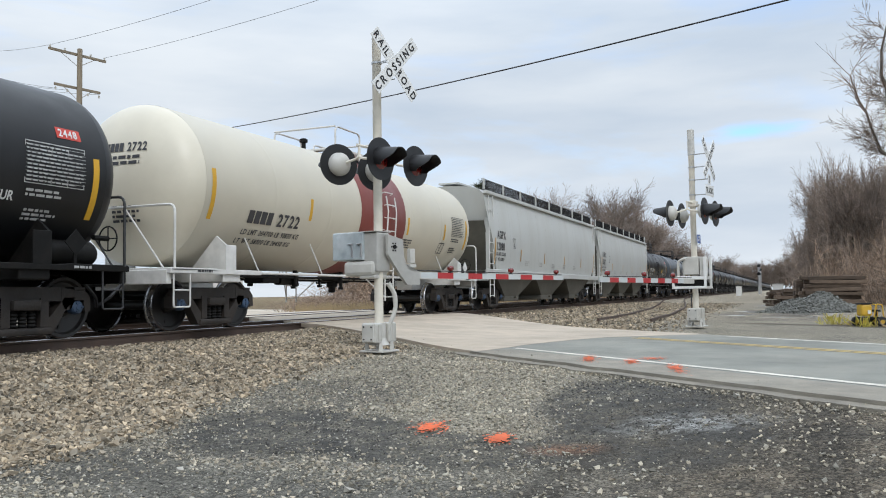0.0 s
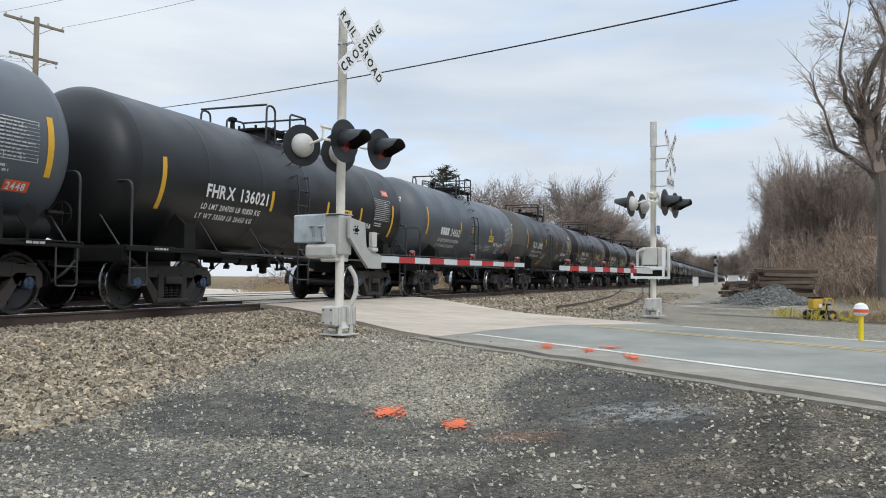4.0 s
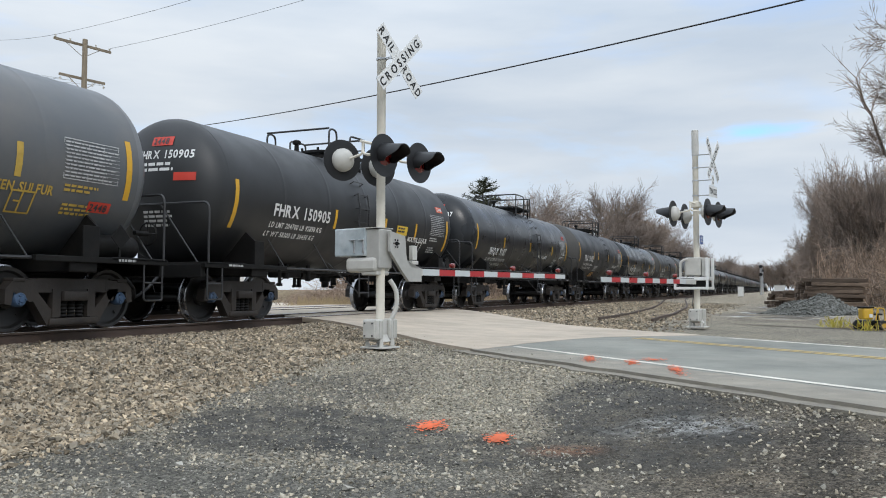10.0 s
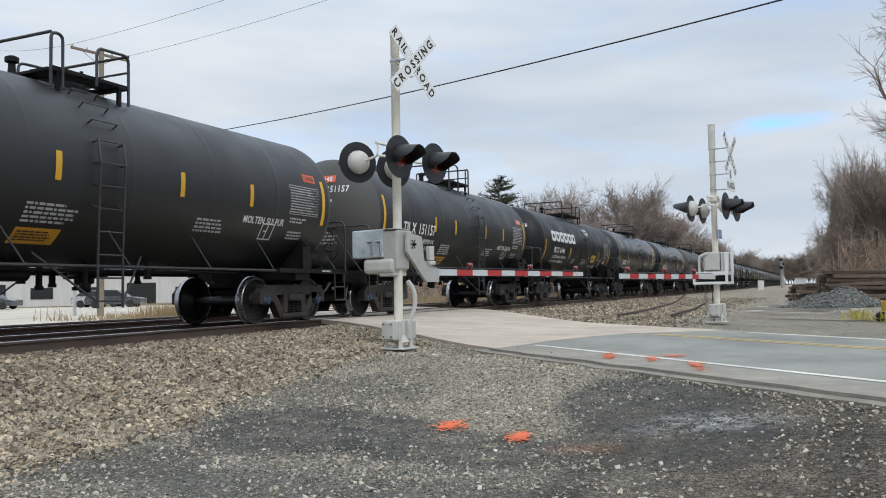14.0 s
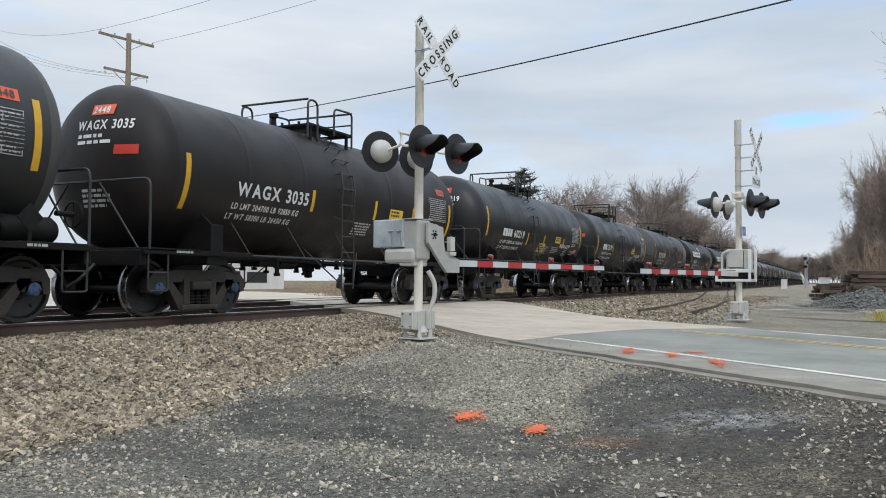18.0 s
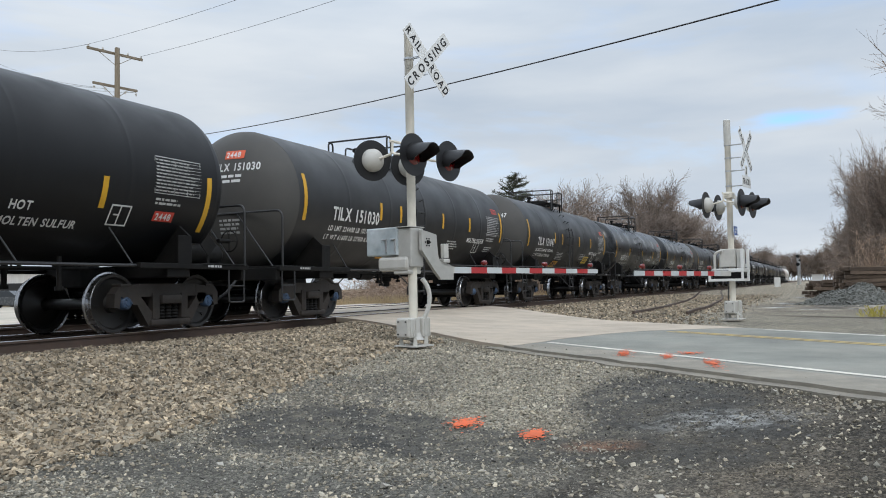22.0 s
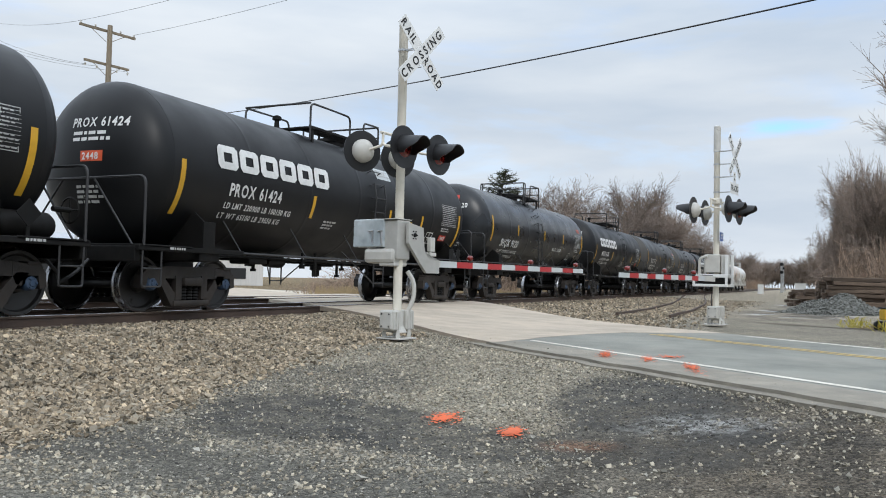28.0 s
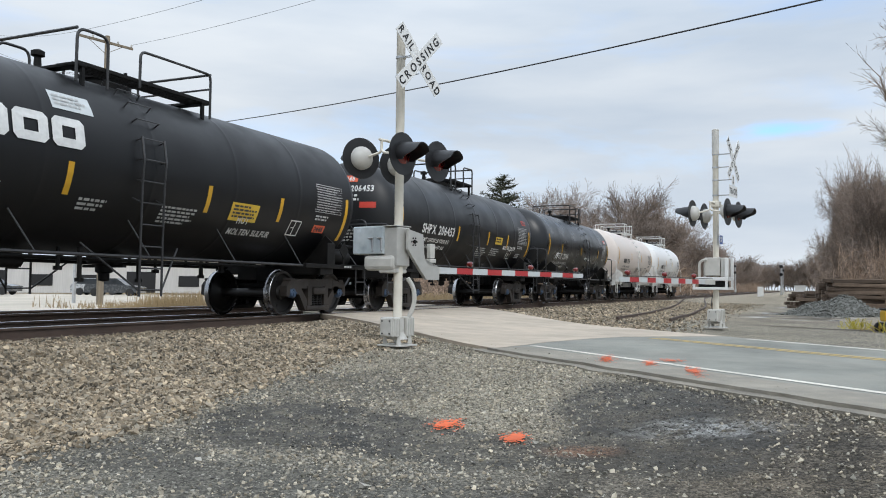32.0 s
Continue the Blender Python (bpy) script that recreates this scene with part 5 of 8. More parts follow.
    for y in (w0 + 0.1, w1 - 0.1):
        box(bm, (0, y, wz - 0.01), (1.7, 0.2, 0.05), bevel=0.01)
    for x in (-0.83, 0.83):
        box(bm, (x, (w0 + w1) / 2, wz + 0.02), (0.02, w1 - w0, 0.05))
        for y in (w0 + 0.15, w1 - 0.15):
            box(bm, (x * 0.98, y, wz - 0.16), (0.05, 0.06, 0.36))
    part("top_walkway", bm, UN, car)
    rt = wz + 0.52
    for e in (-1, 1):
        x = e * 0.86
        low = wz - 0.28
        bm = bmesh.new()
        pipe(bm, bend([(x, w0, low), (x, w0, rt), (x, hl, rt), (x, hl, low)], 0.16), 0.024)
        part("top_railing", bm, PIPE, car)
        bm = bmesh.new()
        pipe(bm, bend([(x, hr, wz - 0.1), (x, hr, rt - 0.02), (x, w1, rt), (x, w1, low)], 0.12), 0.024)
        part("top_railing", bm, PIPE, car)
    for y in (w0, w1):
        bm = bmesh.new()
        pipe(bm, [(-0.86, y, rt), (0.86, y, rt)], 0.024)
        if y == w1:
            pipe(bm, [(-0.86, y, (rt + wz) / 2), (0.86, y, (rt + wz) / 2)], 0.018)
        part("end_railing", bm, PIPE, car)
    bm = bmesh.new()
    lathe(bm, [(0.42, ztop - 0.06), (0.42, ztop + 0.12), (0.47, ztop + 0.13), (0.47, ztop + 0.2), (0.3, ztop + 0.24), (0, ztop + 0.26)], pose(-0.1, ly + 0.45, 0), seg=20)
    for k in range(6):
        a = k * 1.047
        tube(bm, (0.45 * math.cos(a) - 0.1, ly + 0.45 + 0.45 * math.sin(a), ztop + 0.12), (0.45 * math.cos(a) - 0.1, ly + 0.45 + 0.45 * math.sin(a), ztop + 0.27), 0.03, 6)
    soft(part("manway", bm, UNDER, car), 40)
    bm = bmesh.new()
    lathe(bm, [(0.13, ztop - 0.05), (0.13, ztop + 0.06), (0.06, ztop + 0.1), (0.05, ztop + 0.24), (0.1, ztop + 0.26), (0.1, ztop + 0.33), (0.04, ztop + 0.36), (0, ztop + 0.37)], pose(-0.1, w0 + 0.12, 0), seg=14)
    soft(part("relief_valve", bm, UNDER, car), 40)
    for s in (-1, 1):
        add_bogie(car, s * ty)
    # reflective strips
    PROTO[key] = car
    return car


def hopper_proto(L):
    key = ("hopper", round(L, 2))
    if key in PROTO:
        return PROTO[key]
    car = thing("hopper_car", pose(0, 0, 0), "x", "hopper car")
    hb = L / 2 - 0.4
    W, zs, ze, zr = 1.52, 1.35, 3.95, 4.27
    bm = bmesh.new()
    n = 24
    rings = []
    # curved sides, a rounded roof; the end slopes back above the platform
    sec = []
    for k in range(9):
        f = k / 8
        sec.append((W - 0.06 + 0.1 * math.sin(f * math.pi) - 0.1 * f * f, zs + (ze - zs) * f))
    sec += [(1.2, 4.1), (0.7, 4.22), (0.0, zr)]
    sec = [(-x, z) for x, z in sec] + [(x, z) for x, z in sec[-2::-1]]
    for k in range(n + 1):
        y = -hb + 2 * hb * k / n
        rings.append([bm.verts.new((x * (1 + 0.004 * (k % 2)), y * (1 - (0.95 / hb) * min(1.0, max(0.0, (3.1 - z) / 1.7))), z)) for x, z in sec])
    for A, B in zip(rings, rings[1:]):
        for j in range(len(sec) - 1):
            bm.faces.new((A[j], A[j + 1], B[j + 1], B[j]))
    bm.faces.new(rings[0])
    bm.faces.new(rings[-1][::-1])
    soft(part("car_body", fixn(bm), HOPPERPAINT, car), 30)
    for e in (-1, 1):
        bm = bmesh.new()
        box(bm, (e * 1.53, 0, 1.28), (0.09, 2 * hb + 0.5, 0.22), bevel=0.02)
        part("side_sill", bm, HOPPERPAINT, car)
        bm = bmesh.new()
        box(bm, (e * 1.42, 0, 4.0), (0.12, 2 * hb, 0.12), bevel=0.02)
        part("roof_chord", bm, HOPPERPAINT, car)
    bm = bmesh.new()
    box(bm, (0, 0, zr + 0.12), (0.75, 2 * hb - 0.5, 0.05))
    for k in range(3):
        lathe(bm, [(0.38, zr - 0.03), (0.38, zr + 0.1), (0.0, zr + 0.14)], pose(0, -hb / 2 + k * hb / 2, 0), seg=16)
    part("roof_hatch_row", bm, HOPPERPAINT, car)
    for e in (-1, 1):
        bm = bmesh.new()
        y = -hb
        g0, g1 = -hb + 0.1, hb - 0.1
        k = g0
        while k < g1 - 0.2:
            for q in (-1, 1):
                box(bm, (e * 1.32, k, zr + 0.02), (0.008, 0.012, 0.42), Matrix.Rotation(radians(40 * q), 4, "X"))
            k += 0.06
        for z in (zr - 0.15, zr + 0.18):
            box(bm, (e * 1.32, 0, z), (0.02, g1 - g0, 0.025))
        part("roof_walk_grating", bm, UNDER, car)
        for k in range(9):
            bm = bmesh.new()
            box(bm, (e * 1.35, g0 + (g1 - g0) * k / 8, zr + 0.02), (0.05, 0.07, 0.36))
            part("running_board_bracket", bm, HOPPERPAINT, car)
    # discharge hoppers
    for k in range(3):
        yc = -hb * 0.58 + k * hb * 0.58
        bm = bmesh.new()
        hw = hb * 0.3
        lo, hi = 0.46, 1.25
        vs = [bm.verts.new(p) for p in ((-1.4, yc - hw, hi), (1.4, yc - hw, hi), (1.4, yc + hw, hi), (-1.4, yc + hw, hi), (-1.15, yc - 0.8, lo), (1.15, yc - 0.8, lo), (1.15, yc + 0.8, lo), (-1.15, yc + 0.8, lo))]
        for f in ((0, 1, 2, 3), (7, 6, 5, 4), (0, 4, 5, 1), (1, 5, 6, 2), (2, 6, 7, 3), (3, 7, 4, 0)):
            bm.faces.new([vs[i] for i in f])
        h_ = part("discharge_hopper", fixn(bm), HOPPERDIRT, car)
        bm = bmesh.new()
        box(bm, (0, yc, 0.37), (2.3, 1.75, 0.18), bevel=0.02)
        tube(bm, (-1.2, yc + 0.3, 0.42), (1.25, yc + 0.3, 0.42), 0.05)
        part("outlet_gate", bm, HOPPERDIRT, h_)
    for s in (-1, 1):
        bm = bmesh.new()
        box(bm, (0, s * (L / 2 - 1.6), 0.92), (0.5, 2.6, 0.32), bevel=0.02)
        box(bm, (0, s * (L / 2 - 0.5), 1.1), (2.9, 0.12, 0.2), bevel=0.015)
        part("stub_sill", bm, HOPPERPAINT, car)
        # sloped end sheet inside an A-frame of end posts
        bm = bmesh.new()
        v = [bm.verts.new(p) for p in ((-1.38, s * (hb + 0.02), 3.05), (1.38, s * (hb + 0.02), 3.05), (1.38, s * (hb - 0.86), 1.42), (-1.38, s * (hb - 0.86), 1.42))]
        bm.faces.new(v)
        r = bmesh.ops.extrude_face_region(bm, geom=bm.faces[:])
        bmesh.ops.translate(bm, vec=(0, s * 0.02, -0.03), verts=[g for g in r["geom"] if isinstance(g, bmesh.types.BMVert)])
        part("slope_sheet", fixn(bm), HOPPERDIRT, car, "dusty olive slope sheet")
        for e in (-1, 1):
            bm = bmesh.new()
            box(bm, (e * 1.42, s * (L / 2 - 0.62), 2.2), (0.12, 0.12, 2.1), bevel=0.01)
            box(bm, (e * 1.42, s * (L / 2 - 1.1), 3.2), (0.1, 1.0, 0.1), bevel=0.01)
            part("end_post", bm, HOPPERPAINT, car)
            bm = bmesh.new()
            for dy in (0.0, 0.42):
                pipe(bm, [(e * 1.5, s * (L / 2 - 0.55 - dy), 0.45), (e * 1.5, s * (L / 2 - 0.55 - dy), 3.9)], 0.018, 6)
            for k in range(10):
                z = 0.5 + k * 0.36
                tube(bm, (e * 1.5, s * (L / 2 - 0.55), z), (e * 1.5, s * (L / 2 - 0.97), z), 0.013, 6)
            part("end_ladder", bm, WHITEPIPE, car)
        bm = bmesh.new()
        box(bm, (0, s * (L / 2 - 0.2), 0.88), (0.2, 0.42, 0.2), bevel=0.03)
        box(bm, (0.04 * s, s * (L / 2 - 0.03), 0.88), (0.26, 0.2, 0.28), bevel=0.05)
        part("coupler", bm, UNDER, car)
        add_bogie(car, s * (L / 2 - 2.0))
    for y, z0, h in ((-hb + 0.62, 1.58, 0.9), (-4.8, 1.75, 0.42), (-1.55, 1.75, 0.42), (1.7, 1.75, 0.42), (4.9, 1.75, 0.42), (hb - 0.75, 1.58, 0.9)):
        bm = bmesh.new()
        V, F, _ = rect_flat(0.09, h, 4)
        bm.free()
        mesh_from("reflective_strip", [(1.474 + 0.1 * math.sin((z0 + b - 1.35) / 2.6 * math.pi) - 0.1 * ((z0 + b - 1.35) / 2.6) ** 2, y - 0.045 + a + 0.06 * b, z0 + b) for a, b in V], F, HSTRIP, car)
    for k in range(13):  # weld lines between the side sheets
        y = -hb + 1.1 + (2 * hb - 2.2) * k / 12
        V, F, _ = rect_flat(0.008, 2.5, 10)
        mesh_from("weld_line", [(1.471 + 0.1 * math.sin((b + 0.05) / 2.6 * math.pi) - 0.1 * ((b + 0.05) / 2.6) ** 2, y + a, 1.4 + b) for a, b in V], F, SEAM, car)
    PROTO[key] = car
    return car

# ---- the fifty cars: kind, length, paint, owner's mark as blocks, number, lettering ----
# kind: T charcoal with close strips, F black, S glossy black, P black with a large word mark, K/W/G/H others
TRAIN = [
    ("F", 12.2, BLACK, "FHRX", "136044"), ("W", 14.8, CREAM, "####", "2722"), ("H", 17.1, None, "AGPX", "12088"), ("H", 17.1, None, "AGPX", "15207"),
    ("F", 12.2, BLACK, "FHRX", "136009"), ("G", 12.4, SLATE, "####", "35739"), ("F", 12.2, BLACK, "FHRX", "136021"), ("G", 12.5, SLATE, "####", "34562"),
    ("T", 12.5, CHARCOAL, "TILX", "135962"), ("F", 12.5, BLACK, "FHRX", "136030"), ("F", 12.2, BLACK, "FHRX", "136008"), ("F", 13.1, BLACK, "KLRX", "150938"),
    ("F", 12.2, BLACK, "FHRX", "135992"), ("Y", 11.8, SLATE, "UTLX", "672844"), ("Y", 12.2, GREYTANK, "UTLX", "61045"), ("F", 12.45, CHARCOAL, "FHRX", "150905"),
    ("S", 13.7, BLACKGLOSS, "SHQX", "9187"), ("T", 13.05, CHARCOAL, "TILX", "151035"), ("S", 13.4, BLACKGLOSS, "SHQX", "9138"), ("T", 13.05, CHARCOAL, "TILX", "151054"),
    ("T", 12.87, CHARCOAL, "TILX", "151132"), ("T", 12.87, CHARCOAL, "TILX", "151157"), ("P", 13.5, PBLACK, "PROX", "61446"), ("S", 13.35, BLACKGLOSS, "SHQX", "9114"),
    ("S", 13.7, BLACKGLOSS, "SHQX", "9148"), ("T", 13.05, CHARCOAL, "TILX", "151044"), ("F", 12.27, RUSTBLACK, "WAGX", "3035"), ("G", 12.27, BLACK, "####", "60219"),
    ("F", 12.58, BLACK, "####", "22149"), ("T", 13.05, CHARCOAL, "TILX", "151089"), ("P", 13.5, PBLACK, "PROX", "61331"), ("P", 13.3, PBLACK, "PROX", "61374"),
    ("T", 13.05, CHARCOAL, "TILX", "151030"), ("T", 13.05, CHARCOAL, "TILX", "151047"), ("S", 14.0, BLACKGLOSS, "SHQX", "9115"), ("S", 13.7, BLACKGLOSS, "SHQX", "9170"),
    ("T", 13.4, CHARCOAL, "TILX", "151096"), ("T", 13.38, CHARCOAL, "TILX", "151091"), ("P", 13.2, RUSTBLACK, "PROX", "61115"), ("P", 13.6, PBLACK, "PROX", "61355"),
    ("P", 13.85, PBLACK, "PROX", "61424"), ("S", 13.8, BLACKGLOSS, "SHQX", "9120"), ("P", 13.5, PBLACK, "PROX", "61381"), ("T", 13.25, CHARCOAL, "TILX", "151113"),
    ("T", 13.05, CHARCOAL, "TILX", "151098"), ("P", 13.85, PBLACK, "PROX", "61428"), ("F", 12.6, BLACK, "SHPX", "206453"), ("S", 12.3, BLACKGLOSS, "PPTX", "2204"),
    ("W2", 12.3, PINKWHITE, "####", "2730"), ("W2", 12.3, WHITETANK, "####", "2731"),
]
LABELS = {"F": "black molten sulfur tank car with white stencils", "T": "charcoal molten sulfur tank car with yellow strips", "S": "glossy black tank car with white number", "P": "black tank car with a large white word mark", "G": "dark slate tank car with white stencils", "Y": "grey tank car with faded yellow lettering", "W": "cream tank car with a dark red band", "W2": "white tank car near the end of the train", "H": "pale grey covered hopper car with roof walk"}
# cars whose top fittings, strips or number stand elsewhere than on their kind: ladder, walkway ends, inner posts, head; strips; number and its width
LATE = (0.9, -0.15, 0.55, 1.16, 1.38, 1.16)
LATE_STRIPS = (-2.3, -0.92, 1.46, 3.08)
OWN = {n: {"top": LATE, "strips": LATE_STRIPS} for n in ("151035", "151157", "151044", "151096", "151089", "151113")}
OWN["151035"]["strips"] = (-2.3, -1.2, 1.35, 3.07)
OWN["35739"] = {"top": (0.94, -0.22, 0.45, 1.0, 1.26, 0.85), "strips": (-2.38, -0.97, 1.56, 2.87), "text": (-4.44, 1.93)}
OWN["150938"] = {"top": (-0.55, -1.3, -0.73, -0.11, 0.97, 0.98), "strips": (-3.68, -1.15, 1.79), "low": -0.42, "text": (-4.65, 2.03), "plate": (-2.25, -0.62)}
OWN["136008"] = {"top": (-0.78, -1.32, -1.15, -0.5, 0.12, 1.2), "strips": (-1.88, 0.42, 2.39), "text": (-4.17, 2.15)}
OWN["136009"] = OWN["136008"]
OWN["61381"] = {"strips": (-1.9, 0.99, 3.09)}
OWN["22149"] = {"top": (-0.57, -1.22, -1.02, -0.42, 0.23, 1.25), "strips": (-2.17, 0.09, 2.3), "low": -0.44, "text": (-4.04, 1.63)}
OWN["60219"] = {"top": (-0.81, -1.26, -1.04, -0.42, 0.19, 1.15), "strips": (-1.3, 0.43, 2.74), "low": -0.62, "notice": (-0.03, -0.84)}
OWN["9187"] = {"top": (1.03, -0.2, 0.83, 1.4, 1.69, 1.05), "strips": (-3.04, 0.16, 3.38), "text": (-4.45, 1.8)}
OWN["9115"] = {"top": (-0.5, -0.85, -0.67, -0.08, 0.96, 1.1), "strips": (-2.9, 0.38, 3.45)}
OWN["9120"] = {"top": (-0.8, -1.19, -0.98, -0.38, 0.72, 1.25), "strips": (-3.1, 0.03, 2.64), "low": -0.2, "text": (-4.69, 1.8)}
OWN["9148"] = {"top": (0.6, -0.5, 0.48, 1.11, 1.34, 1.08), "strips": (-3.3, -0.2, 3.02), "notice": (1.73, -0.42)}
OWN["61428"] = {"top": (-0.1, -1.08, -0.5, 0.16, 1.84, 1.15), "strips": (-1.55, 1.32, 3.39)}
OWN["136044"] = {"top": (-0.3, -0.95, -0.6, 0.03, 0.75, 0.85)}
OWN["61115"] = {"strips": (-1.9, 0.25, 2.2), "low": -0.55}
# load limit and light weight, pounds and kilograms
WEIGHTS = {"T": (224400, 101750, 61600, 27950), "S": (221900, 100600, 64100, 29100), "P": (220900, 100150, 65100, 29550), "F": (204700, 92850, 58300, 26450), "G": (224000, 101600, 62000, 28100), "Y": (204200, 92650, 58800, 26650), "22149": (202000, 91650, 61000, 27650), "61355": (221000, 100200, 65000, 29500), "150938": (224200, 101650, 61800, 28050), "151113": (224500, 101800, 61500, 27900), "9120": (222000, 100650, 64000, 29050)}
OWN["151054"] = {"top": (0.0, -0.76, -0.44, 0.24, 0.88, 1.16), "strips": (-2.1, -1.08, 1.24, 2.6)}
OWN["151047"] = {"notice": (2.2, -1.0)}
CARS = []
FRONT = 9.97  # where the second car's front coupler stands at the start


def word_mark(car, u0, v0, R, zc, h):
    """The builder's large word mark, drawn as six plain white shapes."""
    u = u0
    for k, w in enumerate((0.54, 0.54, 0.54, 0.54, 0.54, 0.54)):
        c = 0.16
        V = [(c * h, 0), (w - c * h, 0), (w, c * h), (w, h - c * h), (w - c * h, h), (c * h, h), (0, h - c * h), (0, c * h)]
        i0, i1, j0, j1 = 0.3 * w, 0.7 * w, 0.3 * h, 0.7 * h
        V += [(i0, j0), (i1, j0), (i1, j1), (i0, j1)]
        F = [(0, 1, 9, 8), (1, 2, 9), (2, 3, 10, 9), (3, 4, 10), (4, 5, 11, 10), (5, 6, 11), (6, 7, 8, 11), (7, 0, 8)]
        mark_on_shell(car, "word_mark_shape", (V, F, w), u, v0, R, zc, STENCIL, off=0.016)
        u += w + 0.06


def letter_tank(car, kind, L, R, zc, mark, num, seed, hcut):
    hc, depth = L / 2 - hcut, 0.62
    rng = random.Random(seed)
    ink = DARKSTENCIL if kind in ("W", "W2") else (OLDYELLOW if kind == "Y" else STENCIL)
    sm = DARKSTENCIL if kind in ("W", "W2") else (OLDYELLOW if kind == "Y" else FADED)
    on = lambda name, flat, u, v, material, label="", off=0.012: mark_on_shell(car, name, flat, u, v, R, zc, material, label, off=off)
    # main number on the forward half
    h, u0, v0, wide = {"T": (0.27, -4.34, -0.37, 1.96), "F": (0.24, -3.65, -0.38, 2.15), "S": (0.25, -4.62, -0.63, 1.8), "P": (0.22, -4.5, -0.41, 1.55), "G": (0.24, -3.76, -0.41, 1.95), "Y": (0.34, -3.65, -0.62, 1.9), "W": (0.25, -5.0, -0.65, 1.76), "W2": (0.24, -3.6, -0.4, 1.6)}[kind]
    # lettering keeps its place from the forward head on longer and shorter tanks
    u0 -= (L - {"T": 13.4, "F": 12.53, "S": 14.07, "P": 14.22, "G": 12.84, "Y": 12.12, "W": 15.2, "W2": 12.63}[kind]) / 2
    own = OWN.get(num, {})
    u0, wide = own.get("text", (u0, wide))
    st = 0.82
    V, F, w = text_flat(mark + " " + num, h, st)
    V = [(a * wide / w, b_) for a, b_ in V]
    on("car_number", (V, F, w), u0, v0, ink, "large stencilled car number")
    lb, kg, lt, ltk = WEIGHTS.get(num, WEIGHTS[kind] if kind in WEIGHTS else WEIGHTS["F"])
    t1 = text_flat("LD LMT %d LB %d KG" % (lb, kg), 0.11, 0.85)
    t2 = text_flat("LT WT %d LB %d KG" % (lt, ltk), 0.11, 0.85)
    on("load_limit", t1, u0 - 0.05, v0 - 0.24, ink)
    on("light_weight", t2, u0 - 0.1, v0 - 0.44, ink)
    if kind == "P":
        word_mark(car, u0 - 0.38, v0 + 0.44, R, zc, 0.42)
    # yellow strips along the side
    ups, dv, sh = {"T": ((-2.32, -1.35, 1.05, 2.85), -0.26, 0.4), "S": ((-3.2, -0.05, 3.1), -0.36, 0.36), "P": ((-1.83, 1.5, 3.3), -0.62, 0.47), "W": ((-2.9, -0.3, 1.9, 4.4), -0.45, 0.46), "Y": ((-2.97, -1.17, 1.22, 3.05), -0.37, 0.46), "F": ((-1.4, 1.04, 2.85), -0.49, 0.43), "G": ((-1.78, -0.42, 1.9), -0.3, 0.42), "W2": ((-1.5, 1.5), -0.2, 0.4)}[kind]
    ups, dv = own.get("strips", ups), own.get("low", dv)
    for u in ups:
        on("reflective_strip", rect_flat(0.1, sh, 3), u - 0.05, dv, OLDYELLOW if kind == "Y" else YELLOW, off=0.005)
    e0, e1 = {"T": (-0.46, 0.48), "F": (-0.74, 0.18), "P": (-0.89, 0.06), "S": (-0.51, 0.32), "G": (-0.48, 0.4), "W": (-0.67, 0.24)}.get(kind, (-0.5, 0.42))
    for u in (-hc + 0.2, hc - 0.2):
        on("reflective_strip", rect_flat(0.11, e1 - e0, 6), u - 0.05, e0, YELLOW, off=0.005)
    # stickers and data panels of the rear half
    on("data_panel", panel_flat(1.0, 0.58, seed + 1), hc - 1.4, -0.3, sm if kind in ("W", "W2") else FADED)
    if kind != "S":
        on("stencil_block", bars_flat(5, 0.85, 0.33, seed + 2), -1.75 if kind == "T" else 0.3, -0.92, sm)
    if kind not in ("P", "S"):
        on("stencil_block", bars_flat(4, 0.8, 0.28, seed + 3), 1.5, -0.85, sm)
        on("stencil_block", bars_flat(3, 0.55, 0.2, seed + 4), hc - 1.3, -0.85, sm)
    on("stencil_block", bars_flat(2, 0.6, 0.13, seed + 5), hc - 1.35, -0.5, sm)
    on("test_frame", frame_flat(0.38, 0.34, 0.025), hc - 2.15, -0.88, ink)
    if kind not in ("W", "W2"):
        t = text_flat("HOT", 0.13, 0.8)
        if kind == "P":
            on("product_name", t, hc - 3.75, -0.74, ink)
        t = text_flat("MOLTEN SULFUR", 0.13, 0.8)
        on("product_name", t, hc - 2.75 + {"S": -1.8, "P": -1.12}.get(kind, 0.0), -0.56 - (0.42 if kind == "P" else 0), ink)
        ob = on("product_number_plate", rect_flat(0.42, 0.17, 1), hc - (1.3 if kind == "P" else 0.85), 0.4 if kind in ("F", "T", "S") else -0.75, ORANGEP if rng.random() < 0.6 else REDP, "orange product number plate", off=0.006)
        on("product_number", text_flat("2448", 0.11, 0.9), hc - (1.27 if kind == "P" else 0.82), (0.4 if kind in ("F", "T", "S") else -0.75) + 0.03, DARKSTENCIL if rng.random() < 0.5 else STENCIL, off=0.014)
    if kind == "T":
        on("yellow_sticker", rect_flat(0.72, 0.3, 2), -1.75, -1.28, SIGNORANGE, "orange-yellow notice sticker", off=0.006)
        on("stencil_block", bars_flat(4, 0.64, 0.2, seed + 7), -1.71, -1.23, DARKSTENCIL, off=0.014)
    elif kind in ("F", "G", "Y"):
        u, v = (1.7, -0.42) if kind != "P" else (2.2, -0.5)
        on("yellow_sticker", rect_flat(0.62, 0.24, 2), u, v, SIGNYEL, "yellow emergency telephone sticker", off=0.006)
        on("stencil_block", bars_flat(2, 0.52, 0.16, seed + 7), u + 0.05, v + 0.04, DARKSTENCIL, off=0.014)
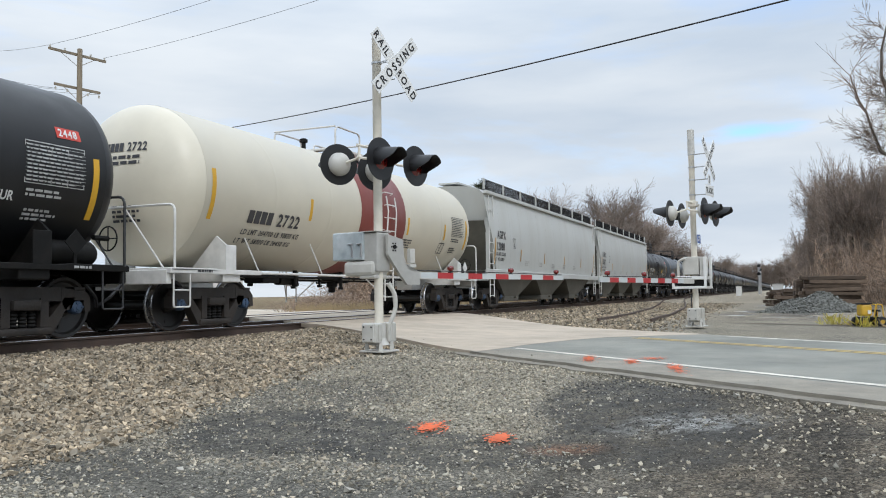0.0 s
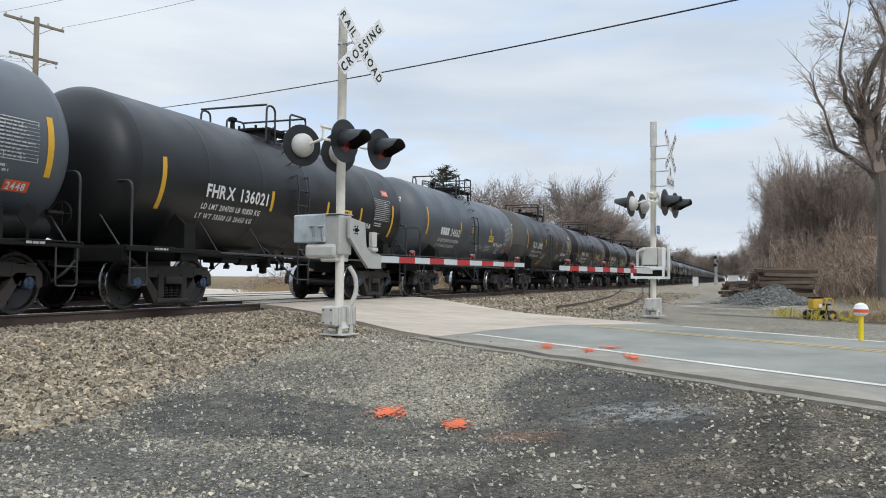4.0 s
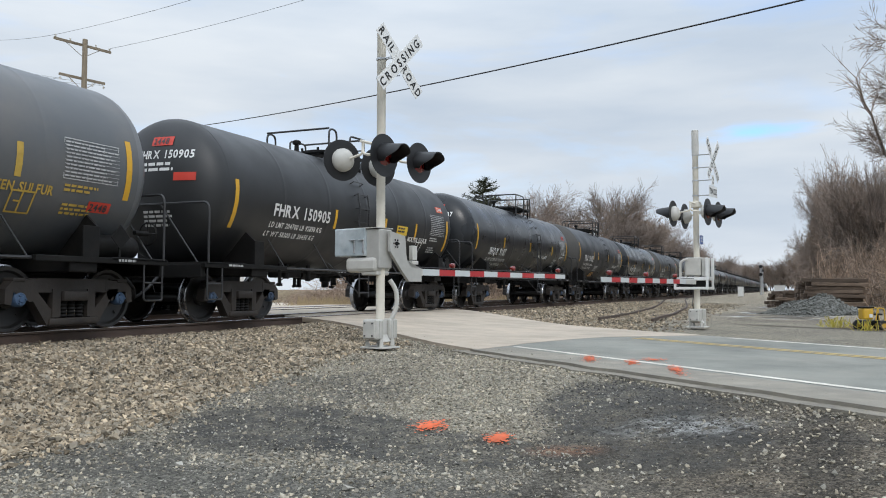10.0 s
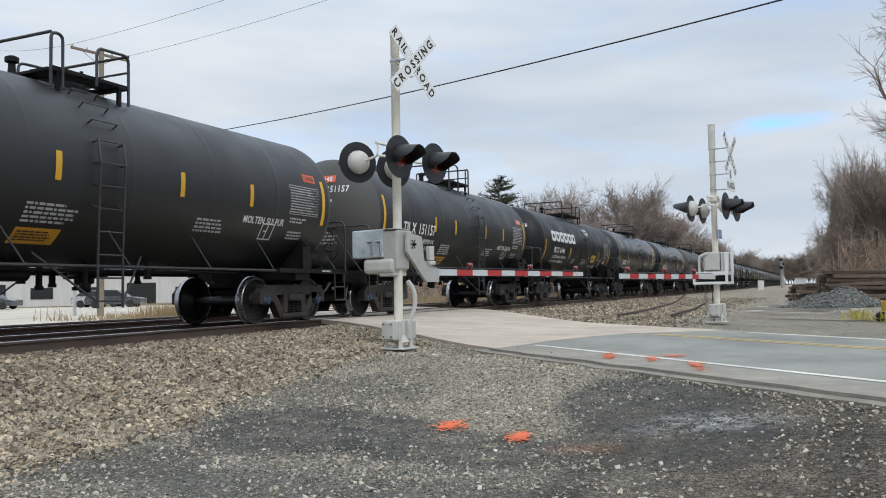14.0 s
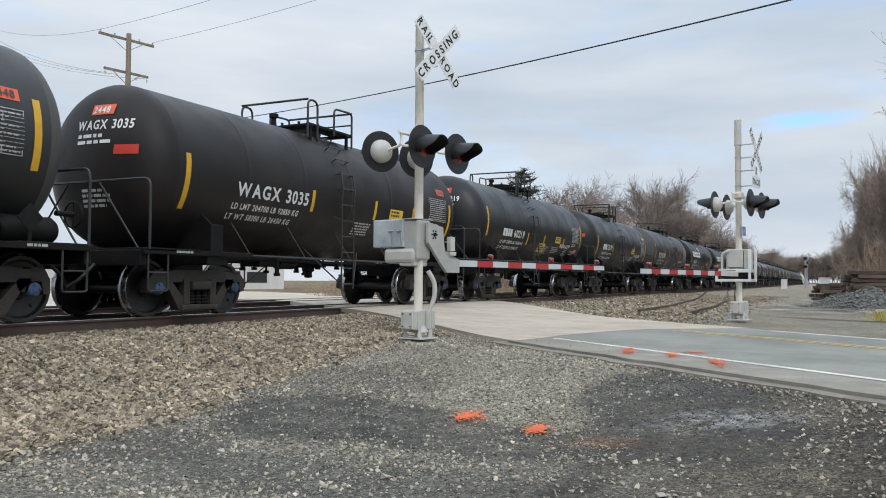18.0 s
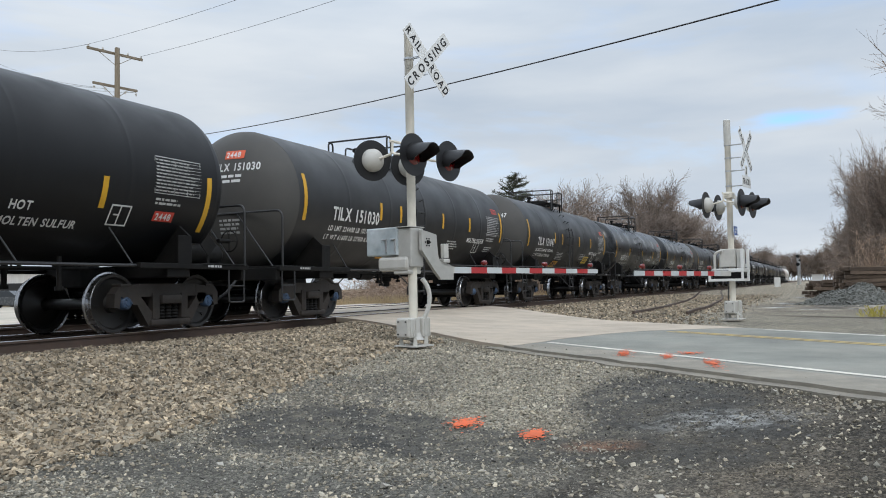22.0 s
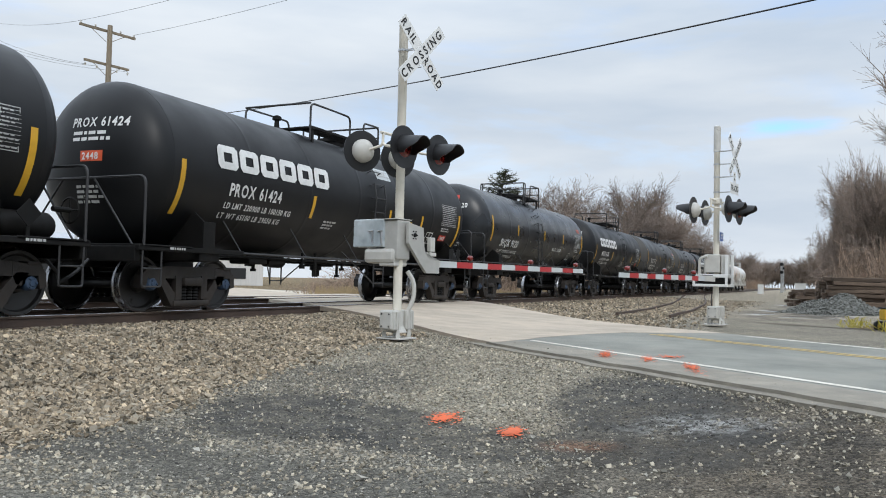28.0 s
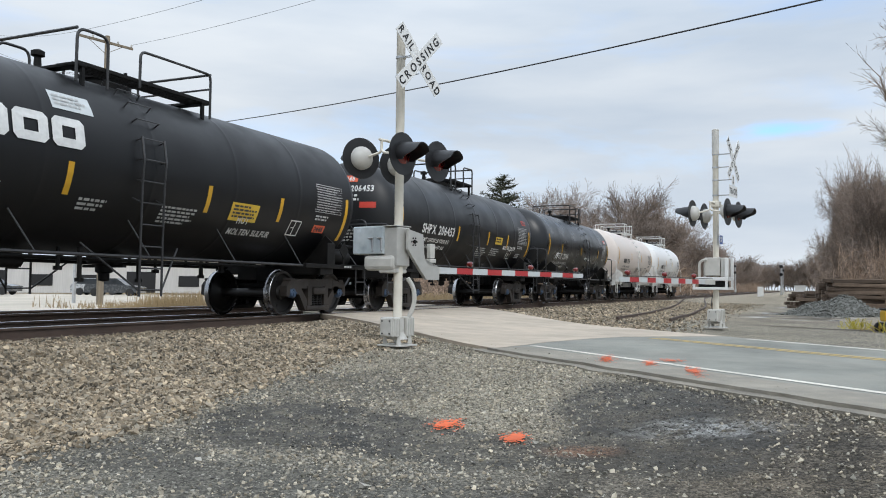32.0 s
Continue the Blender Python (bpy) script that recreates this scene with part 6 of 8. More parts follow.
    if kind == "P" and num not in ("61115", "61381", "61374"):
        on("faded_notice", rect_flat(0.7, 0.3, 2), u0 + 2.7 if num in ("61428", "61331") else 0.95, 0.58, SHEETING, "faded white notice", off=0.006)
        on("stencil_block", bars_flat(3, 0.6, 0.2, seed + 8), (u0 + 2.7 if num in ("61428", "61331") else 0.95) + 0.05, 0.62, FADED, off=0.014)
        on("yellow_sticker", rect_flat(0.78, 0.34, 2), 1.95, -0.7, SIGNYEL, "yellow emergency telephone sticker", off=0.006)
        on("stencil_block", bars_flat(4, 0.66, 0.26, seed + 7), 2.01, -0.66, DARKSTENCIL, off=0.014)
        on("stencil_block", bars_flat(3, 0.5, 0.22, seed + 6), -1.3, -0.85, sm)
    if "notice" in own:
        on("yellow_sticker", rect_flat(0.74, 0.34, 2), *own["notice"], SIGNYEL, "yellow emergency telephone sticker", off=0.006)
        on("stencil_block", bars_flat(3, 0.62, 0.26, seed + 11), own["notice"][0] + 0.06, own["notice"][1] + 0.04, DARKSTENCIL, off=0.014)
    if "plate" in own:
        on("white_panel", rect_flat(0.77, 0.3, 2), *own["plate"], SIGNWHITE, "blank white panel", off=0.006)
    # number on the forward head
    hd = lambda name, flat, x, z, material, label="", off=0.012: mark_on_head(car, name, flat, x, z, -hc, R, zc, depth, material, label, off)
    hd("head_number", text_flat(mark + " " + num, 0.15, 0.8), -0.25, zc + 0.52, ink)
    hd("stencil_block", bars_flat(2, 0.75, 0.2, seed + 9), -0.2, zc + 0.24, ink)
    hd("stencil_block", bars_flat(4, 0.6, 0.32, seed + 10), -0.1, zc - 0.75, sm)
    if kind not in ("W", "W2"):
        hz = zc + (0.76 if kind != "P" else -0.05)
        hd("product_number_plate", rect_flat(0.44, 0.17, 2, 4), 0.0, hz, ORANGEP if rng.random() < 0.6 else REDP, "orange product number plate")
        hd("product_number", text_flat("2448", 0.11, 0.9), 0.04, hz + 0.03, DARKSTENCIL if rng.random() < 0.4 else STENCIL, off=0.02)
        if kind == "F":
            hd("product_number_plate", rect_flat(0.4, 0.15, 2, 4), 0.55, zc + 0.1, REDP, "dark red product number plate")


def build_car(i, kind, L, paint, mark, num, y):
    if kind == "H":
        car = copy_thing(hopper_proto(L), pose(TRACK_X, y, 0))
        V, F, w = text_flat("####", 0.36, 0.85)
        hb = L / 2 - 0.4

        def side(name, flat, u, z, material, label=""):
            V, F, w = flat
            return tagged(mesh_from(name, [(1.474 + 0.1 * math.sin(min(1, max(0, (z + b - 1.35) / 2.6)) * math.pi) - 0.1 * ((z + b - 1.35) / 2.6) ** 2, u + a, z + b) for a, b in V], F, material, car, label), label, kind="stuff")

        side("owner_mark", text_flat(mark, 0.27, 0.8), -hb + 0.85, 2.47, DARKSTENCIL)
        side("car_number", text_flat(num, 0.27, 0.8), -hb + 0.78, 2.07, DARKSTENCIL, "large dark car number")
        side("load_limit", text_flat("LD LMT 222100", 0.11, 0.85), -hb + 0.75, 1.88, DARKSTENCIL)
        side("light_weight", text_flat("LT WT 63900", 0.11, 0.85), -hb + 0.72, 1.7, DARKSTENCIL)
        V, F, w = frame_flat(0.34, 0.36, 0.016)
        side("clearance_plate", (V[:16], F[:4], w), -hb + 2.6, 2.2, DARKSTENCIL)
        side("clearance_letter", text_flat("C", 0.12, 0.9), -hb + 2.72, 2.25, DARKSTENCIL)
        for k in range(5):
            side("stencil_block", bars_flat(3, 0.5, 0.2, i * 31 + k), -hb + 4.2 + k * 1.9, 1.58, SEAM)
    else:
        R = {"W": 1.46, "W2": 1.42, "T": 1.4, "S": 1.36, "P": 1.38, "F": 1.36, "G": 1.36, "Y": 1.4}[kind]
        zc = {"W": 2.6}.get(kind, 2.44)
        ly, w0, hl, hr, w1, hcut = {"T": (-0.5, -1.04, -0.84, -0.22, 0.41, 1.16), "S": (0.78, -0.35, 0.66, 1.22, 1.5, 1.08), "P": (0.78, -1.33, 0.32, 0.95, 1.68, 1.2), "F": (-0.3, -0.95, -0.6, 0.03, 0.75, 1.2), "G": (-0.3, -0.95, -0.6, 0.03, 0.75, 1.2), "Y": (-0.34, -1.32, -0.65, 0.0, 1.75, 1.1), "W": (0.7, -0.9, 0.3, 0.9, 1.7, 1.3), "W2": (0.3, -0.9, -0.2, 0.5, 1.3, 1.2)}[kind]
        ly, w0, hl, hr, w1, hcut = OWN.get(num, {}).get("top", (ly, w0, hl, hr, w1, hcut))
        proto = tank_proto(L, R, zc, "white" if kind in ("W", "W2") else "black", ly, w0, hl, hr, w1, hcut)
        car = copy_thing(proto, pose(TRACK_X, y, 0))
        for c in car.children:
            if c.name.startswith(("tank_shell", "tank_head")):
                want = DUSTHEAD if kind == "T" and c.name.startswith("tank_head") else paint
                if c.data.materials[0] is not want:
                    key = (c.data.name, want.name)
                    if key not in SHELLS:
                        me = c.data.copy()
                        me.materials[0] = want
                        SHELLS[key] = me
                    c.data = SHELLS[key]
        letter_tank(car, kind, L, R, zc, mark, num, i * 17, hcut)
        for s in (-1, 1):
            V, F, w = bars_flat(1, 0.42, 0.045, i * 7 + s, 0.8)
            mesh_from("stencil_block", [(1.434, s * (L / 2 - 1.3) - 0.2 + a, 1.0 + b) for a, b in V], F, FADED if kind[0] != "W" else DARKSTENCIL, car)
        if num in SPRAYED:
            u, v, lean, hgt = SPRAYED[num]
            mark_on_shell(car, "sprayed_scrawl", scrawl(hgt, lean, i), u, v, R, zc, STENCIL, "loose white sprayed scrawl", off=0.014)
        if kind == "W":
            bm = bmesh.new()
            lathe(bm, [(R + 0.004, -0.72), (R + 0.012, -0.7), (R + 0.012, 1.68), (R + 0.004, 1.7)], Matrix.Translation((0, 0, zc)) @ TURN_Y, seg=56, close=False)
            soft(part("red_band", fixn(bm), REDBAND, car, "dark red band round the tank"), 40)
    tagged(car, LABELS[kind], "hopper car" if kind == "H" else "tank car", "cars of the freight train")
    CARS.append((car, y))
    return car


SHELLS = {}
# sprayed white scrawls: place along and up the side, lean, height
SPRAYED = {"151054": (0.0, -0.72, -0.05, 0.95), "151113": (-4.55, -1.05, 0.5, 0.5)}


def scrawl(h, lean, seed):
    """Loose overlapping loops of a thick line, stacked upward."""
    rng = random.Random(seed)
    V, F = [], []
    n = 5
    for k in range(n):
        c = Vector((lean * h * k / n + rng.gauss(0, 0.02), h * (k + 0.5) / n))
        a0, a1 = rng.uniform(0, 6), rng.uniform(3.6, 6.0)
        ra, rb, t = h * rng.uniform(0.12, 0.17), h * rng.uniform(0.09, 0.13), 0.028
        m = 14
        b = len(V)
        for j in range(m + 1):
            a = a0 + a1 * j / m
            for r in (-t, t):
                V.append((c.x + (ra + r * 0.6) * math.cos(a), c.y + (rb + r * 0.6) * math.sin(a)))
        for j in range(m):
            F.append((b + 2 * j, b + 2 * j + 1, b + 2 * j + 3, b + 2 * j + 2))
    return V, F, h


TRAIN = [(k_, l_ * 1.027, *rest) for k_, l_, *rest in TRAIN]
y = FRONT - TRAIN[0][1]
for i, (kind, L, paint, mark, num) in enumerate(TRAIN):
    build_car(i, kind, L, paint, mark, num, y + L / 2)
    y += L
for p in PROTO.values():
    for o in (*p.children_recursive, p):
        bpy.data.objects.remove(o)
WHEEL_OBS = {-1: [], 1: []}
for o in bpy.data.objects:
    if o.name.startswith("wheelset"):
        WHEEL_OBS[1 if o.location.y > 0 else -1].append(o)
        for s in (0.0, math.pi):
            t_ = new("wheel_tread", BOGIE_MESH[5])
            t_.parent = o.parent
            t_.location, t_.rotation_euler = o.location, (0, 0, s)

# how far the train has rolled, at seconds
ROLL = [(0.0, 0.0), (8.0, 151.2), (16.0, 302.4), (24.0, 453.6), (32.0, 604.8)]


def motions():
    for car, y0 in CARS:
        walk(car, [(t, pose(TRACK_X, y0 - d, 0)) for t, d in ROLL])
    # one turning path for the leading and one for the trailing axle of a bogie, shared by all bogies
    n = 32 * FPS
    for s in (-1, 1):
        if not WHEEL_OBS[s]:
            continue
        rows = []
        for k in range(n + 1):
            t = k / FPS
            rows.append((t, pose(0, s * 0.89, WHEEL_R, math.degrees(rolled(t) / WHEEL_R) % 360.0, 0, 0)))
        lead = WHEEL_OBS[s][0]
        walk(lead, rows)
        act, slot = lead.animation_data.action, lead.animation_data.action_slot
        for o in WHEEL_OBS[s][1:]:
            o.rotation_mode = "QUATERNION"
            o.animation_data_create()
            o.animation_data.action = act
            o.animation_data.action_slot = slot


def rolled(t):
    for (a, p), (b, q) in zip(ROLL, ROLL[1:]):
        if t <= b:
            return p + (q - p) * (t - a) / (b - a)
    return ROLL[-1][1]

# ---- bare winter trees ----
BARK = mat("grey_brown_bark", (0.125, 0.105, 0.088), 0.9, vary=0.3, scale=6, stretch=(3, 3, 0.6), bump=0.4, rand=0.15)
TWIG = mat("bare_twigs", (0.25, 0.2, 0.165), 0.9, vary=0.25, scale=2, rand=0.2)
BRUSH = mat("brown_thicket_twigs", (0.31, 0.23, 0.17), 0.9, vary=0.3, scale=1.5, rand=0.25)
DRYGRASS = mat("dry_straw_grass", (0.36, 0.27, 0.15), 0.9, vary=0.3, scale=3, rand=0.2)
EVERGREEN = mat("dark_evergreen_needles", (0.05, 0.055, 0.03), 0.8, vary=0.3, scale=2)


class Sticks:
    """Collects tapering sticks with three or more sides as plain lists."""

    def __init__(self):
        self.V, self.F = [], []

    def stick(self, a, b, ra, rb, n):
        d = (b - a)
        if d.length < 1e-5:
            return
        s = d.orthogonal().normalized()
        t = d.cross(s).normalized()
        k0 = len(self.V)
        for p, r in ((a, ra), (b, rb)):
            for k in range(n):
                q = 2 * math.pi * k / n
                self.V.append(tuple(p + s * (r * math.cos(q)) + t * (r * math.sin(q))))
        for k in range(n):
            j = (k + 1) % n
            self.F.append((k0 + k, k0 + j, k0 + n + j, k0 + n + k))


def grow(tw, tr, rng, p, d, length, r, depth, spread, droop=0.0, bare=0.35, thin=0.006):
    """One limb in short crooked lengths with side shoots."""
    n = 4 if depth > 1 else 3
    seg = max(2, n)
    step = length / seg
    for k in range(seg):
        d = (d + Vector((rng.gauss(0, 0.13), rng.gauss(0, 0.13), rng.gauss(0.03, 0.07) - droop))).normalized()
        q = p + d * step
        r1 = r * (1 - 0.75 * (k + 1) / seg) if depth == 0 else r * (1 - 0.45 * (k + 1) / seg)
        ra = r if k == 0 else r_prev
        (tr if depth >= 3 else tw).stick(p, q, ra, max(r1, thin), 7 if depth >= 3 else (4 if depth == 2 else 3))
        r_prev = max(r1, thin)
        p = q
        if depth > 0 and (k + 1) / seg > bare * (0.6 if depth < 3 else 1.0):
            for _ in range(2 if depth < 3 else 3):
                side = d.orthogonal().normalized()
                side = Matrix.Rotation(rng.uniform(0, 6.283), 3, d) @ side
                a = rng.uniform(0.45, 0.95) * spread
                nd = (d * math.cos(a) + side * math.sin(a)).normalized()
                grow(tw, tr, rng, p, nd, length * rng.uniform(0.42, 0.68), r_prev * 0.62, depth - 1, spread, droop, bare, thin)
    return p


def bare_tree(seed, height, r, spread=1.0, droop=0.0, bare=0.3, lean=(0, 0), depth=4, thin=0.006):
    rng = random.Random(seed)
    tw, tr = Sticks(), Sticks()
    grow(tw, tr, rng, Vector((0, 0, -0.3)), Vector((lean[0], lean[1], 1)).normalized(), height * 0.62, r, depth, spread, droop, bare, thin)
    return tw, tr


def tree_thing(name, seed, height, r, label, m, slim=1.0, **kw):
    t = thing(name, m, label, "tree", "bare trees")
    tw, tr = bare_tree(seed, height, r, **kw)
    if slim != 1.0:  # upright crown: the limbs drawn in towards the trunk's line
        for s_ in (tw, tr):
            s_.V = [(x * (1 - (1 - slim) * smooth01(2, 7, z)), y * (1 - (1 - slim) * smooth01(2, 7, z)), z) for x, y, z in s_.V]
    mesh_from("trunk", tr.V, tr.F, BARK, t)
    mesh_from("crown", tw.V, tw.F, TWIG, t, "crown of bare twigs")
    return t


def zg(x, y):
    return ground_z(x, y) - 0.05


# the tall tree beside the lane
def old_tree(x0, y0):
    """A tall old tree: a leaning trunk that forks into a few crooked limbs, each with its fine shoots."""
    t = thing("bare_tree", pose(x0, y0, zg(x0, y0)), "tall old bare tree with a forked dark trunk", "tree", "bare trees")
    rng = random.Random(11)
    tw, tr = Sticks(), Sticks()
    limbs = (
        (0.44, 0.3, ((0, 0, 0), (-0.05, 0, 2.4), (-0.2, 0, 5.3))),
        (0.27, 0.05, ((-0.2, 0, 5.2), (-0.85, 0.2, 7.4), (-0.8, 0.1, 8.6), (0.1, -0.2, 10.6), (0.5, 0.1, 13.5), (0.6, 0, 16))),
        (0.17, 0.04, ((-0.85, 0.2, 7.3), (-1.45, -0.3, 8.2), (-1.65, -0.4, 9.2), (-1.4, -0.6, 11.2))),
        (0.2, 0.08, ((-0.25, 0, 5.2), (-0.3, -0.4, 7.9), (-0.1, -0.5, 9.6))),
        (0.16, 0.06, ((-0.3, 0, 5.0), (-1.2, 0.5, 6.0), (-1.7, 0.5, 6.35), (-2.0, 0.6, 7.4))),
        (0.2, 0.04, ((-0.1, 0, 6.2), (0.5, 0.4, 8.6), (1.7, 0.6, 9.8), (2.6, 0.5, 12.0))),
        (0.2, 0.04, ((-0.1, 0.1, 5.6), (0.6, 1.2, 8.0), (0.4, 1.9, 11.0), (-0.5, 2.2, 13.5))),
    )
    for ra, rb, way in limbs:
        pts = [Vector(p) for p in way]
        n = len(pts) - 1
        for k, (a, b) in enumerate(zip(pts, pts[1:])):
            r0, r1 = (ra + (rb - ra) * k / n) * 0.72, (ra + (rb - ra) * (k + 1) / n) * 0.72
            m = a.lerp(b, 0.5) + Vector((rng.gauss(0, 0.06), rng.gauss(0, 0.06), 0))
            tr.stick(a, m, r0, (r0 + r1) / 2, 9)
            tr.stick(m, b, (r0 + r1) / 2, r1, 9)
            if ra > 0.4:
                continue
            for j in range(9):
                p = a.lerp(b, rng.random())
                out = Vector((p.x, p.y, 0)) * 0.35 + Vector((rng.gauss(0, 0.7), rng.gauss(0, 0.7), rng.uniform(0.0, 0.9)))
                grow(tw, tr, rng, p, out.normalized(), rng.uniform(0.5, 1.15), max(0.011, r1 * 0.17), 2, 0.8, 0.0, 0.2)
        grow(tw, tr, rng, pts[-1], (pts[-1] - pts[-2]).normalized(), 2.4, rb, 2, 0.8, 0.0, 0.1)
    mesh_from("trunk", tr.V, tr.F, BARK, t)
    mesh_from("crown", tw.V, tw.F, TWIG, t, "crown of bare twigs")


old_tree(5.45, 36.0)
tree_thing("bare_tree", 12, 18, 0.3, "tall bare deciduous tree among brush", pose(9.2, 39.5, zg(9.2, 39.5), 0, 0, 10), slim=0.4, spread=0.6, bare=0.35)
protos = [tree_thing("bare_tree", s, h, r, "bare deciduous tree with a fine twiggy crown", pose(0, 0, 0), spread=sp, bare=b, depth=4, thin=0.013) for s, h, r, sp, b in ((21, 12, 0.2, 0.78, 0.16), (22, 13, 0.22, 0.7, 0.18), (23, 11, 0.18, 0.8, 0.14), (24, 14, 0.24, 0.66, 0.2))]
rw = random.Random(77)
PLACED = []


def plant(x, y, s, k=None):
    p = protos[rw.randrange(4) if k is None else k]
    m = pose(x, y, -0.5, 0, 0, rw.uniform(0, 360)) @ Matrix.Diagonal((s * rw.uniform(0.9, 1.1), s * rw.uniform(0.9, 1.1), s, 1))
    t = copy_thing(p, m)
    t.scale = (s, s, s)
    PLACED.append(t)


# left of the tracks: clumps that shrink into the distance
for x, y, s in ((-24, 84, 0.88), (-27, 90, 0.9), (-25, 97, 0.8), (-23, 118, 1.04), (-26, 126, 1.15), (-24, 134, 1.18), (-28, 141, 1.1), (-25, 150, 1.02)):
    plant(x, y, s)
for k in range(46):
    y = 155 + k * 9 + rw.uniform(-3, 3)
    plant(-24 - rw.uniform(0, 10), y, rw.uniform(0.85, 1.15))
EDGE = [tree_thing("bare_tree", s_, h_, r_, "upright bare tree at the edge of the woods", pose(0, 0, 0), slim=0.5, spread=sp_, bare=b_, depth=4, thin=0.016) for s_, h_, r_, sp_, b_ in ((31, 14, 0.2, 0.75, 0.12), (32, 15, 0.22, 0.7, 0.14), (33, 13, 0.18, 0.8, 0.1))]


def edge_tree(x, y, s):
    t = copy_thing(EDGE[rw.randrange(3)], pose(x, y, -0.5, 0, 0, rw.uniform(0, 360)))
    t.scale = (s, s, s)


# right of the lane: a belt of woods that begins abruptly behind the stacked ties
for k in range(30):
    edge_tree(2.6 + rw.uniform(0, 5.5), 62 + k * 0.75 + rw.uniform(-1, 1), rw.uniform(0.56, 0.7))
for k in range(34):
    y = 86 + k * 3.2 + rw.uniform(-2, 2)
    edge_tree(3.2 + (y - 86) * 0.012 + rw.uniform(0, 3.5), y, rw.uniform(0.6, 0.78))
for k in range(34):
    y = 46 + k * 4.0 + rw.uniform(-2, 2)
    edge_tree((6.5 if y > 56 else 8.5) + rw.uniform(0, 8), y, rw.uniform(0.56, 0.76))
for k in range(26):
    plant(5.0 + rw.uniform(0, 6), 200 + k * 12, rw.uniform(0.8, 1.1))
for k in range(48):
    plant(-75 + k * 2.6, 905 + rw.uniform(0, 60), rw.uniform(1.7, 2.1))
for p in protos + EDGE:
    for o in (*p.children, p):
        bpy.data.objects.remove(o)

# thickets: upright twigs, one joined mesh a clump, shared
thick = []
for s in range(4):
    rng = random.Random(300 + s)
    st = Sticks()
    for k in range(230):
        x, y = rng.gauss(0, 1.5), rng.gauss(0, 1.5)
        p = Vector((x, y, -0.2))
        h = rng.uniform(1.2, 4.6) * math.exp(-0.06 * (x * x + y * y))
        d = Vector((rng.gauss(0, 0.28), rng.gauss(0, 0.28), 1)).normalized()
        q = p + d * h * 0.6
        e = q + (d + Vector((rng.gauss(0, 0.3), rng.gauss(0, 0.3), 0.1))).normalized() * h * 0.4
        st.stick(p, q, 0.024, 0.017, 3)
        st.stick(q, e, 0.017, 0.008, 3)
        for _ in range(4):
            f = q.lerp(e, rng.random())
            g = f + Vector((rng.gauss(0, 0.5), rng.gauss(0, 0.5), rng.uniform(0.1, 0.6)))
            st.stick(f, g, 0.011, 0.006, 3)
    me = bpy.data.meshes.new("thicket")
    me.from_pydata(st.V, [], st.F)
    me.materials.append(BRUSH)
    thick.append(me)


def bush(x, y, s, sz=None):
    o = tagged(new("thicket", thick[rw.randrange(4)]), "brown leafless thicket of upright stems", "shrub", kind="stuff")
    o.matrix_world = pose(x, y, zg(x, y) if abs(x) < 40 else -0.5, 0, 0, rw.uniform(0, 360)) @ Matrix.Diagonal((s, s, sz or s, 1))


for k in range(46):
    y = 60 + k * 2.6 + rw.uniform(-1, 1)
    bush(4.2 + (y - 60) * 0.014 + rw.uniform(-0.3, 3.0), y, rw.uniform(0.7, 1.1), rw.uniform(0.8, 1.6))
for k in range(16):
    bush(6.4 + rw.uniform(0, 3.0), 38 + k * 1.5, rw.uniform(0.7, 1.1), rw.uniform(0.8, 1.4))
for k in range(30):
    bush(8.5 + rw.uniform(0, 7), 36 + k * 3.4, rw.uniform(0.9, 1.4), rw.uniform(1.0, 1.9))
for k in range(50):
    bush(-23 - rw.uniform(0, 5), 60 + k * 8, rw.uniform(1.0, 1.6), rw.uniform(0.8, 1.6))
for k in range(60):
    x, y = -24.5 - rw.uniform(0, 9), 6 + k * 1.4
    if y > 40 - 0.6 * (x + 21) and not on_road(x, y, 1.5):
        bush(x, y, rw.uniform(0.7, 1.1), rw.uniform(0.2, 0.35))
# a far belt of woods behind the lot beyond the tracks
for k in range(70):
    a = radians(12 + k * 0.2)
    d = rw.uniform(95, 125)
    bush(-d * math.sin(a), d * math.cos(a), rw.uniform(2.2, 3.2), rw.uniform(1.3, 2.1))

# the evergreen behind the train
ev = thing("evergreen_tree", pose(-25.6, 70, -0.3), "dark green conifer among bare trees", "tree")
bm = bmesh.new()
lathe(bm, [(0.2, 0), (0.03, 10)], seg=8)
part("trunk", bm, BARK, ev)
rng = random.Random(9)
st = Sticks()
for k in range(230):
    z = rng.uniform(2.0, 10.7)
    rmax = min(3.4, 1.5 * math.sqrt(10.9 - z)) * rng.uniform(0.55, 1.25)
    a = rng.uniform(0, 6.283)
    p = Vector((0, 0, z))
    e = p + Vector((math.cos(a) * rmax, math.sin(a) * rmax, rng.uniform(0.1, 0.8)))
    st.stick(p, e, 0.03, 0.01, 3)
    for _ in range(34):
        f = p.lerp(e, rng.uniform(0.2, 1.0))
        g = f + Vector((rng.gauss(0, 0.22), rng.gauss(0, 0.22), rng.gauss(0.05, 0.14)))
        st.stick(f, g, 0.035, 0.004, 3)
mesh_from("crown", st.V, st.F, EVERGREEN, ev, "dense dark green crown")

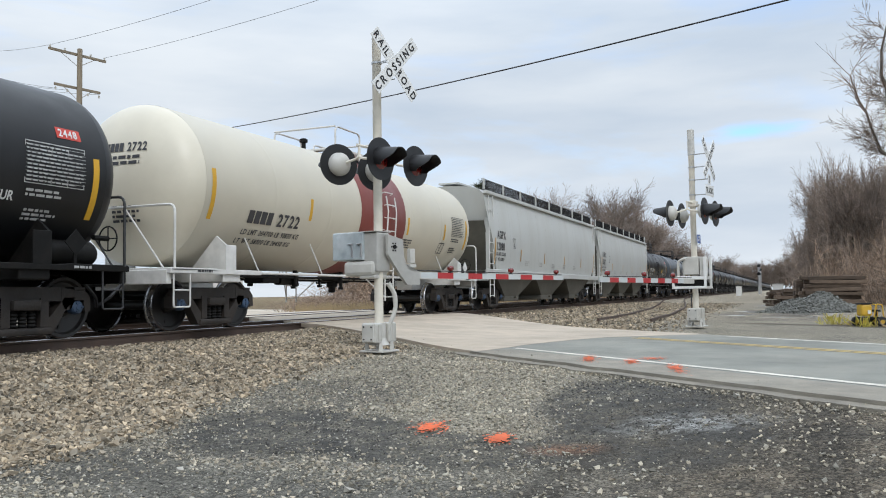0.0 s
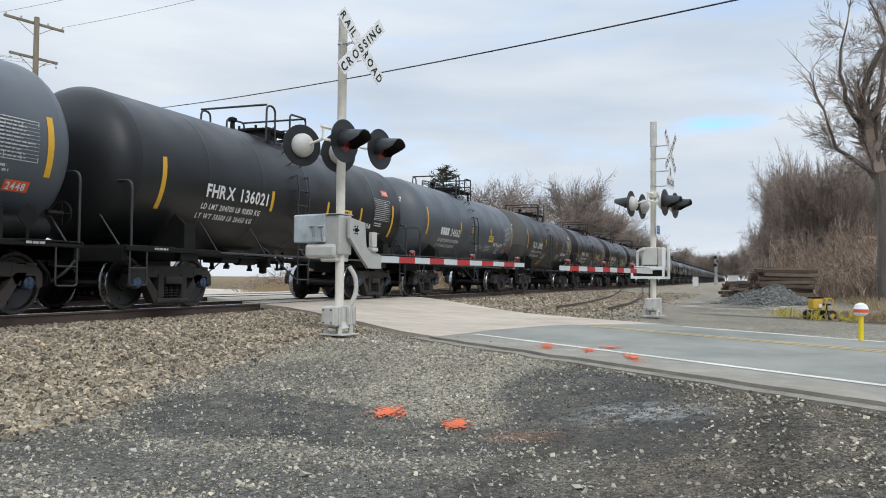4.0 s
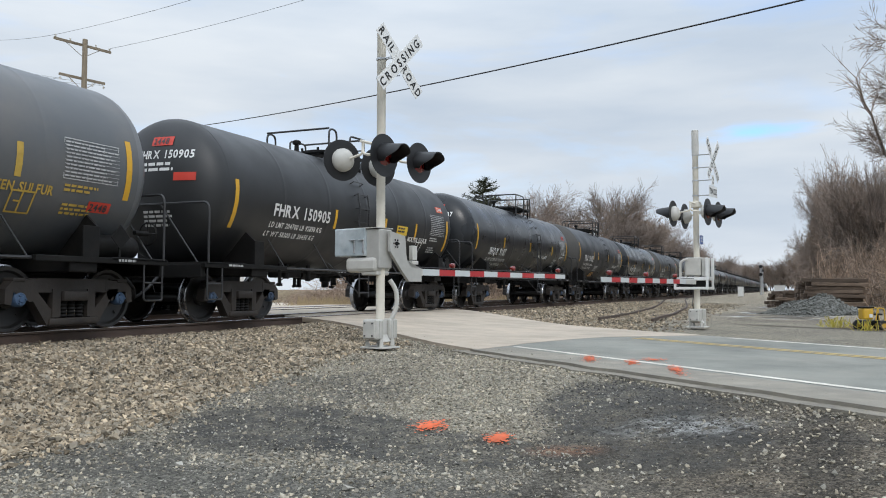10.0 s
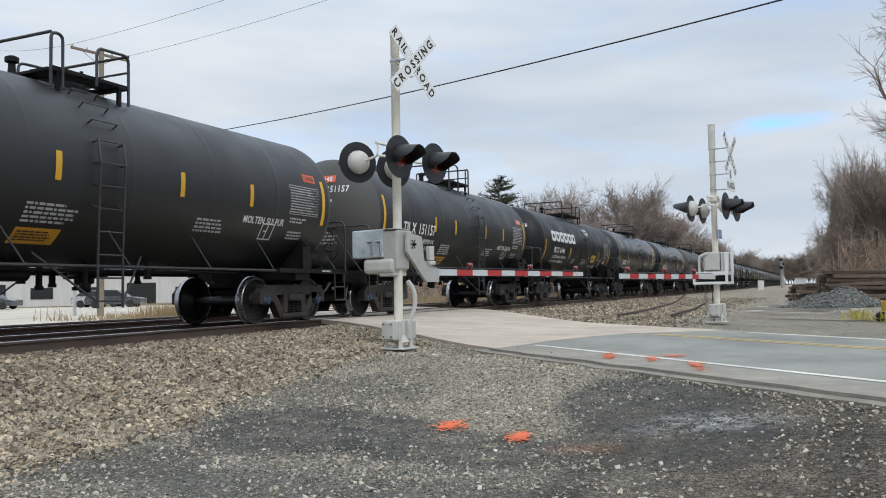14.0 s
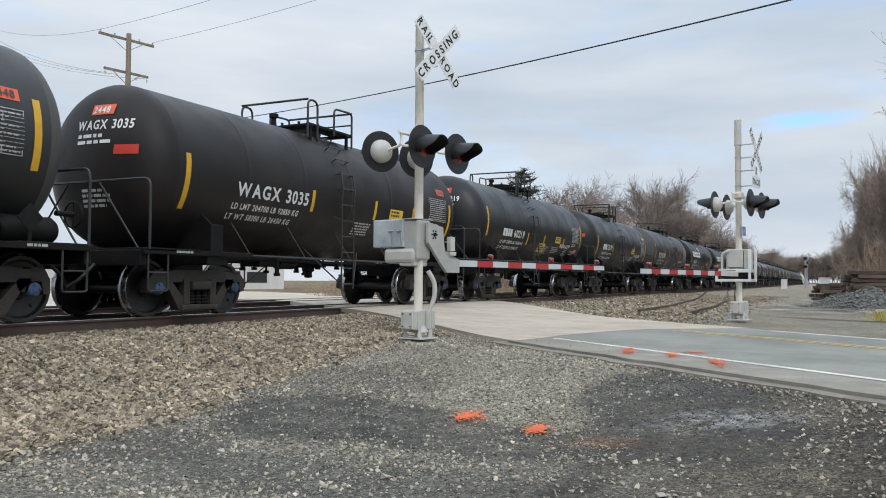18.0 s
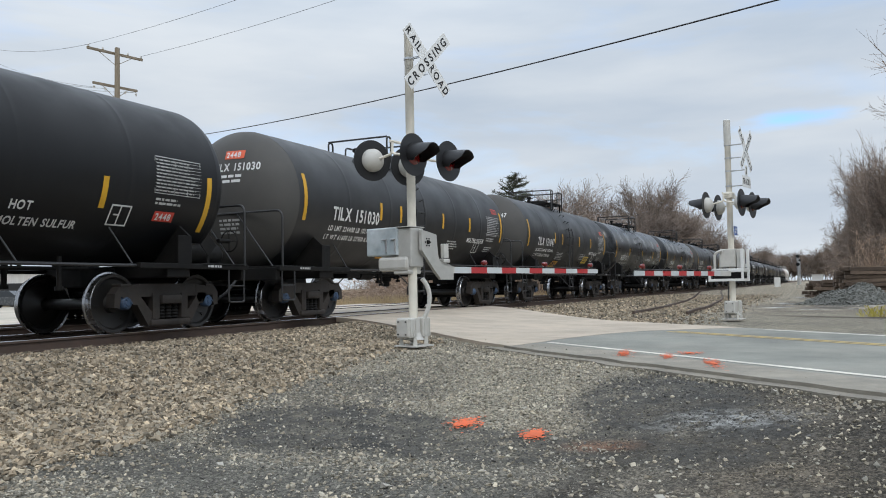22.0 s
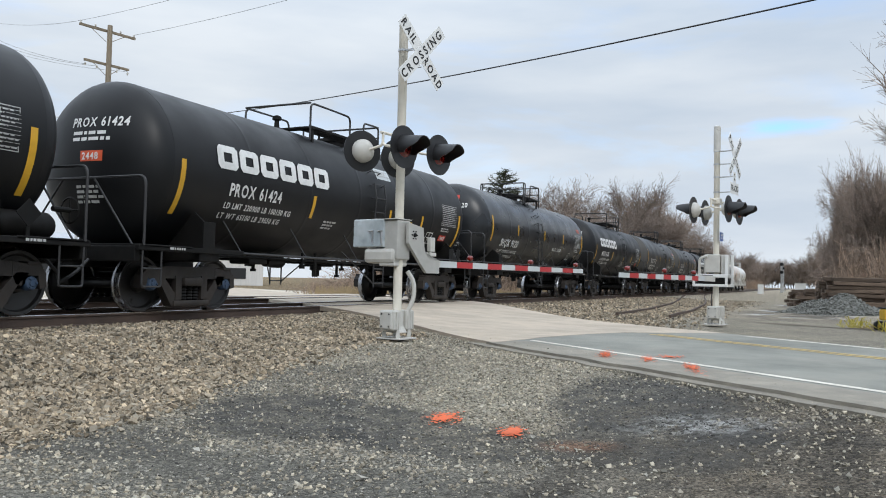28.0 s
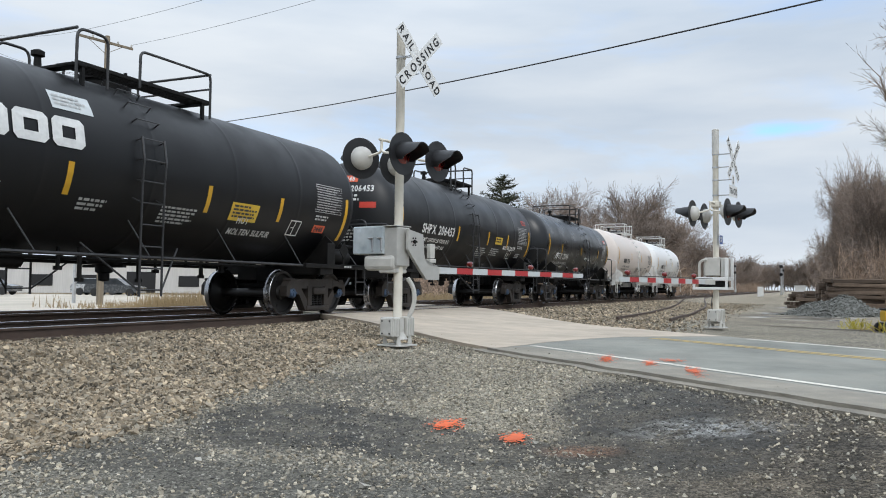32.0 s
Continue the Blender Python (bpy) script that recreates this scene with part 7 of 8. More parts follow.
# dry grass tufts: beyond the tracks and by the woods, joined as they cannot be counted
rng = random.Random(41)
st = Sticks()
for k in range(19000):
    if k < 14000:
        x, y = -20.3 - abs(rng.gauss(0, 3.0)), 23.5 + 55 * rng.random() ** 1.4
        if on_road(x, y, 0.4):
            continue
        h = rng.uniform(0.2, 0.6) * (1.3 if noise.noise(Vector((x * 0.3, y * 0.3, 0))) > 0 else 0.7)
    elif k < 18200:
        x, y = rng.uniform(4.2, 10), rng.uniform(21, 40)
        h = rng.uniform(0.1, 0.4)
    else:
        x, y = rng.gauss(2.6, 0.5), rng.gauss(21.3, 0.35)
        h = rng.uniform(0.08, 0.25)
    p = Vector((x, y, zg(x, y)))
    st.stick(p, p + Vector((rng.gauss(0, 0.12), rng.gauss(0, 0.12), h)), 0.024, 0.004, 3)
gr = mesh_from("dry_grass", st.V, st.F, DRYGRASS)
tagged(gr, "tan dry grass along the tracks", "grass", kind="stuff")

# ---- ballast and loose gravel: real stones, joined past counting ----
STONE = mat("ballast_stone", (0.31, 0.258, 0.185), 0.9, vary=0.3, scale=9, bump=0.3, bscale=60)
GRIT = mat("loose_gravel_stone", (0.36, 0.322, 0.25), 0.9, vary=0.3, scale=9, bump=0.3, bscale=60)
WHITESTONE = mat("white_limestone_chip", (0.38, 0.36, 0.31), 0.85, vary=0.2, scale=12)


def island_vary(m, lo, hi, warm):
    """Every stone its own tint."""
    nt = m.node_tree
    b = nt.nodes["Principled BSDF"]
    src = b.inputs["Base Color"].links[0].from_socket
    geo = nt.nodes.new("ShaderNodeNewGeometry")
    mr = nt.nodes.new("ShaderNodeValToRGB")
    mr.color_ramp.elements[0].color = (lo * 0.95, lo, lo * 1.05, 1)
    mr.color_ramp.elements[1].color = (hi * warm, hi, hi / warm, 1)
    e = mr.color_ramp.elements.new(0.5)
    e.color = (warm, 1.0, 1.0 / warm, 1)
    e = mr.color_ramp.elements.new(0.75)
    e.color = (0.9, 0.95, 1.02, 1)
    nt.links.new(geo.outputs["Random Per Island"], mr.inputs[0])
    mx = nt.nodes.new("ShaderNodeMixRGB")
    mx.blend_type = "MULTIPLY"
    mx.inputs[0].default_value = 1.0
    nt.links.new(src, mx.inputs[1])
    nt.links.new(mr.outputs[0], mx.inputs[2])
    nt.links.new(mx.outputs[0], b.inputs["Base Color"])


island_vary(STONE, 0.24, 1.75, 1.05)
for m_ in (BRUSH, TWIG):
    island_vary(m_, 0.35, 1.6, 1.06)
island_vary(GRIT, 0.35, 1.6, 1.03)
CUBE = np.array([(x, y, z) for z in (-1, 1) for y in (-1, 1) for x in (-1, 1)], float)
CUBE_F = np.array([(0, 2, 3, 1), (4, 5, 7, 6), (0, 1, 5, 4), (2, 6, 7, 3), (0, 4, 6, 2), (1, 3, 7, 5)])


def stones(name, pts, size_lo, size_hi, material, label, seed, flat=0.6, sink=0.25):
    """Angular broken stones resting on the ground, each a skewed and chipped block."""
    rng = np.random.default_rng(seed)
    n = len(pts)
    pts = np.asarray(pts, float)
    sz = size_lo + (size_hi - size_lo) * rng.random((n, 1, 1)) ** 2.2
    shape = np.stack([np.ones(n), rng.uniform(0.55, 1.0, n), rng.uniform(0.4, 0.8, n) * flat / 0.6], 1)[:, None, :]
    V = CUBE[None] * shape * sz * 0.5
    V = V * (1 + rng.normal(0, 0.28, (n, 8, 1))) + rng.normal(0, 0.11, (n, 8, 3)) * sz
    a, b, c = rng.uniform(0, 6.28, n), rng.normal(0, 0.45, n), rng.normal(0, 0.45, n)
    ca, sa, cb, sb, cc, sc = np.cos(a), np.sin(a), np.cos(b), np.sin(b), np.cos(c), np.sin(c)
    Rz = np.zeros((n, 3, 3)); Rz[:, 0, 0] = ca; Rz[:, 0, 1] = -sa; Rz[:, 1, 0] = sa; Rz[:, 1, 1] = ca; Rz[:, 2, 2] = 1
    Rx = np.zeros((n, 3, 3)); Rx[:, 0, 0] = 1; Rx[:, 1, 1] = cb; Rx[:, 1, 2] = -sb; Rx[:, 2, 1] = sb; Rx[:, 2, 2] = cb
    Ry = np.zeros((n, 3, 3)); Ry[:, 0, 0] = cc; Ry[:, 0, 2] = sc; Ry[:, 1, 1] = 1; Ry[:, 2, 0] = -sc; Ry[:, 2, 2] = cc
    V = np.einsum("nij,nkj->nki", Rz @ Rx @ Ry, V)
    lift = -V[:, :, 2].min(1) * (1 - sink * 2)
    V += pts[:, None, :]
    V[:, :, 2] += lift[:, None]
    F = (CUBE_F[None] + 8 * np.arange(n)[:, None, None]).reshape(-1, 4)
    me = bpy.data.meshes.new(name)
    me.from_pydata(V.reshape(-1, 3).tolist(), [], F.tolist())
    me.materials.append(material)
    return tagged(new(name, me), label, "gravel", kind="stuff")


rng = random.Random(61)
P = []
while len(P) < 78000:
    # thicker towards the near end of the bank, where the camera sees each stone
    y = 3.2 + 13.5 * rng.random() ** 1.5
    x = rng.uniform(-9.75, -5.0)
    if x > -5.75 - 0.02 * (y - 9) + rng.gauss(0, 0.22) + 0.35 * math.exp(-(y - 5.5) ** 2) or on_road(x, y, -0.1):
        continue
    if x < -9.22 and abs(y / 0.51 - round(y / 0.51)) < 0.27 and rng.random() < 0.88:
        continue  # the ends of the ties lie bare
    P.append((x, y, ground_z(x, y)))
stones("ballast_stones", P, 0.018, 0.05, STONE, "pale broken ballast stones on the track shoulder", 3)
P = []
while len(P) < 17000:
    y = 16 + 40 * rng.random() ** 1.7
    x = rng.uniform(-9.75, -1.6)
    if on_road(x, y, -0.1) or rng.random() < smooth01(-5.5, -1.8, x):
        continue
    P.append((x, y, ground_z(x, y)))
stones("ballast_stones", P, 0.03, 0.075, STONE, "pale broken ballast stones past the crossing", 4)


def dark_at(x, y):
    """How far a place lies inside the oily patch."""
    w = 0.3 * noise.noise(Vector((x * 1.1, y * 1.1, 2)))
    return max(amt * (1 - smooth01(0.75, 1.2, math.hypot((x - cx) / rx, (y - cy) / ry) + w)) for cx, cy, rx, ry, turn, amt in OILY)


P = []
while len(P) < 33000:
    y = 3.6 + 8.5 * rng.random() ** 1.25
    x = rng.uniform(-6.6, 4.5)
    if on_road(x, y, -0.35) or rng.random() < 0.93 * dark_at(x, y) or (x > -1.6 and y < 8.4 and rng.random() < 0.72):
        continue
    if noise.noise(Vector((x * 0.8, y * 0.8, 7))) < rng.uniform(-0.6, 0.2) or (y < 5.4 and rng.random() < 0.45):
        continue
    P.append((x, y, ground_z(x, y)))
stones("gravel_stones", P, 0.008, 0.029, GRIT, "loose grey gravel", 5, flat=0.5, sink=0.35)
DARKGRIT = mat("oily_dark_gravel_stone", (0.098, 0.092, 0.083), 0.75, vary=0.35, scale=9)
island_vary(DARKGRIT, 0.5, 1.7, 1.02)
P = []
while len(P) < 8000:
    y = 3.6 + 5.4 * rng.random()
    x = rng.uniform(-6.0, 0.4)
    if on_road(x, y, -0.35) or rng.random() > dark_at(x, y):
        continue
    P.append((x, y, ground_z(x, y)))
stones("dark_gravel_stones", P, 0.006, 0.019, DARKGRIT, "dark oily gravel", 15, flat=0.5, sink=0.4)
P = []
while len(P) < 3000:
    y = 3.4 + 6.0 * rng.random() ** 1.5
    x = rng.gauss(-2.9, 1.6)
    if on_road(x, y, -0.35) or x > -0.6 or noise.noise(Vector((x * 1.5, y * 1.5, 4))) < rng.uniform(-0.5, 0.35):
        continue
    P.append((x, y, ground_z(x, y)))
stones("white_gravel_chips", P, 0.005, 0.017, WHITESTONE, "scattered white limestone chips", 6, flat=0.5)
P = [(-1.9, 5.95, 0), (-0.4, 7.3, 0), (-4.7, 9.4, 0), (-2.6, 4.6, 0), (-4.05, 4.7, 0), (-0.9, 4.8, 0)]
for k, (x, y, _) in enumerate(P):
    stones("loose_stone", [(x, y, ground_z(x, y))], 0.045, 0.05, WHITESTONE, "single pale stone on the gravel", 20 + k)

# loose stones that have crept over the edge of the paving
P = []
while len(P) < 6500:
    u = rng.uniform(-5.2, 12)
    v = -0.96 + rng.gauss(0, 0.15)
    p = ROAD_O + ROAD_E * u + ROAD_N * v
    P.append((p.x, p.y, max(ground_z(p.x, p.y), road_z(p.x) - 0.05) if v < -0.6 else road_z(p.x)))
stones("edge_stones", P, 0.008, 0.026, GRIT, "loose gravel along the edge of the paving", 31, flat=0.5, sink=0.3)

# ---- sprayed orange marks ----
def splat(x, y, rx, ry, turn, n, seed, z_fn):
    """A sprayed mark: many small overlapping flecks that follow the ground."""
    rg = random.Random(seed)
    V, F = [], []
    for k in range(n):
        a, d = rg.uniform(0, 6.283), abs(rg.gauss(0, 0.45))
        u, v = math.cos(a) * d * rx, math.sin(a) * d * ry
        px = x + u * math.cos(turn) - v * math.sin(turn)
        py = y + u * math.sin(turn) + v * math.cos(turn)
        r = rg.uniform(0.006, 0.024) * (1.2 - min(1, d) * 0.6)
        b = len(V)
        for j in range(6):
            q = j * 1.047 + a
            X, Y = px + r * rg.uniform(0.7, 1.2) * math.cos(q), py + r * rg.uniform(0.7, 1.2) * math.sin(q)
            V.append((X, Y, z_fn(X, Y) + 0.006 + k * 0.00003))
        F.append(tuple(range(b, b + 6)))
    return tagged(mesh_from("paint_mark", V, F, PAINTORANGE), "sprayed orange marking paint on the ground", "paint mark", "orange paint marks", kind="stuff")


splat(-2.78, 6.29, 0.2, 0.3, 0.25, 230, 1, lambda x, y: ground_z(x, y) + 0.012)
splat(-2.08, 6.05, 0.15, 0.22, 0.2, 230, 2, lambda x, y: ground_z(x, y) + 0.012)
for k, (u, v, rx, ry, n) in enumerate(((2.42, -0.32, 0.13, 0.85, 300), (3.05, -0.16, 0.13, 0.55, 200), (2.85, 0.34, 0.26, 0.4, 120), (4.0, -0.34, 0.13, 0.75, 260))):
    x, y = road_pt(u, v)
    splat(x, y, rx, ry, 0.2, n, 5 + k, lambda x, y: road_z(x) + 0.002)

# ---- beside the lane: tie pile, gravel heap, machine, marker post, signals, hut ----
OLDTIE = mat("old_grey_brown_tie", (0.13, 0.095, 0.07), 0.9, vary=0.4, scale=8, stretch=(1, 6, 6), bump=0.4, bscale=25, rand=0.4)
bm = bmesh.new()
box(bm, (0, 0, 0), (2.6, 0.22, 0.17), bevel=0.015)
ot = obj("old_tie", bm, OLDTIE)
rg = random.Random(4)


def tie_pile(x, y, turn, rows, cols, label):
    p = thing("tie_pile", pose(x, y, zg(x, y), 0, 0, turn), label, "tie pile")
    for k in range(rows):
        for j in range(cols if k < rows - 1 else max(2, cols - 3)):
            o = new("old_tie", ot.data)
            o.parent = p
            o.matrix_local = pose(rg.uniform(-0.25, 0.25), j * 0.3 + rg.uniform(-0.05, 0.05), 0.12 + k * 0.185, rg.uniform(-4, 4), rg.uniform(-2, 2), rg.uniform(-5, 5))
    return p


tie_pile(2.2, 43.3, 14, 8, 6, "stack of old weathered railroad ties beside the lane")
tie_pile(0.9, 46.8, 24, 5, 6, "low stack of old weathered railroad ties")
bpy.data.objects.remove(ot)
P = []
rg = random.Random(8)
HEAP = mat("grey_gravel_heap_stone", (0.15, 0.15, 0.135), 0.9, vary=0.3, scale=6)
bm = bmesh.new()
bmesh.ops.create_grid(bm, x_segments=30, y_segments=30, size=1.0)
for v in bm.verts:
    r = v.co.length
    h = max(0.0, 1 - r) * 0.85 * (1 + 0.35 * noise.noise(v.co * 3))
    v.co = Vector((v.co.x * 2.3, v.co.y * 2.0, h - 0.1))
hp = tagged(obj("gravel_mound", bm, HEAP), "heap of grey-green gravel", "gravel heap")
hp.location = (1.1, 33.5, zg(1.1, 33.5))
for k in range(3500):
    a, d = rg.uniform(0, 6.283), math.sqrt(rg.random())
    x, y = math.cos(a) * d, math.sin(a) * d
    h = max(0.0, 1 - d) * 0.85 * (1 + 0.35 * noise.noise(Vector((x, y, 0)) * 3))
    P.append((x * 2.3, y * 2.0, h - 0.1))
st_ = stones("heap_stones", P, 0.04, 0.11, HEAP, "grey-green gravel stones on the heap", 9)
st_.location = hp.location

MACHYEL = mat("faded_machine_yellow", (0.6, 0.36, 0.03), 0.5, vary=0.15, scale=6, dirt=(0.2, 0.14, 0.06), dirt_amt=0.4)
RUBBER = mat("black_rubber", (0.02, 0.02, 0.02), 0.8, vary=0.2)


def yellow_machine(m):
    t = thing("track_machine", m, "small faded yellow wheeled machine by the lane", "machine")
    bm = bmesh.new()
    box(bm, (0, 0, 0.2), (0.46, 0.3, 0.06), bevel=0.01)
    part("chassis", bm, UNDER, t)
    bm = bmesh.new()
    box(bm, (-0.1, 0, 0.38), (0.24, 0.28, 0.26), bevel=0.04)
    part("hood", bm, MACHYEL, t, "faded yellow engine hood")
    bm = bmesh.new()
    box(bm, (-0.1, 0, 0.53), (0.26, 0.3, 0.03), bevel=0.01)
    part("hood_top", bm, UNDER, t)
    bm = bmesh.new()
    for s in (-1, 1):
        pipe(bm, bend([(0.05, s * 0.14, 0.22), (0.1, s * 0.14, 0.52), (0.24, s * 0.14, 0.5), (0.26, s * 0.14, 0.22)], 0.04), 0.014, 6)
    part("frame", bm, MACHYEL, t)
    bm = bmesh.new()
    tube(bm, (0.16, 0, 0.22), (0.16, 0, 0.36), 0.02)
    box(bm, (0.16, 0, 0.37), (0.14, 0.18, 0.04), bevel=0.015)
    part("seat", bm, RUBBER, t)
    bm = bmesh.new()
    box(bm, (-0.06, -0.16, 0.34), (0.07, 0.005, 0.08))
    part("notice", bm, SIGNWHITE, t, "small white notice plate")
    for x in (-0.2, 0.2):
        for s in (-1, 1):
            bm = bmesh.new()
            lathe(bm, [(0.05, -0.04), (0.11, -0.035), (0.12, 0.0), (0.11, 0.035), (0.05, 0.04)], pose(x, s * 0.18, 0.12) @ TURN_Y, seg=16)
            w = part("wheel", fixn(bm), RUBBER, t)
            bm = bmesh.new()
            tube(bm, (x, s * 0.18 - 0.045, 0.12), (x, s * 0.18 + 0.045, 0.12), 0.05, 10)
            part("hub", bm, MACHYEL, w)
    return t


yellow_machine(pose(1.76, 20.9, zg(1.76, 20.9) + 0.03, 0, 0, 20) @ Matrix.Diagonal((1, 1, 1, 1)))
mp_ = thing("marker_post", pose(1.67, 13.3, zg(1.67, 13.3) + 0.05), "yellow buried-line marker post with white and orange cap", "marker post")
bm = bmesh.new()
lathe(bm, [(0.036, 0), (0.036, 0.42), (0.03, 0.43)], seg=12)
part("post", bm, mat("marker_yellow", (0.75, 0.55, 0.02), 0.4, vary=0.08), mp_)
bm = bmesh.new()
lathe(bm, [(0.06, 0.42), (0.1, 0.46), (0.105, 0.52), (0.08, 0.58), (0.03, 0.61), (0, 0.615)], seg=18)
cap_ = part("cap", bm, SIGNWHITE, mp_, "white marker cap")
bm = bmesh.new()
lathe(bm, [(0.101, 0.47), (0.106, 0.475), (0.108, 0.515), (0.106, 0.52)], seg=18, close=False)
part("band", bm, ORANGEP, cap_, "orange band")


def weeds(x, y, seed):
    rg = random.Random(seed)
    s = Sticks()
    for k in range(26):
        p = Vector((rg.gauss(0, 0.09), rg.gauss(0, 0.07), 0))
        s.stick(p, p + Vector((rg.gauss(0, 0.1), rg.gauss(0, 0.1), rg.uniform(0.08, 0.3))), 0.004, 0.011, 3)
    o = mesh_from("weed_clump", s.V, s.F, mat("yellow_weed", (0.5, 0.42, 0.06), 0.8, vary=0.3))
    o.location = (x, y, zg(x, y) + 0.03)
    tagged(o, "yellow-green weeds beside the lane", "weeds", "roadside weeds", kind="stuff")


for k, (x, y) in enumerate(((0.95, 22.0), (1.15, 21.6), (1.6, 20.3), (2.25, 20.2))):
    weeds(x, y, k)


def block_signal(x, y, top, heads, label):
    t = thing("track_signal", pose(x, y, -0.4), label, "track signal", "track signals")
    bm = bmesh.new()
    lathe(bm, [(0.12, 0), (0.1, top)], seg=10)
    part("post", bm, ALU, t)
    bm = bmesh.new()
    box(bm, (0, 0.25, 0.7), (0.5, 0.5, 1.3), bevel=0.03)
    part("case", bm, BOXPAINT, t)
    bm = bmesh.new()
    for e in (-0.2, 0.2):
        pipe(bm, [(e, 0.2, 0.3), (e, 0.2, top - 0.3)], 0.025, 5)
    for k in range(int(top / 0.4)):
        tube(bm, (-0.2, 0.2, 0.4 + k * 0.4), (0.2, 0.2, 0.4 + k * 0.4), 0.015, 5)
    part("ladder", bm, ALU, t)
    for z in heads:
        bm = bmesh.new()
        lathe(bm, [(0, -0.05), (0.32, -0.05), (0.32, 0.0), (0, 0.0)], pose(0, -0.2, z) @ TURN_Y, seg=24)
        h = part("signal_head", fixn(bm), LAMPBLACK, t, "black round signal head")
        bm = bmesh.new()
        for dz in (-0.22, 0.0, 0.22):
            tube(bm, (0, -0.28, z + dz), (0, -0.55, z + dz), 0.1, 10)
        part("lamp_hood", bm, LAMPBLACK, h)


block_signal(-4.3, 163, 5.9, (5.4, 3.9), "two-headed track signal on a ladder mast")
block_signal(-18.2, 240, 8.3, (7.6, 5.8), "tall two-headed track signal beyond the tracks")
block_signal(-5.2, 210, 6.2, (5.7,), "single track signal far down the line")
hut = thing("relay_hut", pose(-1.0, 150, -0.4), "small white relay hut beside the lane", "hut")
bm = bmesh.new()
box(bm, (0, 0, 0.95), (1.7, 2.0, 1.7), bevel=0.03)
part("wall", bm, SIGNWHITE, hut)
bm = bmesh.new()
box(bm, (0, 0, 1.84), (1.9, 2.2, 0.12), bevel=0.02)
part("roof", bm, BOXPAINT, hut)
for k, (x, y) in enumerate(((-5.9, 120), (-6.1, 128))):
    c = thing("relay_case", pose(x, y, -0.35), "white trackside relay case", "relay case", "relay cases")
    bm = bmesh.new()
    box(bm, (0, 0, 0.7), (0.6, 0.6, 1.3), bevel=0.04)
    part("case", bm, SIGNWHITE, c)
    bm = bmesh.new()
    box(bm, (0, 0, 1.4), (0.7, 0.7, 0.08), bevel=0.02)
    part("lid", bm, BOXPAINT, c)

# siding that curves into the main line on the near side
sid = []


def siding_x(y):
    return -4.25 - 5.6 * smooth01(22, 92, y) * 0.98


for s in (-0.75, 0.75):
    bm = bmesh.new()
    pts = []
    y = 23.5
    while y < 92:
        pts.append((siding_x(y) + s, y, ground_z(siding_x(y) + s, y) + 0.07))
        y += 2.0
    pts2 = [Vector(p) for p in pts]
    for a, b in zip(pts2, pts2[1:]):
        m = Matrix.Translation((a + b) / 2) @ (b - a).to_track_quat("Y", "Z").to_matrix().to_4x4()
        vs = box(bm, (0, 0, 0), (0.065, (b - a).length * 1.01, 0.08))
        bmesh.ops.transform(bm, matrix=m, verts=vs)
    tagged(obj("siding_rail", bm, RAILSTEEL), "rusty siding rail in the gravel", "rail", kind="structure")

# ---- beyond the tracks: parked cars, low buildings, a cone ----


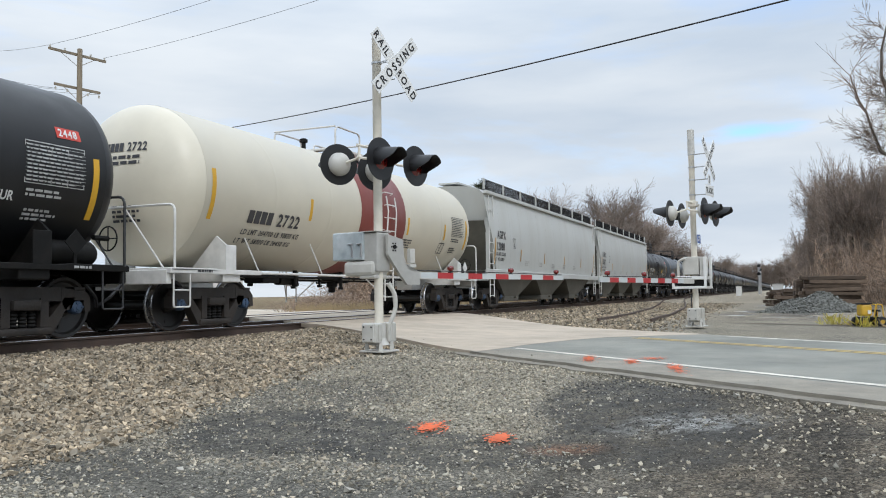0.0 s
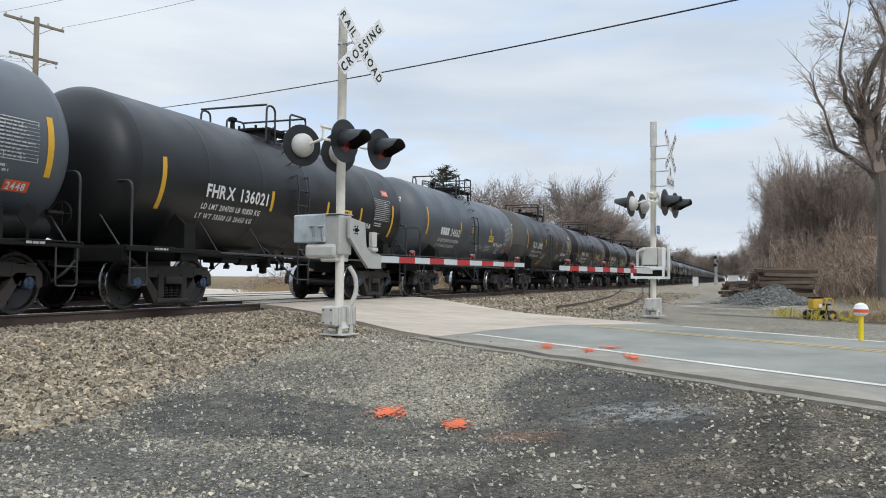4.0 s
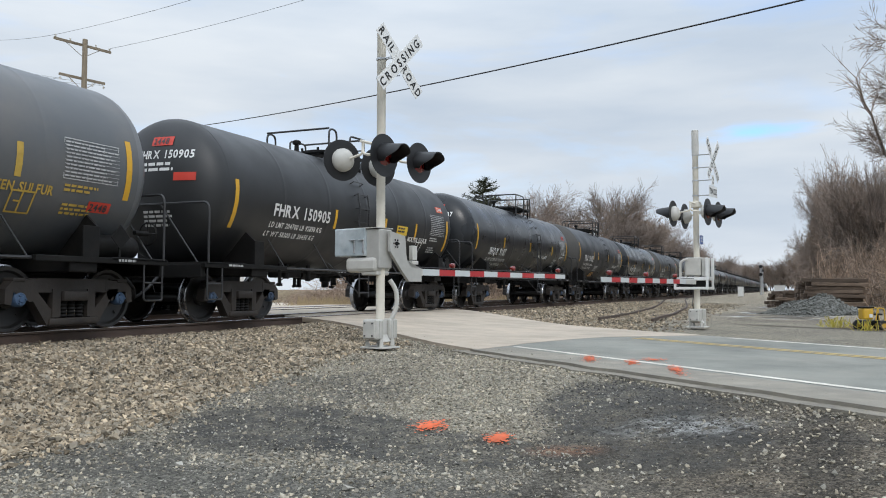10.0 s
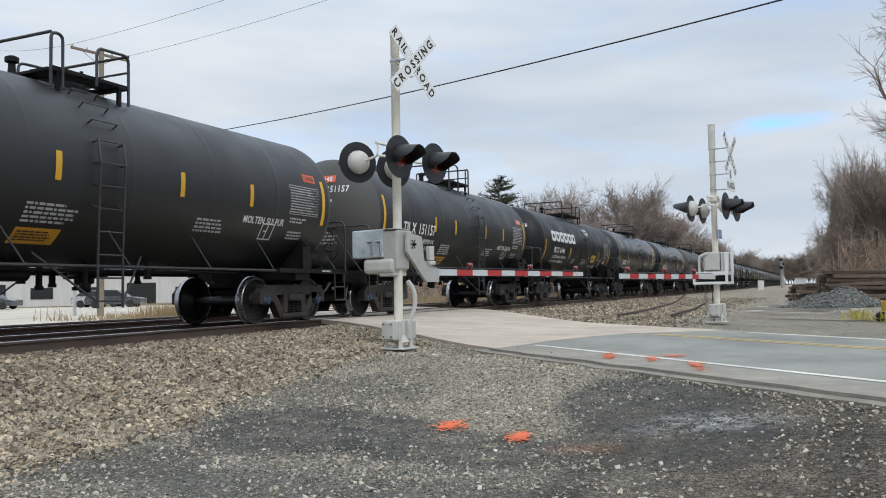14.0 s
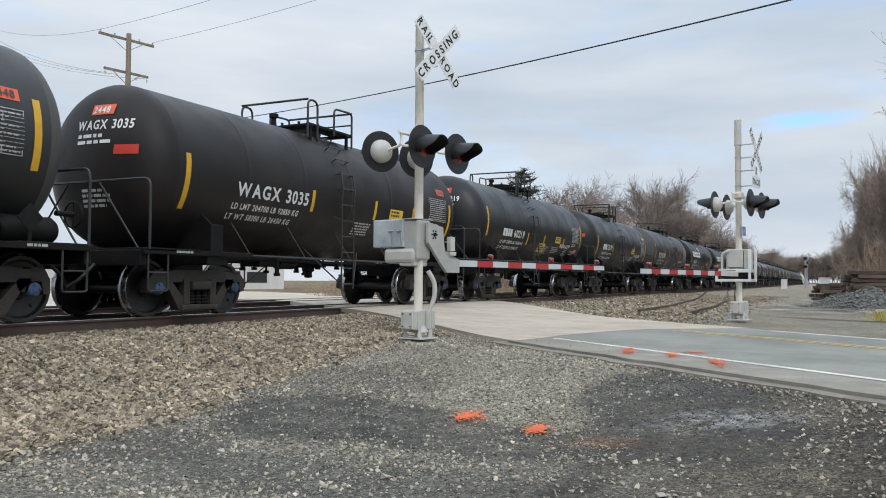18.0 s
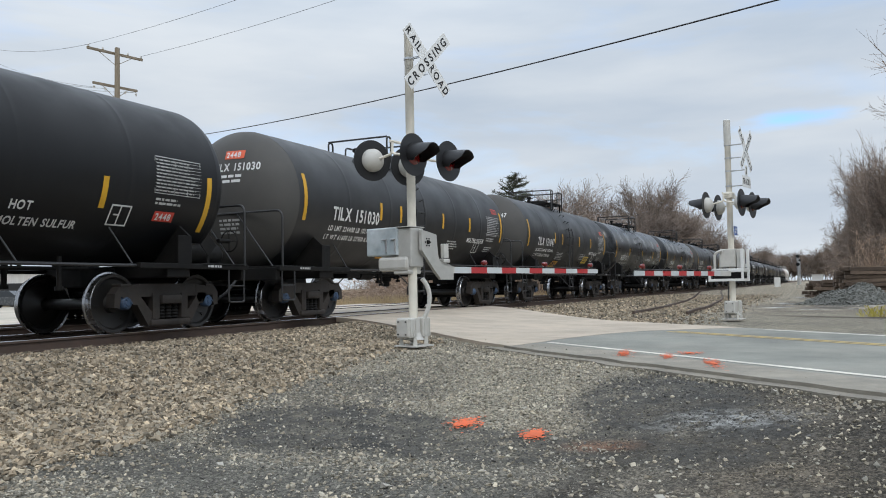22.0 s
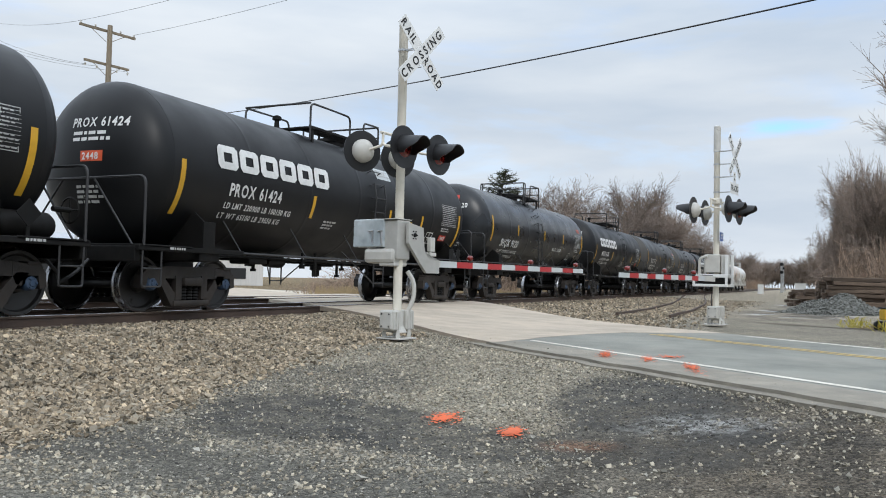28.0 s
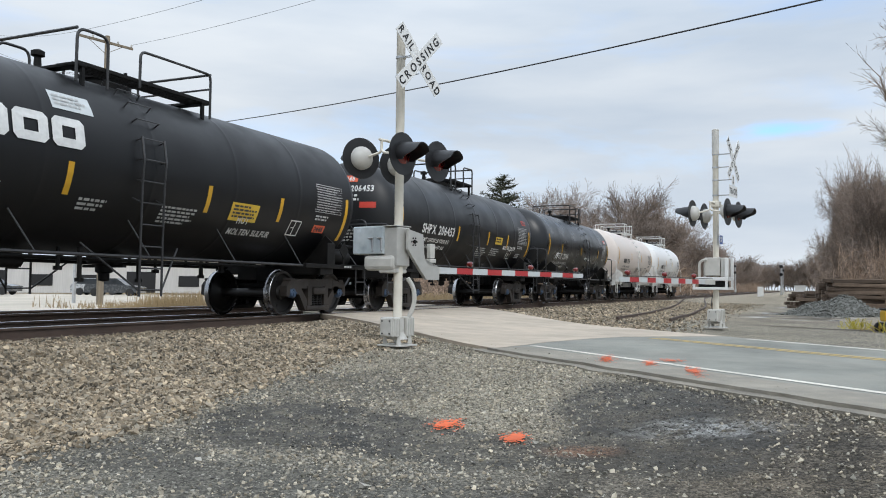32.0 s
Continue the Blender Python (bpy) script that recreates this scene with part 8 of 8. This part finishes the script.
def parked_car(x, y, turn, paint, label):
    t = thing("parked_car", pose(x, y, -0.45, 0, 0, turn), label, "car", "parked cars")
    bm = bmesh.new()
    prism(bm, [(-2.2, 0.3), (2.2, 0.3), (2.25, 0.75), (1.5, 0.88), (0.8, 0.95), (-2.1, 1.0), (-2.25, 0.7)], 1.75)
    part("body", fixn(bm), paint, t)
    bm = bmesh.new()
    prism(bm, [(-1.9, 0.96), (1.0, 0.94), (0.35, 1.42), (-1.3, 1.45)], 1.5)
    part("cabin", fixn(bm), mat("dark_car_glass", (0.02, 0.025, 0.03), 0.1, vary=0.05, spec=0.8), t, "dark glazed cabin")
    bm = bmesh.new()
    prism(bm, [(-1.35, 1.44), (0.36, 1.41), (0.3, 1.47), (-1.25, 1.5)], 1.46)
    part("roof", fixn(bm), paint, t)
    for wx in (-1.4, 1.4):
        for s in (-1, 1):
            bm = bmesh.new()
            lathe(bm, [(0.18, -0.1), (0.31, -0.1), (0.33, -0.06), (0.33, 0.06), (0.31, 0.1), (0.18, 0.1)], pose(wx, s * 0.82, 0.33) @ TURN_Y, seg=18)
            w = part("wheel", fixn(bm), RUBBER, t)
            bm = bmesh.new()
            tube(bm, (wx, s * 0.82 - 0.08, 0.33), (wx, s * 0.82 + 0.08, 0.33), 0.18, 12)
            part("rim", bm, ALU, w)


CARGREY = mat("dark_grey_car_paint", (0.05, 0.055, 0.06), 0.25, vary=0.08, coat=0.6)
CARSILVER = mat("silver_car_paint", (0.4, 0.41, 0.42), 0.28, metal=0.4, vary=0.06, coat=0.5)
for x, y, turn, p, l in ((-52, 50, 28, CARGREY, "dark grey parked car beyond the tracks"), (-57, 53, 28, CARSILVER, "silver parked car beyond the tracks"), (-63, 47, 24, CARGREY, "dark grey parked car before the low building"), (-71, 52, 30, CARSILVER, "silver parked car before the low building")):
    parked_car(x, y, turn, p, l)
PALEWALL = mat("pale_cladding", (0.62, 0.6, 0.57), 0.6, vary=0.12, scale=2.0, stretch=(4, 4, 0.3))
bl_ = thing("low_building", pose(-78, 66, -0.5, 0, 0, 38), "long low pale building beyond the lot", "building")
bm = bmesh.new()
box(bm, (0, 0, 1.9), (46, 12, 3.8))
part("wall", bm, PALEWALL, bl_)
bm = bmesh.new()
prism(bm, [(-6.6, 3.8), (6.6, 3.8), (0, 5.6)], 47, pose(0, 0, 0, 0, 0, 90))
part("roof", fixn(bm), ALU, bl_, "grey sheet roof")
for k in range(9):
    bm = bmesh.new()
    box(bm, (-20 + k * 5, -6.03, 1.4 if k % 3 else 1.2), (2.2 if k % 3 else 3.0, 0.1, 1.2 if k % 3 else 2.4), bevel=0.02)
    part("window" if k % 3 else "door", bm, LAMPBLACK, bl_)
cn = thing("traffic_cone", pose(-21.3, 13.6, -0.3), "orange traffic cone with white collars", "traffic cone")
bm = bmesh.new()
box(bm, (0, 0, 0.02), (0.38, 0.38, 0.04), bevel=0.01)
part("base", bm, RUBBER, cn)
bm = bmesh.new()
lathe(bm, [(0.15, 0.04), (0.03, 0.72), (0, 0.72)], seg=16)
part("cone", bm, PAINTORANGE, cn)
bm = bmesh.new()
lathe(bm, [(0.105, 0.3), (0.08, 0.44)], seg=16, close=False)
part("collar", bm, SIGNWHITE, cn)

motions()
